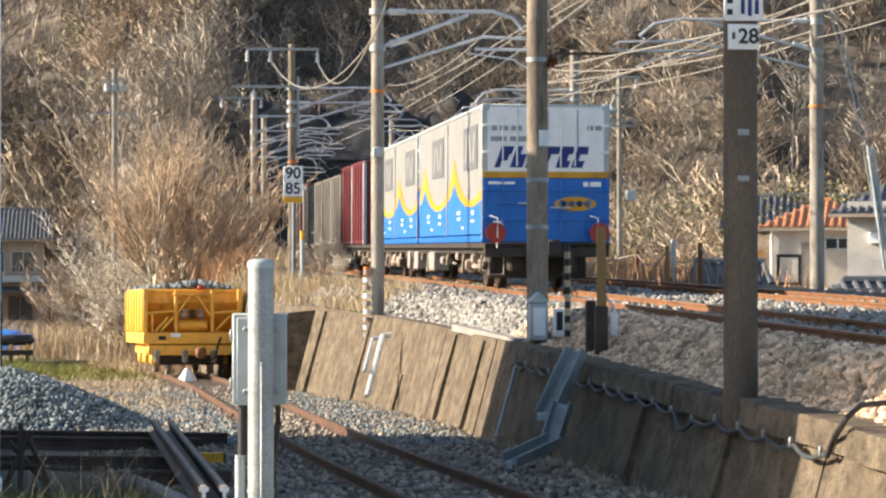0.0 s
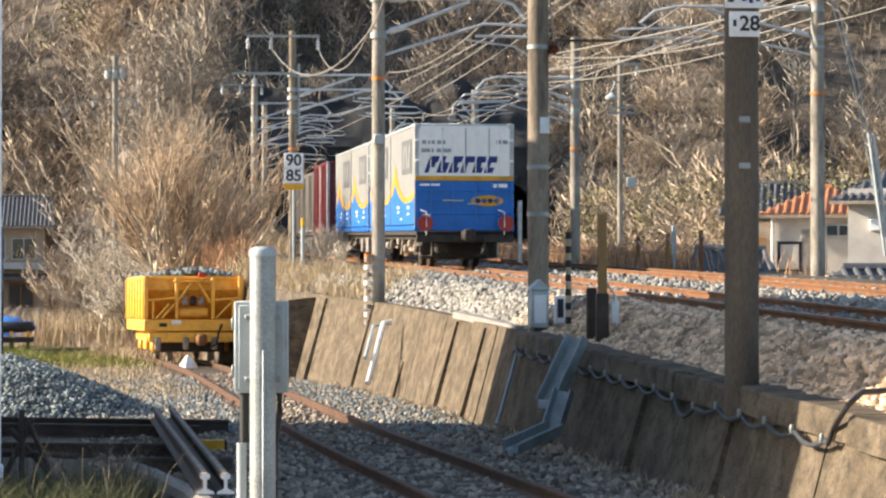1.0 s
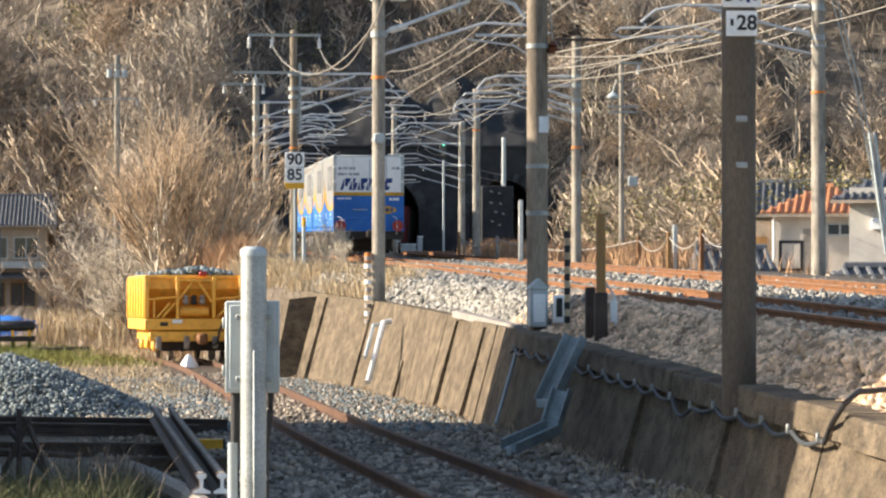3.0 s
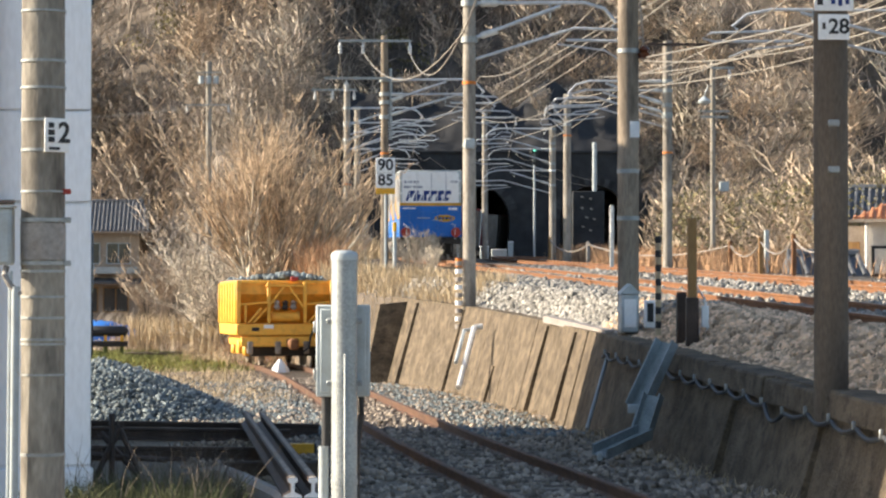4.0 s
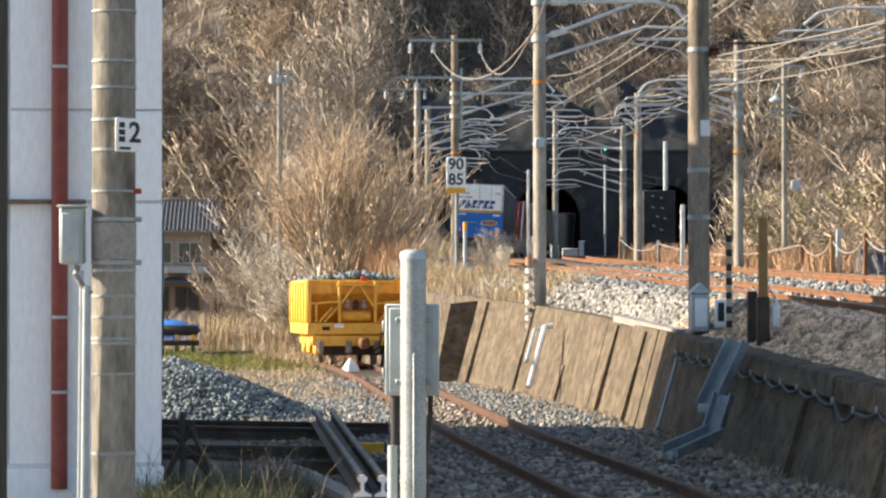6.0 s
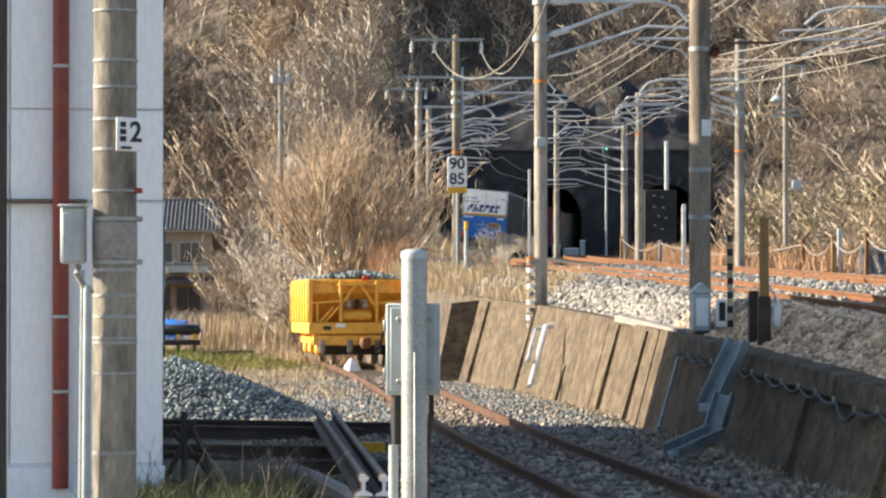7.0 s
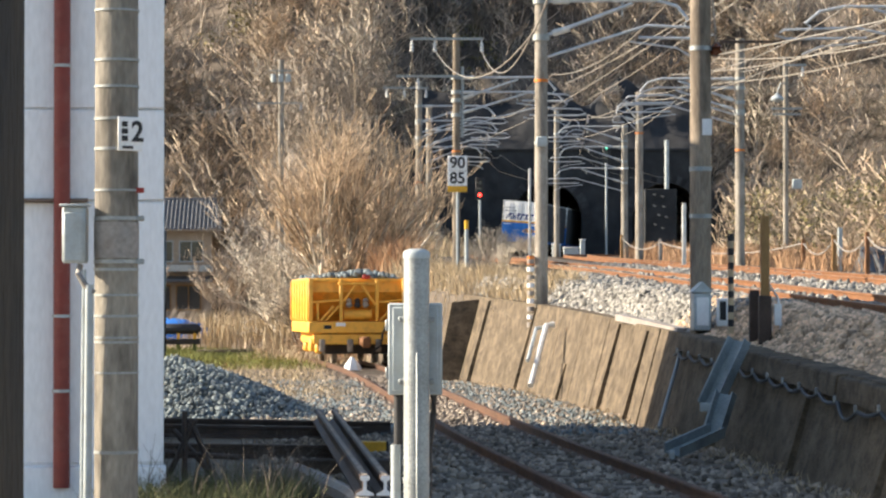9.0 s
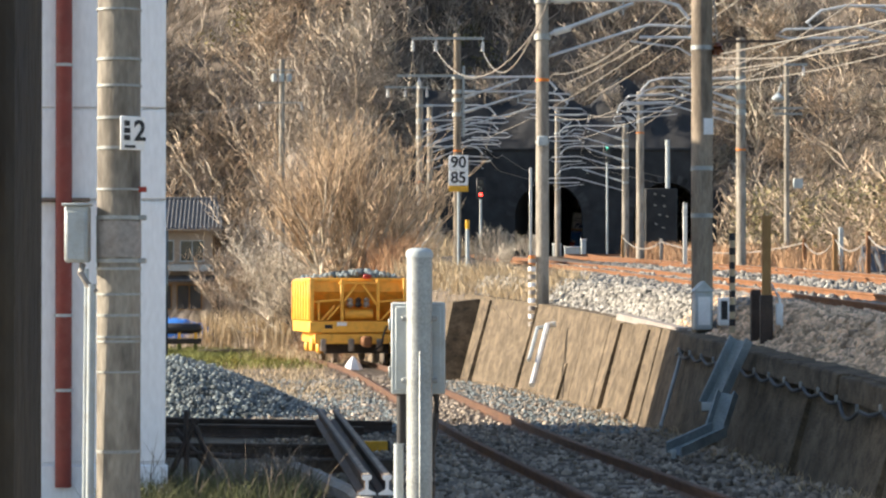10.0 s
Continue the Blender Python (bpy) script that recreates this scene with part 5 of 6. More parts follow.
part("trough", Build().sweep([(-0.07, -0.05), (-0.07, 0.03), (-0.03, 0.07), (0.03, 0.07), (0.07, 0.03), (0.07, -0.05)], [(-1.706, 25.84, -0.297), (-1.433, 25.0, -0.213), (-1.142, 23.47, -0.184), (-0.762, 21.4, -0.165), (-0.527, 19.57, -0.142)]), M["greybox"], pipe)

# ---- fittings along the wall ----
chute = thing("cable_chute", pose(0, 0, 0), "grey steel cable chute running down the wall", "cable duct")
for k, (a, c) in enumerate((((3.383, 29.49, 0.921), (3.017, 29.3, 0.187)), ((3.135, 28.75, 0.351), (2.966, 28.57, -0.113)), ((3.004, 28.57, -0.075), (2.461, 28.05, -0.264)))):
    a, c = Vector(a), Vector(c)
    d = (c - a)
    m3 = d.to_track_quat('Y', 'X').to_matrix()
    w = 0.26 if k == 0 else 0.2
    mid = (a + c) / 2
    part("channel", Build().box((0, 0, 0), (0.02, d.length, w), bevel=0.004).box((-0.05, 0, w / 2), (0.12, d.length, 0.02)).box((-0.05, 0, -w / 2), (0.12, d.length, 0.02)), M["chute"], chute, m=Matrix.Translation(mid) @ d.to_track_quat('Y', 'Z').to_matrix().to_4x4() @ pose(0, 0, 0, 0, 78, 0))
    part("end_plate", Build().box((0, 0, 0), (0.26 if k == 0 else 0.06, 0.05, 0.10), bevel=0.01), M["greypaint"], chute, m=Matrix.Translation(c))

cable = thing("wall_cable", pose(0, 0, 0), "black cable hung in scallops along the wall", "cable")
pts, yy, clipz = [], 34.8, []
while yy > 19.0:
    u = (yy * 1.1) % 1.0
    x, zt = wall_x(yy), main_z(yy) - 0.52
    drop = 0.22 + 0.06 * math.sin(math.pi * u) + 0.10 * math.exp(-((yy - 24.0) / 0.5) ** 2)
    pts.append((x - 0.21 - 0.27 * drop, yy, zt - drop))
    if u < 0.066:
        clipz.append(pts[-1])
    yy -= 0.06
part("scalloped_cable", Build().tube(pts, 0.02, 7), M["darkside"], cable)
for p in clipz[::1]:
    part("clip", Build().box((p[0] - 0.015, p[1], p[2] + 0.03), (0.03, 0.03, 0.07), bevel=0.006), M["galv"], cable)
part("black_riser", Build().tube([pts[-1], (4.03, 18.93, 0.506), (4.005, 18.62, 0.597), (4.005, 18.33, 0.708), (4.138, 18.47, 0.789), (4.412, 18.7, 0.796)], 0.022, 8), M["rubber"], cable)
dr = thing("wall_conduit", pose(0, 0, 0), "thin grey conduit down the wall", "conduit")
part("tube", Build().tube([(3.18, 34.85, 0.691), (3.073, 34.33, 0.481), (2.759, 33.33, -0.268)], 0.026, 8), M["galv"], dr)
for k, (a, c, mt) in enumerate((((1.857, 46.94, 0.804), (1.524, 45.54, -0.221), "porcelain"), ((1.673, 46.94, 0.753), (1.489, 46.0, 0.201), "greypaint"))):
    o = thing("wall_conduit", pose(0, 0, 0), "pale plastic conduit down the wall" if k == 0 else "thin grey conduit down the wall", "conduit")
    part("tube", Build().tube([(a[0] + 0.15, a[1], a[2] + 0.02), a, c], 0.055 if k == 0 else 0.035, 8), M[mt], o)
tr = thing("cable_trough", pose(0, 0, 0), "pale concrete cable trough on the wall top", "cable trough")
part("trough", Build().sweep([(-0.08, -0.06), (0.08, -0.06), (0.08, 0.04), (-0.08, 0.04)], [(2.785, 41.07, 1.047), (3.101, 38.98, 0.973), (3.337, 36.22, 0.907)]), M["greybox"], tr, smooth=False)

# posts beside the line
def square_post(x, y, z0, z1, w, material, label, name="marker_post", top=None):
    ob = thing(name, pose(x, y, z0), label, "post")
    part("shaft", Build().box((0, 0, (z1 - z0) / 2 - 0.15), (w, w, z1 - z0 + 0.3), bevel=0.012), M[material], ob)
    if top:
        part("tip", Build().box((0, 0, (z1 - z0) - 0.06), (w * 1.08, w * 1.08, 0.14), bevel=0.01), M[top], ob)
    return ob


st = square_post(3.864, (3.863, 31.29, 0.92)[1], 0.852, 2.389, 0.105, "wood", "ochre wooden stake with a dark foot")
part("dark_sleeve", Build().box((0, 0, 0.28), (0.15, 0.15, 0.6), bevel=0.012), M["rust_dark"], st)
square_post(3.786, (3.785, 31.72, 0.911)[1], 0.842, 1.497, 0.12, "rust_dark", "short dark rusty post")
sk = thing("striped_stake", pose(3.629, (3.627, 32.86, 0.957)[1], 0.943), "black and white spiral striped stake", "stake")
for k in range(14):
    part("stripe", Build().cyl((0, 0, 0.09 * k), (0.0, 0, 0.09 * k + 0.088), 0.04 if k % 2 else 0.038, n=10), M["black" if k % 2 else "dry"], sk)
fr = thing("small_bracket_frame", pose(4.0, (3.999, 31.29, 0.988)[1], 1.002), "small white steel bracket frame", "frame")
part("strut", Build().tube([(-0.06, 0, 0), (-0.09, 0, 0.58), (0.02, 0, 0.4), (0.06, 0, 0)], 0.018), M["white"], fr)
part("plate", Build().box((0.02, 0, 0.2), (0.09, 0.03, 0.26), bevel=0.01), M["white"], fr)
sm_box = thing("track_box", pose(3.572, (3.572, 33.33, 1.165)[1], 1.057), "small pale box with dark opening", "box")
part("case", Build().box((0, 0, 0.15), (0.14, 0.14, 0.36), bevel=0.015), M["white"], sm_box)
part("opening", Build().box((0.0, -0.072, 0.17), (0.08, 0.01, 0.24)), M["black"], sm_box)

# rope fence along the far side
fence = thing("rope_fence", pose(0, 0, 0), "low fence of weathered posts with slack rope", "fence")
fp = [((7.183, 104.55, 3.464), "wood"), ((8.001, 95.83, 3.163), "greybox"), ((10.275, 74.19, 2.81), "rust"), ((10.471, 69.7, 2.843), "wood"), ((10.716, 65.71, 2.857), "rust"), ((11.097, 62.16, 2.843), "wood")]
for (x, y, z), mt in fp:
    g = bank_z(x, y)
    part("fence_post", Build().box((x, y, (g + z) / 2 - 0.1), (0.11, 0.11, z - g + 0.2), bevel=0.012), M[mt], fence)
for (p, _), (q, _) in zip(fp[:-1], fp[1:]):
    for dz in (0.12,):
        a, c = Vector(p), Vector(q)
        if (c - a).length > 25:
            continue
        rp = [a.lerp(c, i / 10) - Vector((0, 0, dz + 1.1 * 0.36 * (i / 10) * (1 - i / 10) * 4 * 0.9)) for i in range(11)]
        part("rope", Build().tube(rp, 0.02, 6), M["greybox"], fence)
square_post(10.969, (10.971, 71.88, 3.006)[1], 1.7, 3.085, 0.12, "greypaint", "grey concrete boundary post")
square_post(7.1, (7.101, 76.67, 3.1)[1], 1.6, 3.901, 0.12, "porcelain", "white painted line-side post")
square_post(3.4, (3.401, 102.22, 3.6)[1], 1.8, 6.046, 0.10, "porcelain", "white painted line-side post")


# ---- signals ----
def signal(x, y, z1, lit, label, faces=3):
    z0 = main_z(y) - 0.4
    ob = thing("colour_light_signal", pose(x, y, z0), label, "railway signal")
    part("mast", Build().cyl((0, 0.12, -0.3), (0, 0.12, z1 - z0 + 0.4), 0.07, n=10), M["greypaint"], ob)
    part("backboard", Build().box((0, 0, z1 - z0), (0.5, 0.06, 0.36 * faces + 0.2), bevel=0.08), M["black"], ob)
    for k in range(faces):
        zz = z1 - z0 + (k - (faces - 1) / 2) * 0.36
        on = k == (0 if lit == "lamp_red" else faces - 1)
        part("lens", Build().cyl((0, -0.04, zz), (0, -0.06, zz), 0.10, n=14), M[lit if on else "glass"], ob)
        part("hood", Build().tube([(-0.13, -0.1, zz), (-0.09, -0.12, zz + 0.1), (0, -0.13, zz + 0.14), (0.09, -0.12, zz + 0.1), (0.13, -0.1, zz)], 0.02), M["black"], ob)


signal(2.167, (2.167, 153.33, 6.935)[1], 6.701 + 0.36, "lamp_red", "signal mast with a lit red lamp")
signal(10.704, (10.708, 170.37, 7.528)[1], 10.308 - 0.3, "lamp_green", "signal mast with a lit green lamp")
cab = thing("equipment_cabinet", pose(11.636, (11.639, 139.39, 4.631)[1], main_z(139) - 0.5), "black line-side cabinet with small pale dials", "cabinet")
part("case", Build().box((0, 0, 2.0), (1.7, 0.8, 4.0), bevel=0.03), M["portal"], cab)
for i, (x, z) in enumerate(((-0.35, 3.7), (0.1, 3.6), (-0.35, 3.1), (0.15, 3.05), (-0.1, 2.6), (0.3, 2.5), (-0.3, 2.1), (0.1, 1.9))):
    part("dial", Build().box((x, -0.41, z), (0.16, 0.02, 0.07), pose(0, 0, 0, 0, 20, 0).to_3x3()), M["greybox"], cab)
for k, (x, w, h) in enumerate(((1010, 0.9, 0.7), (985, 0.5, 0.9), (950, 0.4, 1.4), (1035, 0.3, 1.2))):
    o = thing("relay_case", pose((x - 784) / 30.0, 153 + k, main_z(153) - 0.3), "pale grey line-side relay case", "relay case")
    part("case", Build().box((0, 0, h / 2), (w, 0.4, h), bevel=0.03), M["greypaint"], o)
    part("lid", Build().box((0, 0, h + 0.03), (w + 0.08, 0.5, 0.06), bevel=0.02), M["white"], o)


# ---- houses ----
def tiled_roof(parent, w, d, z0, z1, mt, hip=0.0, over=0.5):
    """Hipped or gabled roof of real tile rows over a footprint w by d, ridge along x."""
    hw, hd = w / 2 + over, d / 2 + over
    base = Build()
    rx = hw - hip
    base.add([(-hw, -hd, z0), (hw, -hd, z0), (hw, hd, z0), (-hw, hd, z0), (-rx, 0, z1), (rx, 0, z1)], [(0, 1, 5, 4), (2, 3, 4, 5), (1, 2, 5), (3, 0, 4), (3, 2, 1, 0)])
    part("roof", base, M[mt], parent, smooth=False)
    n = int(2 * hw / 0.3)
    for i in range(n):
        x = -hw + (i + 0.5) * 2 * hw / n
        t = 1.0 if abs(x) <= rx else max(0.02, (hw - abs(x)) / max(hip, 0.01))
        part("tile_strip", Build().tube([(x, -hd - 0.02, z0 + 0.03), (x * (1 - 0.0 * t), -hd * (1 - t), z0 + (z1 - z0) * t + 0.03)], 0.07, 6), M[mt], parent)
    part("ridge", Build().cyl((-rx, 0, z1 + 0.02), (rx, 0, z1 + 0.02), 0.14, n=8), M[mt], parent)
    part("eave", Build().box((0, -hd + 0.02, z0 - 0.06), (2 * hw, 0.08, 0.12)), M["plaster_brown"], parent)


def window(parent, x, y, z, w, h, n=2, frame="greypaint"):
    wn = part("window", Build().box((0, 0.03, 0), (w, 0.05, h)), M["glass"], parent, m=pose(x, y, z))
    part("frame", Build().box((0, 0, h / 2), (w + 0.1, 0.1, 0.08)).box((0, 0, -h / 2), (w + 0.1, 0.14, 0.08)).box((-w / 2, 0, 0), (0.08, 0.1, h)).box((w / 2, 0, 0), (0.08, 0.1, h)), M[frame], wn)
    for k in range(1, n):
        part("mullion", Build().box((-w / 2 + k * w / n, 0, 0), (0.07, 0.09, h)), M[frame], wn)


h1 = thing("house", pose(21.3, 100.5, 1.3, 0, 0, -15), "small pale house with terracotta tile roof", "house", "houses by the line")
part("wall", Build().box((0, 0, 1.35), (3.8, 5, 3.1)), M["plaster"], h1)
tiled_roof(h1, 3.8, 5, 2.75, 3.85, "tile_orange", 2.1, 0.5)
window(h1, -1.2, -2.52, 1.15, 0.85, 1.1, 1, "black")
part("curtain", Build().box((-1.2, -2.525, 1.15), (0.7, 0.03, 0.95), bevel=0.01), M["plaster"], h1, "pale drawn curtain")
part("door", Build().box((-0.45, -2.52, 1.2), (0.6, 0.08, 2.0), bevel=0.01), M["greybox"], h1, "grey door")
window(h1, 0.65, -2.52, 2.15, 0.95, 0.45, 2, "greypaint")
part("downpipe", Build().cyl((-1.85, -2.6, 0), (-1.85, -2.6, 2.7), 0.06, n=8), M["white"], h1)
part("annex", Build().box((-2.45, 0.2, 1.2), (1.1, 4.2, 2.6)), M["plaster_brown"], h1, "brown side annex")
part("annex_door", Build().box((-2.5, -1.93, 0.95), (0.7, 0.06, 1.9), bevel=0.01), M["wood"], h1)
h2 = thing("house", pose(24.15, 92.5, 1.2, 0, 0, -19), "cream house with dark grey tile roof", "house", "houses by the line")
part("wall", Build().box((0, 0, 1.7), (6.6, 6, 3.8)), M["plaster"], h2)
tiled_roof(h2, 6.6, 6, 3.15, 4.4, "tile", 1.8, 0.6)
part("ventilator", Build().box((-2.3, -3.1, 2.3), (0.45, 0.25, 0.4), bevel=0.03), M["white"], h2)
window(h2, -0.9, -3.02, 2.1, 1.2, 1.3, 2)
window(h2, 1.2, -3.02, 2.1, 1.2, 1.3, 2)
h3 = thing("house", pose(23.6, 116, 0.9, 0, 0, -12), "house with dark grey tile roof behind", "house", "houses by the line")
part("wall", Build().box((0, 0, 1.8), (6.5, 5, 3.8)), M["plaster_brown"], h3)
tiled_roof(h3, 6.5, 5, 3.5, 5.0, "tile", 0.5, 0.5)
window(h3, -1.6, -2.52, 2.0, 1.2, 1.2, 2)
sh = thing("shed", pose(12.562, 72, 1.1, 0, 0, 0), "low shed with grey tiled roof", "shed")
part("wall", Build().box((0, 0, 0.3), (1.7, 2, 0.8)), M["plaster_brown"], sh)
tiled_roof(sh, 1.7, 2.0, 0.7, 1.3, "tile", 0.1, 0.25)
sh = thing("shed", pose(15.057, 66, 1.0, 0, 0, -5), "low shed with dark sloping roof", "shed")
part("wall", Build().box((0, 0, 0.3), (2.2, 2, 0.8)), M["plaster_brown"], sh)
tiled_roof(sh, 2.2, 2.0, 0.5, 0.86, "tile", 0.8, 0.3)
h4 = thing("house", pose(-22.25, 194, -1.2, 0, 0, 3), "two-storey house with grey tile roof and balcony", "house", "houses by the line")
part("wall", Build().box((0, 0, 3.3), (10.2, 7, 6.8)), M["plaster_brown"], h4)
tiled_roof(h4, 10.2, 7, 6.6, 8.9, "tile", 0.6, 0.8)
for x in (-3.4, -0.8, 1.4, 3.6):
    window(h4, x, -3.52, 5.0, 1.7, 1.5, 2, "greypaint")
part("balcony", Build().box((0, -4.0, 3.75), (10.4, 1.1, 0.5), bevel=0.03), M["greypaint"], h4, "pale balcony front")
part("lower_roof", Build().box((0, -4.0, 3.0), (10.6, 1.5, 0.16), pose(0, 0, 0, 14, 0, 0).to_3x3()), M["tile"], h4)
for x in (-3.6, -1.2, 1.2, 3.4):
    window(h4, x, -3.52, 1.6, 1.8, 1.8, 2, "wood")

# yard clutter to the left
trol = thing("rail_trolley", pose(-9.019, 88.5, side_z(88) - 0.2, 0, 0, 6), "flat rail trolley with dark cover and green frame", "trolley")
part("cover", Build().box((0, 0, 0.95), (1.55, 1.4, 0.34), bevel=0.12), M["rubber"], trol)
part("deck", Build().box((0, 0, 0.52), (1.5, 1.3, 0.16), bevel=0.02), M["underframe"], trol)
for x in (-0.55, 0.0, 0.55):
    part("leg", Build().box((x, -0.55, 0.3), (0.14, 0.14, 0.66), bevel=0.02), M["green"], trol)
    part("stay", Build().box((x, -0.6, 0.72), (0.1, 0.1, 0.2)), M["yellow_sign"], trol)
bm_ = thing("timber_beam", pose(-7.204, 86, side_z(86) - 0.02), "dark timber beam lying on the grass", "beam")
part("timber", Build().box((0, 0, 0), (1.9, 0.25, 0.22), bevel=0.02), M["sleeper"], bm_)
tp = thing("tarpaulin_heap", pose(-10.522, 100, side_z(100) - 0.2), "bright blue tarpaulin over a heap", "tarpaulin")
b = Build()
n, r = 16, random.Random(7)
for j in range(6):
    rr, zz = (1.7, 1.55, 1.3, 1.0, 0.6, 0.1)[j], (0, 0.7, 1.0, 1.12, 1.2, 1.22)[j]
    b.v += [(rr * math.cos(2 * math.pi * i / n) * r.uniform(0.9, 1.1), rr * 0.7 * math.sin(2 * math.pi * i / n) * r.uniform(0.9, 1.1), zz * r.uniform(0.93, 1.07)) for i in range(n)]
b.f += [(j * n + i, j * n + (i + 1) % n, (j + 1) * n + (i + 1) % n, (j + 1) * n + i) for j in range(5) for i in range(n)]
part("sheet", b, M["tarp"], tp)

blk = thing("concrete_block", pose(4.944, (4.941, 21.5, 0.713)[1], 0.638), "weathered concrete block on the wall top", "block")
part("block", Build().box((0, 0, 0.06), (0.5, 0.4, 0.24), bevel=0.015), M["concrete"], blk)
part("lid", Build().box((0, 0, 0.19), (0.54, 0.44, 0.04), bevel=0.01), M["concrete"], blk)
stick = thing("fallen_stick", pose(0, 0, 0), "dry stick lying on the ballast", "stick")
part("wood_rod", Build().tube([(3.962, 27.88, 0.861), (4.411, 28.75, 0.95), (5.005, 30.26, 1.048)], 0.014, 6), M["dry"], stick)

# ---- stones ----
ICO = np.array([(0, -0.5257, 0.8507), (0.8507, 0, 0.5257), (0.8507, 0, -0.5257), (-0.8507, 0, -0.5257), (-0.8507, 0, 0.5257), (-0.5257, 0.8507, 0), (0.5257, 0.8507, 0), (0.5257, -0.8507, 0), (-0.5257, -0.8507, 0), (0, -0.5257, -0.8507), (0, 0.5257, -0.8507), (0, 0.5257, 0.8507)])
ICO_F = [[i for i in t] for t in ((0, 1, 11), (0, 11, 4), (0, 4, 8), (0, 8, 7), (0, 7, 1), (1, 7, 2), (1, 2, 6), (1, 6, 11), (11, 6, 5), (11, 5, 4), (4, 5, 3), (4, 3, 8), (8, 3, 9), (8, 9, 7), (7, 9, 2), (10, 6, 2), (10, 5, 6), (10, 3, 5), (10, 9, 3), (10, 2, 9))]


def mass(name, verts, faces, material, label, category):
    me = bpy.data.meshes.new(name)
    me.vertices.add(len(verts))
    me.vertices.foreach_set("co", np.asarray(verts, dtype=np.float32).ravel())
    faces = np.asarray(faces, dtype=np.int32)
    n, k = faces.shape
    me.loops.add(n * k)
    me.loops.foreach_set("vertex_index", faces.ravel())
    me.polygons.add(n)
    me.polygons.foreach_set("loop_start", np.arange(0, n * k, k, dtype=np.int32))
    me.materials.append(material)
    me.update(calc_edges=True)
    return tagged(new(name, me), label, category, kind="stuff")


def stones(name, pts, size, material, label):
    rng = np.random.default_rng(len(pts))
    n = len(pts)
    v = ICO[None] * rng.uniform(0.55, 1.4, (n, 12, 1)) * (size * rng.uniform(0.55, 1.35, (n, 1, 1))) * rng.uniform(0.65, 1.25, (n, 1, 3))
    a = rng.uniform(0, 6.28, (n, 2))
    c, s = np.cos(a[:, 0])[:, None], np.sin(a[:, 0])[:, None]
    x, y = v[..., 0] * c - v[..., 1] * s, v[..., 0] * s + v[..., 1] * c
    c, s = np.cos(a[:, 1])[:, None], np.sin(a[:, 1])[:, None]
    y, z = y * c - v[..., 2] * s, y * s + v[..., 2] * c
    v = np.stack([x, y, z], -1) + np.asarray(pts)[:, None]
    f = (np.asarray(ICO_F)[None] + 12 * np.arange(n)[:, None, None]).reshape(-1, 3)
    return mass(name, v.reshape(-1, 3), f, material, label, "stones")


R = random.Random(11)


def scatter(n, y0, y1, fx, fz, near=1.6):
    out = []
    while len(out) < n:
        y = y0 + (y1 - y0) * R.random() ** near
        p = fx(y, R)
        if p is not None:
            out.append((p, y, fz(p, y) + R.uniform(-0.01, 0.02)))
    return out


def on_bank(y, r):
    return wall_x(y) + 0.12 + (main_x(y) - 0.66 - wall_x(y) - 0.12) * r.random()


def in_track(y, r):
    x = main_x(y) - 0.5 + (far_x(y) - main_x(y) + 2.2) * r.random()
    return None if min(abs(x - main_x(y) - 0.566), abs(x - far_x(y) - 0.566), abs(x - far_x(y) + 0.566)) < 0.07 else x


stones("bank_ballast", scatter(15500, 14, 38, on_bank, bank_z, 1.0), 0.047, M["stone_warm"], "rust-brown crushed stone ballast on the bank")
stones("bank_ballast_far", scatter(15000, 35, 66, on_bank, bank_z, 1.1), 0.05, M["stone"], "light grey crushed stone ballast on the bank")
stones("track_ballast", scatter(15000, 15, 90, in_track, lambda x, y: bank_z(x, y) + 0.01, 1.4), 0.047, M["stone"], "grey and tan ballast between the rails")


def in_yard(y, r):
    x = side_x(y) + r.uniform(-3.2, 2.6)
    if x > wall_x(y) - 0.35 or min(abs(x - side_x(y) - 0.566), abs(x - side_x(y) + 0.566)) < 0.06:
        return None
    return x


stones("yard_gravel", scatter(11500, 17, 62, in_yard, ground_z, 1.3), 0.036, M["stone_yard"], "brown and grey gravel round the siding")
stones("yard_gravel_pale", scatter(8000, 34, 58, lambda y, r: (lambda x: x if x < wall_x(y) - 0.5 and abs(x - side_x(y)) > 0.75 else None)(side_x(y) + r.choice((-1, 1)) * r.uniform(0.75, 2.8)), ground_z, 1.0), 0.031, M["stone_blue"], "pale grey gravel beside the siding")

# heap of fresh crushed stone
HX, HY = -4.15, 40.2
hb = Build()
nn = 40
for j in range(9):
    t = j / 8
    hb.v += [(HX + 2.35 * (1 - t) * math.cos(2 * math.pi * i / nn) * (1 + 0.06 * noise.noise((i * 0.7, j, 0))), HY + 2.35 * (1 - t) * math.sin(2 * math.pi * i / nn), ground_z(HX, HY) - 0.05 + 1.02 * (t - 0.25 * t * max(0, t - 0.6))) for i in range(nn)]
hb.f += [(j * nn + i, j * nn + (i + 1) % nn, (j + 1) * nn + (i + 1) % nn, (j + 1) * nn + i) for j in range(8) for i in range(nn)]
heap = thing("stone_heap", pose(0, 0, 0), "heap of fresh blue-grey crushed stone on the yard", "stone heap")
part("heap_core", hb, M["stone_blue"], heap)
hp = []
for k in range(9000):
    a, t = R.uniform(0, 6.283), 1 - math.sqrt(R.random())
    if math.sin(a) > 0.45:
        continue
    hp.append((HX + 2.37 * (1 - t) * math.cos(a), HY + 2.37 * (1 - t) * math.sin(a), ground_z(HX, HY) - 0.03 + 1.02 * (t - 0.25 * t * max(0, t - 0.6)) + R.uniform(-0.02, 0.03)))
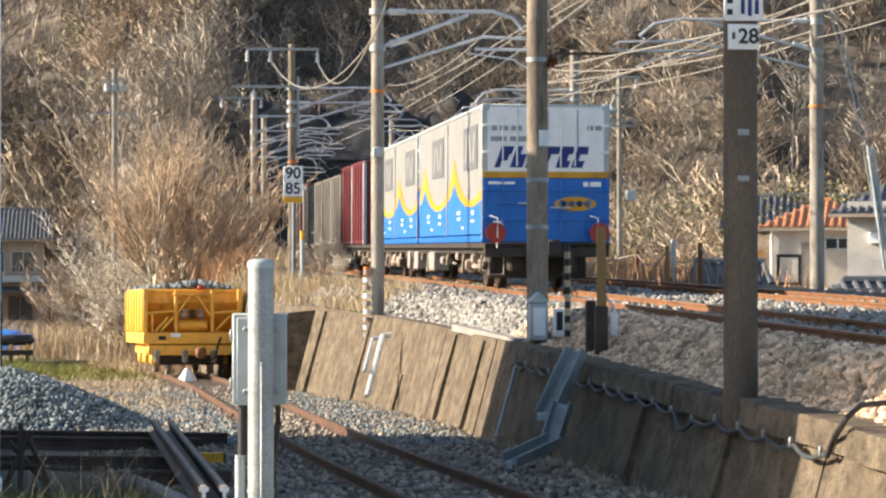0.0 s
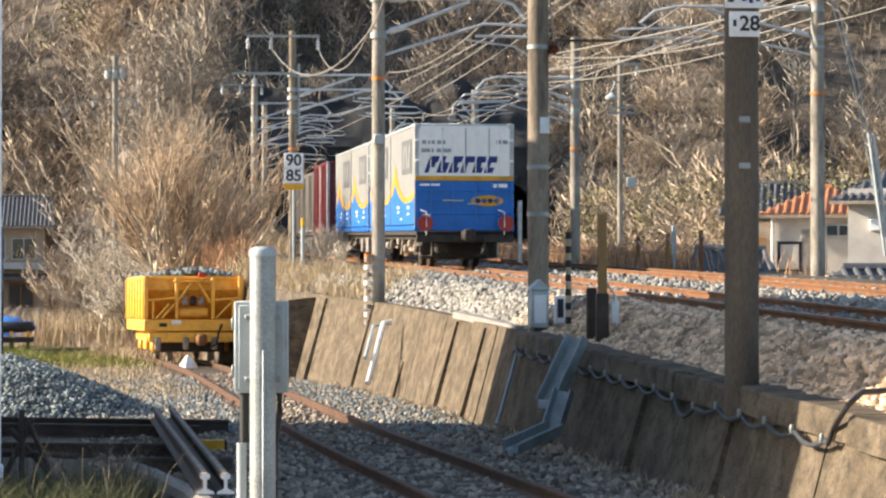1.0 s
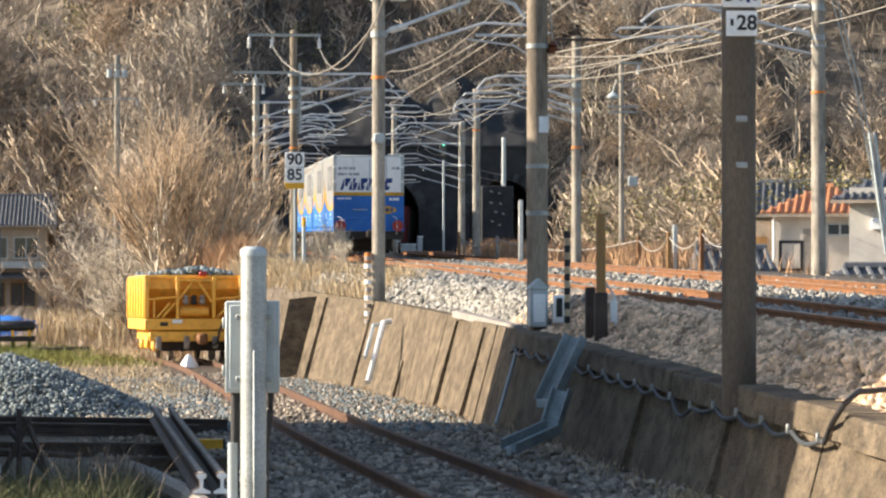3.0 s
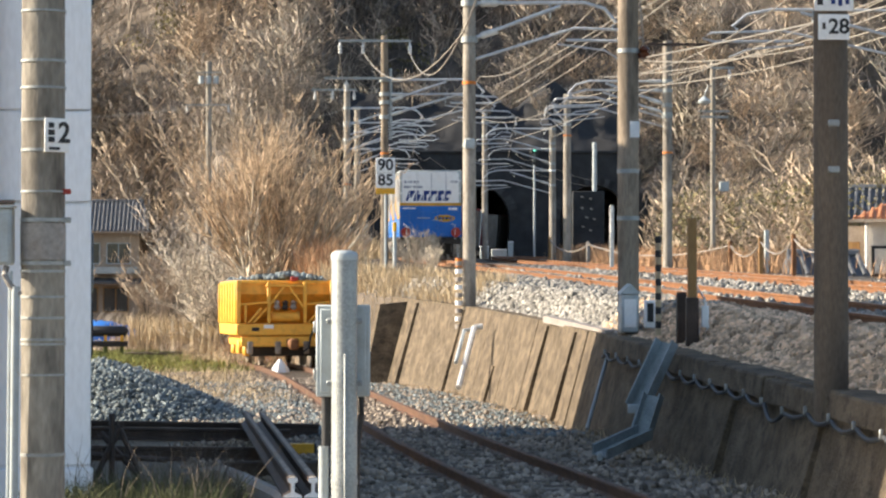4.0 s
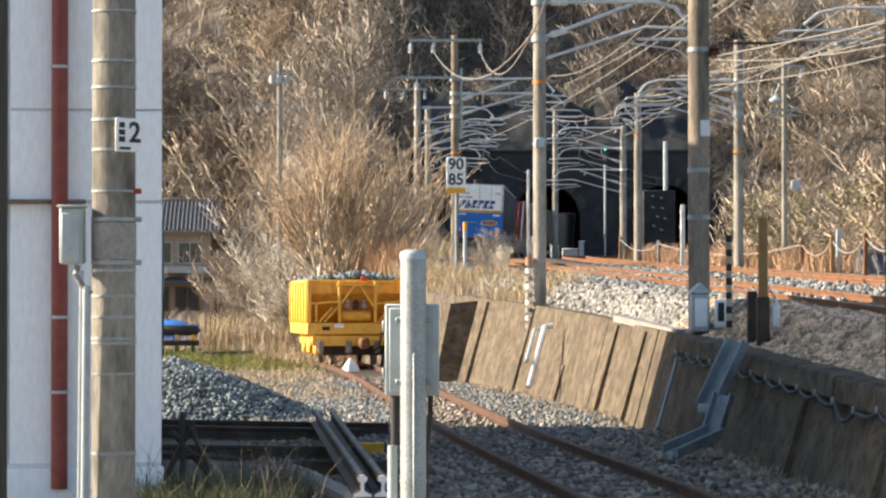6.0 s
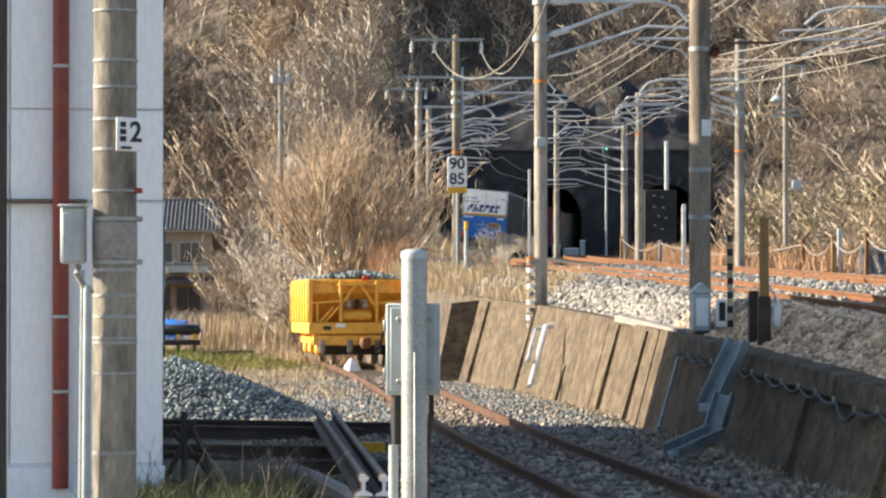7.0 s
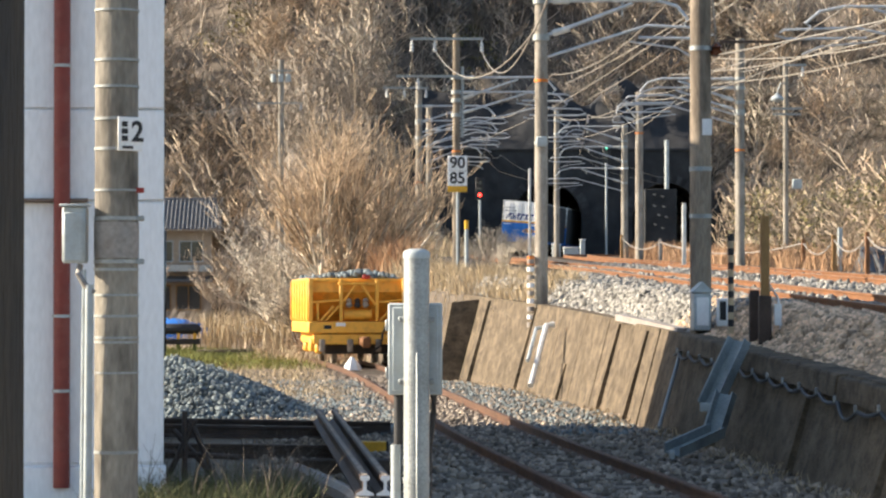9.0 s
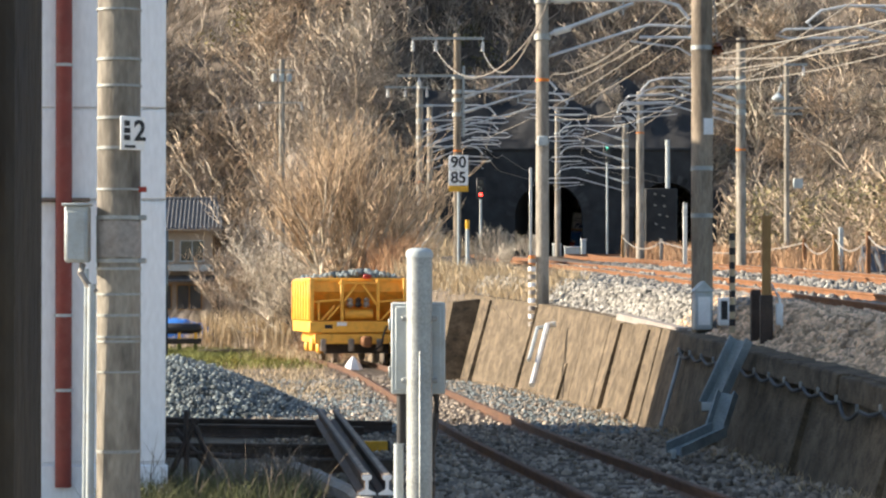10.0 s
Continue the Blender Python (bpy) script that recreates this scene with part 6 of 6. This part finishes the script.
hs = stones("stone_layer", hp, 0.038, M["stone_blue"], "fresh crushed stones of the heap")
hs.parent = heap
del hs["category"]
# load of the wagon
wl = [WAGON.matrix_basis @ Vector((R.uniform(-1.15, 1.15), R.uniform(0.4, 4.9), 2.2 + 0.12 * R.random())) for k in range(900)]
wl = [(p.x, p.y, p.z + 0.16 * max(0, 1 - abs(((p.x - WAGON.location.x)) / 1.1))) for p in wl]
stones("wagon_load", wl, 0.08, M["stone_blue"], "crushed stone load in the wagon")


# ---- bare trees ----
def grow(seed, height, levels=4, spread=0.55, trunks=1, kids=(5, 4, 4, 3), up=0.25, r0=0.09, rmin=0.012, fan=0.30):
    """Segments (start, end, radius at start, at end) of a bare branching tree."""
    r = random.Random(seed)
    segs = []

    def branch(p, d, length, rad, lev):
        n = 4 if lev == 0 else 3
        nodes = [p]
        for i in range(n):
            d = (d + Vector((r.gauss(0, 0.12), r.gauss(0, 0.12), r.gauss(0, 0.06) + up * 0.18))).normalized()
            q = nodes[-1] + d * (length / n)
            a, c = rad * (1 - 0.65 * i / n), rad * (1 - 0.65 * (i + 1) / n)
            segs.append((nodes[-1], q, max(a, rmin), max(c, rmin * 0.8)))
            nodes.append(q)
        if lev + 1 < levels:
            for k in range(kids[lev]):
                t = r.uniform(0.3, 1.0) * n
                i = min(int(t), n - 1)
                s = nodes[i].lerp(nodes[i + 1], t - i)
                side = Vector((r.gauss(0, 1), r.gauss(0, 1), r.gauss(0, 0.35))).normalized()
                nd = (d * (1 - spread) + side * spread + Vector((0, 0, up))).normalized()
                branch(s, nd, length * r.uniform(0.45, 0.72), rad * 0.5, lev + 1)
    for k in range(trunks):
        lean = Vector((r.gauss(0, fan if trunks > 1 else 0.1), r.gauss(0, fan if trunks > 1 else 0.1), 1)).normalized()
        branch(Vector((r.gauss(0, 0.08 * (trunks - 1)), r.gauss(0, 0.08 * (trunks - 1)), -0.3)), lean, height * (0.55 if trunks == 1 else 0.6), r0, 0)
    return segs


def seg_mesh(segs, sides=3):
    p0, p1 = np.array([s[0] for s in segs]), np.array([s[1] for s in segs])
    ra, rb = np.array([s[2] for s in segs]), np.array([s[3] for s in segs])
    d = p1 - p0
    d /= np.linalg.norm(d, axis=1)[:, None] + 1e-9
    u = np.cross(d, np.where(np.abs(d[:, 2:3]) > 0.9, [[1.0, 0, 0]], [[0, 0, 1.0]]))
    u /= np.linalg.norm(u, axis=1)[:, None] + 1e-9
    w = np.cross(d, u)
    rings = []
    for p, rad in ((p0, ra), (p1, rb)):
        for k in range(3):
            a = 2 * math.pi * k / 3
            rings.append(p + (u * math.cos(a) + w * math.sin(a)) * rad[:, None])
    v = np.stack(rings, 1)
    base = 6 * np.arange(len(segs))[:, None, None]
    f = np.array([(0, 1, 4, 3), (1, 2, 5, 4), (2, 0, 3, 5)])[None] + base
    return v.reshape(-1, 3), f[:, :sides].reshape(-1, 4)


TEMPL = [seg_mesh(grow(100 + k, 9.0, 4, 0.6, 1 if k % 2 else 2, (6, 5, 4, 0), 0.22, 0.12, 0.036), 2) for k in range(6)]
BUSH = [seg_mesh(grow(300 + k, 6.0, 3, 0.62, 4, (7, 6, 0), 0.2, 0.06, 0.03), 2) for k in range(5)]
FINE = [seg_mesh(grow(200 + k, 7.0, 4, 0.5, 3, (6, 5, 4, 0), 0.3, 0.09, 0.024), 2) for k in range(4)]


def woods(name, spots, templ, material, label):
    r = random.Random(len(spots))
    vs, fs, k = [], [], 0
    for x, y, z, s in spots:
        v, f = templ[r.randrange(len(templ))]
        a = r.uniform(0, 6.28)
        rot = np.array([[math.cos(a), -math.sin(a), 0], [math.sin(a), math.cos(a), 0], [0, 0, r.uniform(0.85, 1.2)]]) * s
        vs.append(v @ rot.T + [x, y, z])
        fs.append(f + k)
        k += len(v)
    return mass(name, np.concatenate(vs), np.concatenate(fs), material, label, "woods")


def spots(n, x0, x1, y0, y1, s0, s1, keep=lambda x, y: True, seed=3):
    r = random.Random(seed)
    out = []
    while len(out) < n:
        x, y = r.uniform(x0, x1), r.uniform(y0, y1)
        if abs(x) < 0.2 * y + 14 and keep(x, y):
            out.append((x, y, ground_z(x, y), r.uniform(s0, s1)))
    return out


off_line = lambda x, y: not (-6 < x < 24 and y < 192)
woods("hill_woods", spots(210, -56, 74, 192, 290, 0.8, 1.25, off_line, 5), TEMPL, M["bark"], "bare brown winter woods on the hillside")
woods("pale_woods", spots(60, -55, 80, 196, 270, 0.7, 1.1, off_line, 6), TEMPL, M["bark_pale"], "pale grey bare trees on the hillside")
woods("roadside_woods", spots(105, 17, 56, 118, 192, 0.7, 1.05, lambda x, y: x > far_x(min(y, 190)) + 6, 8), TEMPL, M["bark_warm"], "tan bare trees beside the line")
woods("left_woods", spots(34, -45, -9, 128, 185, 0.55, 0.95, lambda x, y: x < -10 - (y - 128) * 0.02 and not -0.118 < x / y < -0.09, 9), FINE, M["bark_warm"], "tan bare scrub trees behind the yard")


# ---- trees of their own ----
def own_tree(x, y, z, segs, material, label):
    ob = thing("tree", pose(x, y, z), label, "tree", "bare trees by the yard")
    big = [s for s in segs if s[2] > 0.035]
    small = [s for s in segs if s[2] <= 0.035]
    for nm, sg in (("trunk", big), ("crown", small)):
        v, f = seg_mesh(sg)
        m = mass(nm, v, f, M["bark_pale"] if nm == "trunk" else material, "", "")
        m["kind"] = ""
        del m["kind"]
        m.parent = ob


own_tree(-2.95, 85, side_z(85) - 0.2, grow(41, 7.5, 5, 0.42, 8, (6, 6, 4, 2), 0.22, 0.13, 0.0095, 0.27), M["twig"], "bare tan shrub tree with dense upright twigs")
own_tree(-5.3, 95, side_z(95) - 0.2, grow(42, 4.6, 5, 0.5, 7, (6, 5, 4, 2), 0.14, 0.11, 0.0115, 0.6), M["bark_pale"], "bare pale tree with long spreading limbs")
own_tree(-6.7, 101, side_z(101) - 0.2, grow(43, 4.6, 5, 0.58, 3, (5, 5, 4, 2), 0.20, 0.14, 0.012, 0.4), M["bark_pale"], "bare pale tree with crooked limbs")
own_tree(-2.3, 93, side_z(93) + 0.2, grow(47, 6.4, 5, 0.42, 4, (6, 5, 4, 2), 0.28, 0.10, 0.0105, 0.12), M["twig"], "bare tan shrub tree with dense upright twigs")


# ---- grass, brush and leaves ----
def blades(name, places, h0, h1, w, lean, material, label, category="grass", seed=1):
    r = np.random.default_rng(seed)
    p = np.asarray(places)
    n = len(p)
    a, h = r.uniform(0, 6.28, n), r.uniform(h0, h1, n)
    tip = np.stack([np.cos(a) * h * lean * r.uniform(0.2, 1, n), np.sin(a) * h * lean * r.uniform(0.2, 1, n), h], -1)
    b = r.uniform(0, 6.28, n)
    wv = np.stack([np.cos(b), np.sin(b), np.zeros(n)], -1) * w
    mid = tip * [0.35, 0.35, 0.6]
    v = np.stack([p - wv, p + wv, p + mid + wv * 0.7, p + mid - wv * 0.7, p + tip + wv * 0.15, p + tip - wv * 0.15], 1)
    f = np.array([(0, 1, 2, 3), (3, 2, 4, 5)])[None] + 6 * np.arange(n)[:, None, None]
    return mass(name, v.reshape(-1, 3), f.reshape(-1, 4), material, label, category)


def tufts(n, fx, fy, fz, per, rad, seed):
    r = random.Random(seed)
    out = []
    for k in range(n):
        x, y = fx(r), fy(r)
        y0 = y
        x = x(y) if callable(x) else x
        for j in range(per):
            a, c = x + r.gauss(0, rad), y0 + r.gauss(0, rad)
            out.append((a, c, fz(a, c) - 0.03))
    return out


top = lambda x, y: bank_z(max(x, wall_x(y) - bank_w(y)), y)
blades("dry_bank_grass", tufts(260, lambda r: (lambda y, q=r.uniform(-0.05, 1.1): wall_x(y) + q), lambda r: r.uniform(52, 76), top, 26, 0.14, 1), 0.12, 0.42, 0.008, 0.8, M["dry"], "tan dry grass along the wall top")
blades("dry_slope_grass", tufts(380, lambda r: (lambda y, q=r.uniform(-4, 1.5): wall_x(y) + q), lambda r: r.uniform(72, 150), top, 24, 0.22, 2), 0.2, 0.7, 0.014, 0.7, M["dry"], "tan dry grass on the embankment slope")
blades("red_brush", tufts(150, lambda r: (lambda y, q=r.uniform(-1.4, 1.3): wall_x(y) + q), lambda r: r.uniform(80, 118), top, 60, 0.35, 3), 0.4, 1.3, 0.012, 0.9, M["brush"], "reddish dry brush beside the line", "brush")
blades("far_brush", tufts(120, lambda r: (lambda y, q=r.uniform(2.3, 7.0): far_x(y) + q), lambda r: r.uniform(70, 178), top, 60, 0.4, 4), 0.25, 0.85, 0.014, 0.7, M["brush"], "reddish dry brush beyond the far track", "brush")
blades("between_brush", tufts(60, lambda r: (lambda y, q=r.uniform(-5.0, -2.6): main_x(y) + q), lambda r: r.uniform(105, 170), top, 60, 0.4, 14), 0.4, 1.4, 0.014, 0.7, M["dry"], "dry brush beside the curve", "brush")
blades("reeds", tufts(36, lambda r: r.uniform(-9.5, -5.4), lambda r: r.uniform(92, 112), ground_z, 60, 0.25, 5), 0.7, 1.6, 0.016, 0.35, M["dry"], "pale dry reeds behind the yard", "reeds")
blades("yard_scrub", tufts(520, lambda r: r.uniform(-11, -3.6), lambda r: r.uniform(92, 150), ground_z, 46, 0.5, 6), 0.12, 0.65, 0.014, 1.5, M["bark_warm"], "low dry scrub behind the yard", "scrub")
blades("yard_dry_grass", tufts(420, lambda r: (lambda y, q=r.uniform(-6, -1.2): side_x(y) + q), lambda r: r.uniform(46, 72), ground_z, 16, 0.25, 7), 0.05, 0.22, 0.009, 1.0, M["dry"], "short dry grass in the yard")
blades("yard_green_grass", tufts(420, lambda r: (lambda y, q=r.uniform(-5.2, -1.5): side_x(y) + q), lambda r: r.uniform(68, 100), ground_z, 40, 0.4, 8), 0.1, 0.26, 0.014, 0.9, M["green"], "patch of green grass by the siding")
blades("near_weeds", tufts(190, lambda r: r.uniform(-2.5, -1.2), lambda r: r.uniform(19.4, 22.2), ground_z, 26, 0.12, 9), 0.08, 0.42, 0.005, 0.9, M["weed"], "green weeds at the foot of the building", "weeds")
blades("near_dry_weeds", tufts(46, lambda r: r.uniform(-2.5, -1.2), lambda r: r.uniform(20, 24.5), ground_z, 8, 0.16, 10), 0.2, 0.75, 0.004, 0.7, M["hill"], "brown dead stalks among the weeds", "weeds")
blades("wall_foot_grass", tufts(200, lambda r: (lambda y, q=r.uniform(-0.75, -0.42): wall_x(y) + q), lambda r: r.uniform(20, 58), ground_z, 10, 0.08, 11), 0.04, 0.16, 0.006, 0.9, M["dry"], "dry grass at the foot of the wall")


def leaves(name, centres, per, rad, size, material, label, seed):
    r = np.random.default_rng(seed)
    c = np.repeat(np.asarray(centres), per, 0)
    n = len(c)
    d = r.normal(size=(n, 3))
    d /= np.linalg.norm(d, axis=1)[:, None]
    p = c + d * (rad * r.uniform(0.25, 1.0, (n, 1)) ** 0.6) * [1, 1, 0.8]
    u, w = r.normal(size=(n, 3)), r.normal(size=(n, 3))
    u *= size / np.linalg.norm(u, axis=1)[:, None]
    w *= size / np.linalg.norm(w, axis=1)[:, None]
    v = np.stack([p - u, p + w * 0.5, p + u, p - w * 0.5], 1)
    f = np.arange(4 * n).reshape(n, 4)
    return mass(name, v.reshape(-1, 3), f, material, label, "evergreens")


rr = random.Random(21)
cs = []
for k in range(46):
    y = rr.uniform(100, 168)
    x = far_x(y) + rr.uniform(9, 22)
    z = main_z(y) - 0.6
    for j in range(5):
        cs.append((x + rr.gauss(0, 0.9), y + rr.gauss(0, 0.9), z + rr.uniform(0.4, 4.2)))
leaves("olive_shrubs", cs, 55, 1.1, 0.11, M["leaf"], "olive evergreen shrubs among the bare trees", 5)
cs = [(rr.uniform(-60, 70), rr.uniform(215, 290)) for k in range(70)]
cs = [(x + rr.gauss(0, 1.2), y + rr.gauss(0, 1.2), ground_z(x, y) + rr.uniform(0.5, 4)) for x, y in cs for j in range(4) if off_line(x, y)]
leaves("hill_evergreens", cs, 60, 1.5, 0.22, M["leaf"], "scattered dark evergreen shrubs on the hillside", 6)

# undergrowth of thin stems on the slopes
hu = tufts(2000, lambda r: r.uniform(-48, 62), lambda r: r.uniform(182, 262), ground_z, 16, 1.1, 31)
hu = [p for p in hu if off_line(p[0], p[1] - 6)]
blades("hill_undergrowth", hu, 0.4, 1.7, 0.035, 1.3, M["bark"], "thin brown undergrowth stems on the hillside", "undergrowth", 3)
lu = tufts(900, lambda r: (lambda y, q=r.uniform(5, 26): far_x(min(y, 170)) + q), lambda r: r.uniform(95, 185), ground_z, 26, 0.8, 33)
blades("line_undergrowth", lu, 0.6, 2.4, 0.022, 1.1, M["bark_warm"], "thin tan undergrowth stems beside the line", "undergrowth", 4)

ls = []
for k in range(10):
    y = rr.uniform(104, 150)
    x = main_x(y) - rr.uniform(2.4, 5.0)
    ls.append((x, y, top(x, y), rr.uniform(0.16, 0.30)))
mid = [(main_x(y) + rr.uniform(1.95, 3.0), y, rr.uniform(0.10, 0.17)) for y in (124 + 2.1 * k for k in range(14))]
woods("track_shrubs", [(x, y, top(x, y), s) for x, y, s in mid], FINE, M["bark_pale"], "pale bare shrubs between the two tracks")
ls += [(rr.uniform(0.5, 2.2), yy, main_z(yy) - 0.25, rr.uniform(0.10, 0.19)) for yy in (76 + 1.2 * k for k in range(10))]
woods("line_shrubs", ls, FINE, M["bark_pale"], "pale bare shrubs beside the curve")

woods("hill_scrub", spots(170, -52, 62, 190, 268, 0.45, 0.85, off_line, 15), BUSH, M["bark"], "tangled brown scrub between the hillside trees")
woods("line_scrub", spots(130, 15, 50, 112, 188, 0.35, 0.75, lambda x, y: x > far_x(min(y, 178)) + 6, 16), BUSH, M["bark_pale"], "tangled pale scrub beside the line")

pz = main_z(180) - 0.6 + 8.0
woods("portal_scrub", [(rr.uniform(-3, 20.5), rr.uniform(183.5, 187.5), pz + rr.uniform(-0.2, 4.0), rr.uniform(0.2, 0.5)) for k in range(34)], BUSH, M["bark"], "brown scrub hanging over the tunnel portal")

woods("cutting_woods", spots(34, -15, 0.5, 163, 194, 0.45, 0.8, lambda x, y: True, 29), TEMPL, M["bark"], "bare brown trees on the bank of the cutting")
woods("cutting_scrub", spots(40, -14, 1.0, 160, 192, 0.25, 0.5, lambda x, y: True, 30), BUSH, M["bark"], "tangled scrub on the bank of the cutting")
woods("slope_woods", spots(75, 17, 54, 174, 228, 0.55, 1.0, lambda x, y: x > 19 or y > 200, 35), TEMPL, M["bark_warm"], "tan bare trees on the slope beyond the line")
woods("slope_scrub", spots(90, 17, 54, 172, 225, 0.35, 0.75, lambda x, y: x > 19 or y > 200, 36), BUSH, M["bark_pale"], "tangled pale scrub on the slope beyond the line")
woods("spur_woods", spots(60, -60, -10, 200, 250, 0.7, 1.1, lambda x, y: True, 23), TEMPL, M["bark"], "tan bare trees on the sunlit spur")
woods("foot_woods", spots(42, -34, -7, 197, 222, 0.85, 1.25, lambda x, y: True, 19), TEMPL, M["bark_warm"], "tan bare trees at the foot of the hill")

# ---- movement ----
ARC_Y = np.arange(20, 400, 0.5)
ARC_X = np.array([main_x(y) if y < 250 else main_x(250) + (y - 250) * 0.23 for y in ARC_Y])
ARC_S = np.concatenate([[0], np.cumsum(np.hypot(np.diff(ARC_X), np.diff(ARC_Y)))])
ARC_0 = float(np.interp(48.2, ARC_Y, ARC_S))


def on_track(s):
    y = float(np.interp(s, ARC_S, ARC_Y))
    return Vector((float(np.interp(s, ARC_S, ARC_X)), y, main_z(y)))


def gone(t):
    """Metres that the rear of the train has gone at t seconds."""
    return float(np.interp(t, TIMES, GONE))


TIMES = [0.0, 0.5, 1.0, 1.5, 2.0, 3.5, 4.5, 5.5, 7.5, 9.0, 9.5, 10.0]
GONE = [0.0, 7.4, 14.2, 20.8, 27.4, 46.6, 59.2, 71.6, 97.5, 117.5, 128.0, 148.0]


def motions():
    steps = [i * 0.25 for i in range(41)]
    for ob, base, *rest in TRAIN:
        rows = []
        for t in steps:
            s = ARC_0 + gone(t) + base
            a, b = on_track(s - 9.2), on_track(s + 9.2)
            d = b - a
            turn = Matrix.Translation((a + b) / 2) @ pose(0, 0, 0, math.degrees(math.atan2(d.z, math.hypot(d.x, d.y))), 0, -math.degrees(math.atan2(d.x, d.y))) @ pose(0, 0, 0, 0, 4.5 * sm(118, 142, a.y), 0)
            if rest:
                turn = turn @ pose(0, rest[0], 0.895)
            rows.append((t, turn))
        walk(ob, rows)


motions()
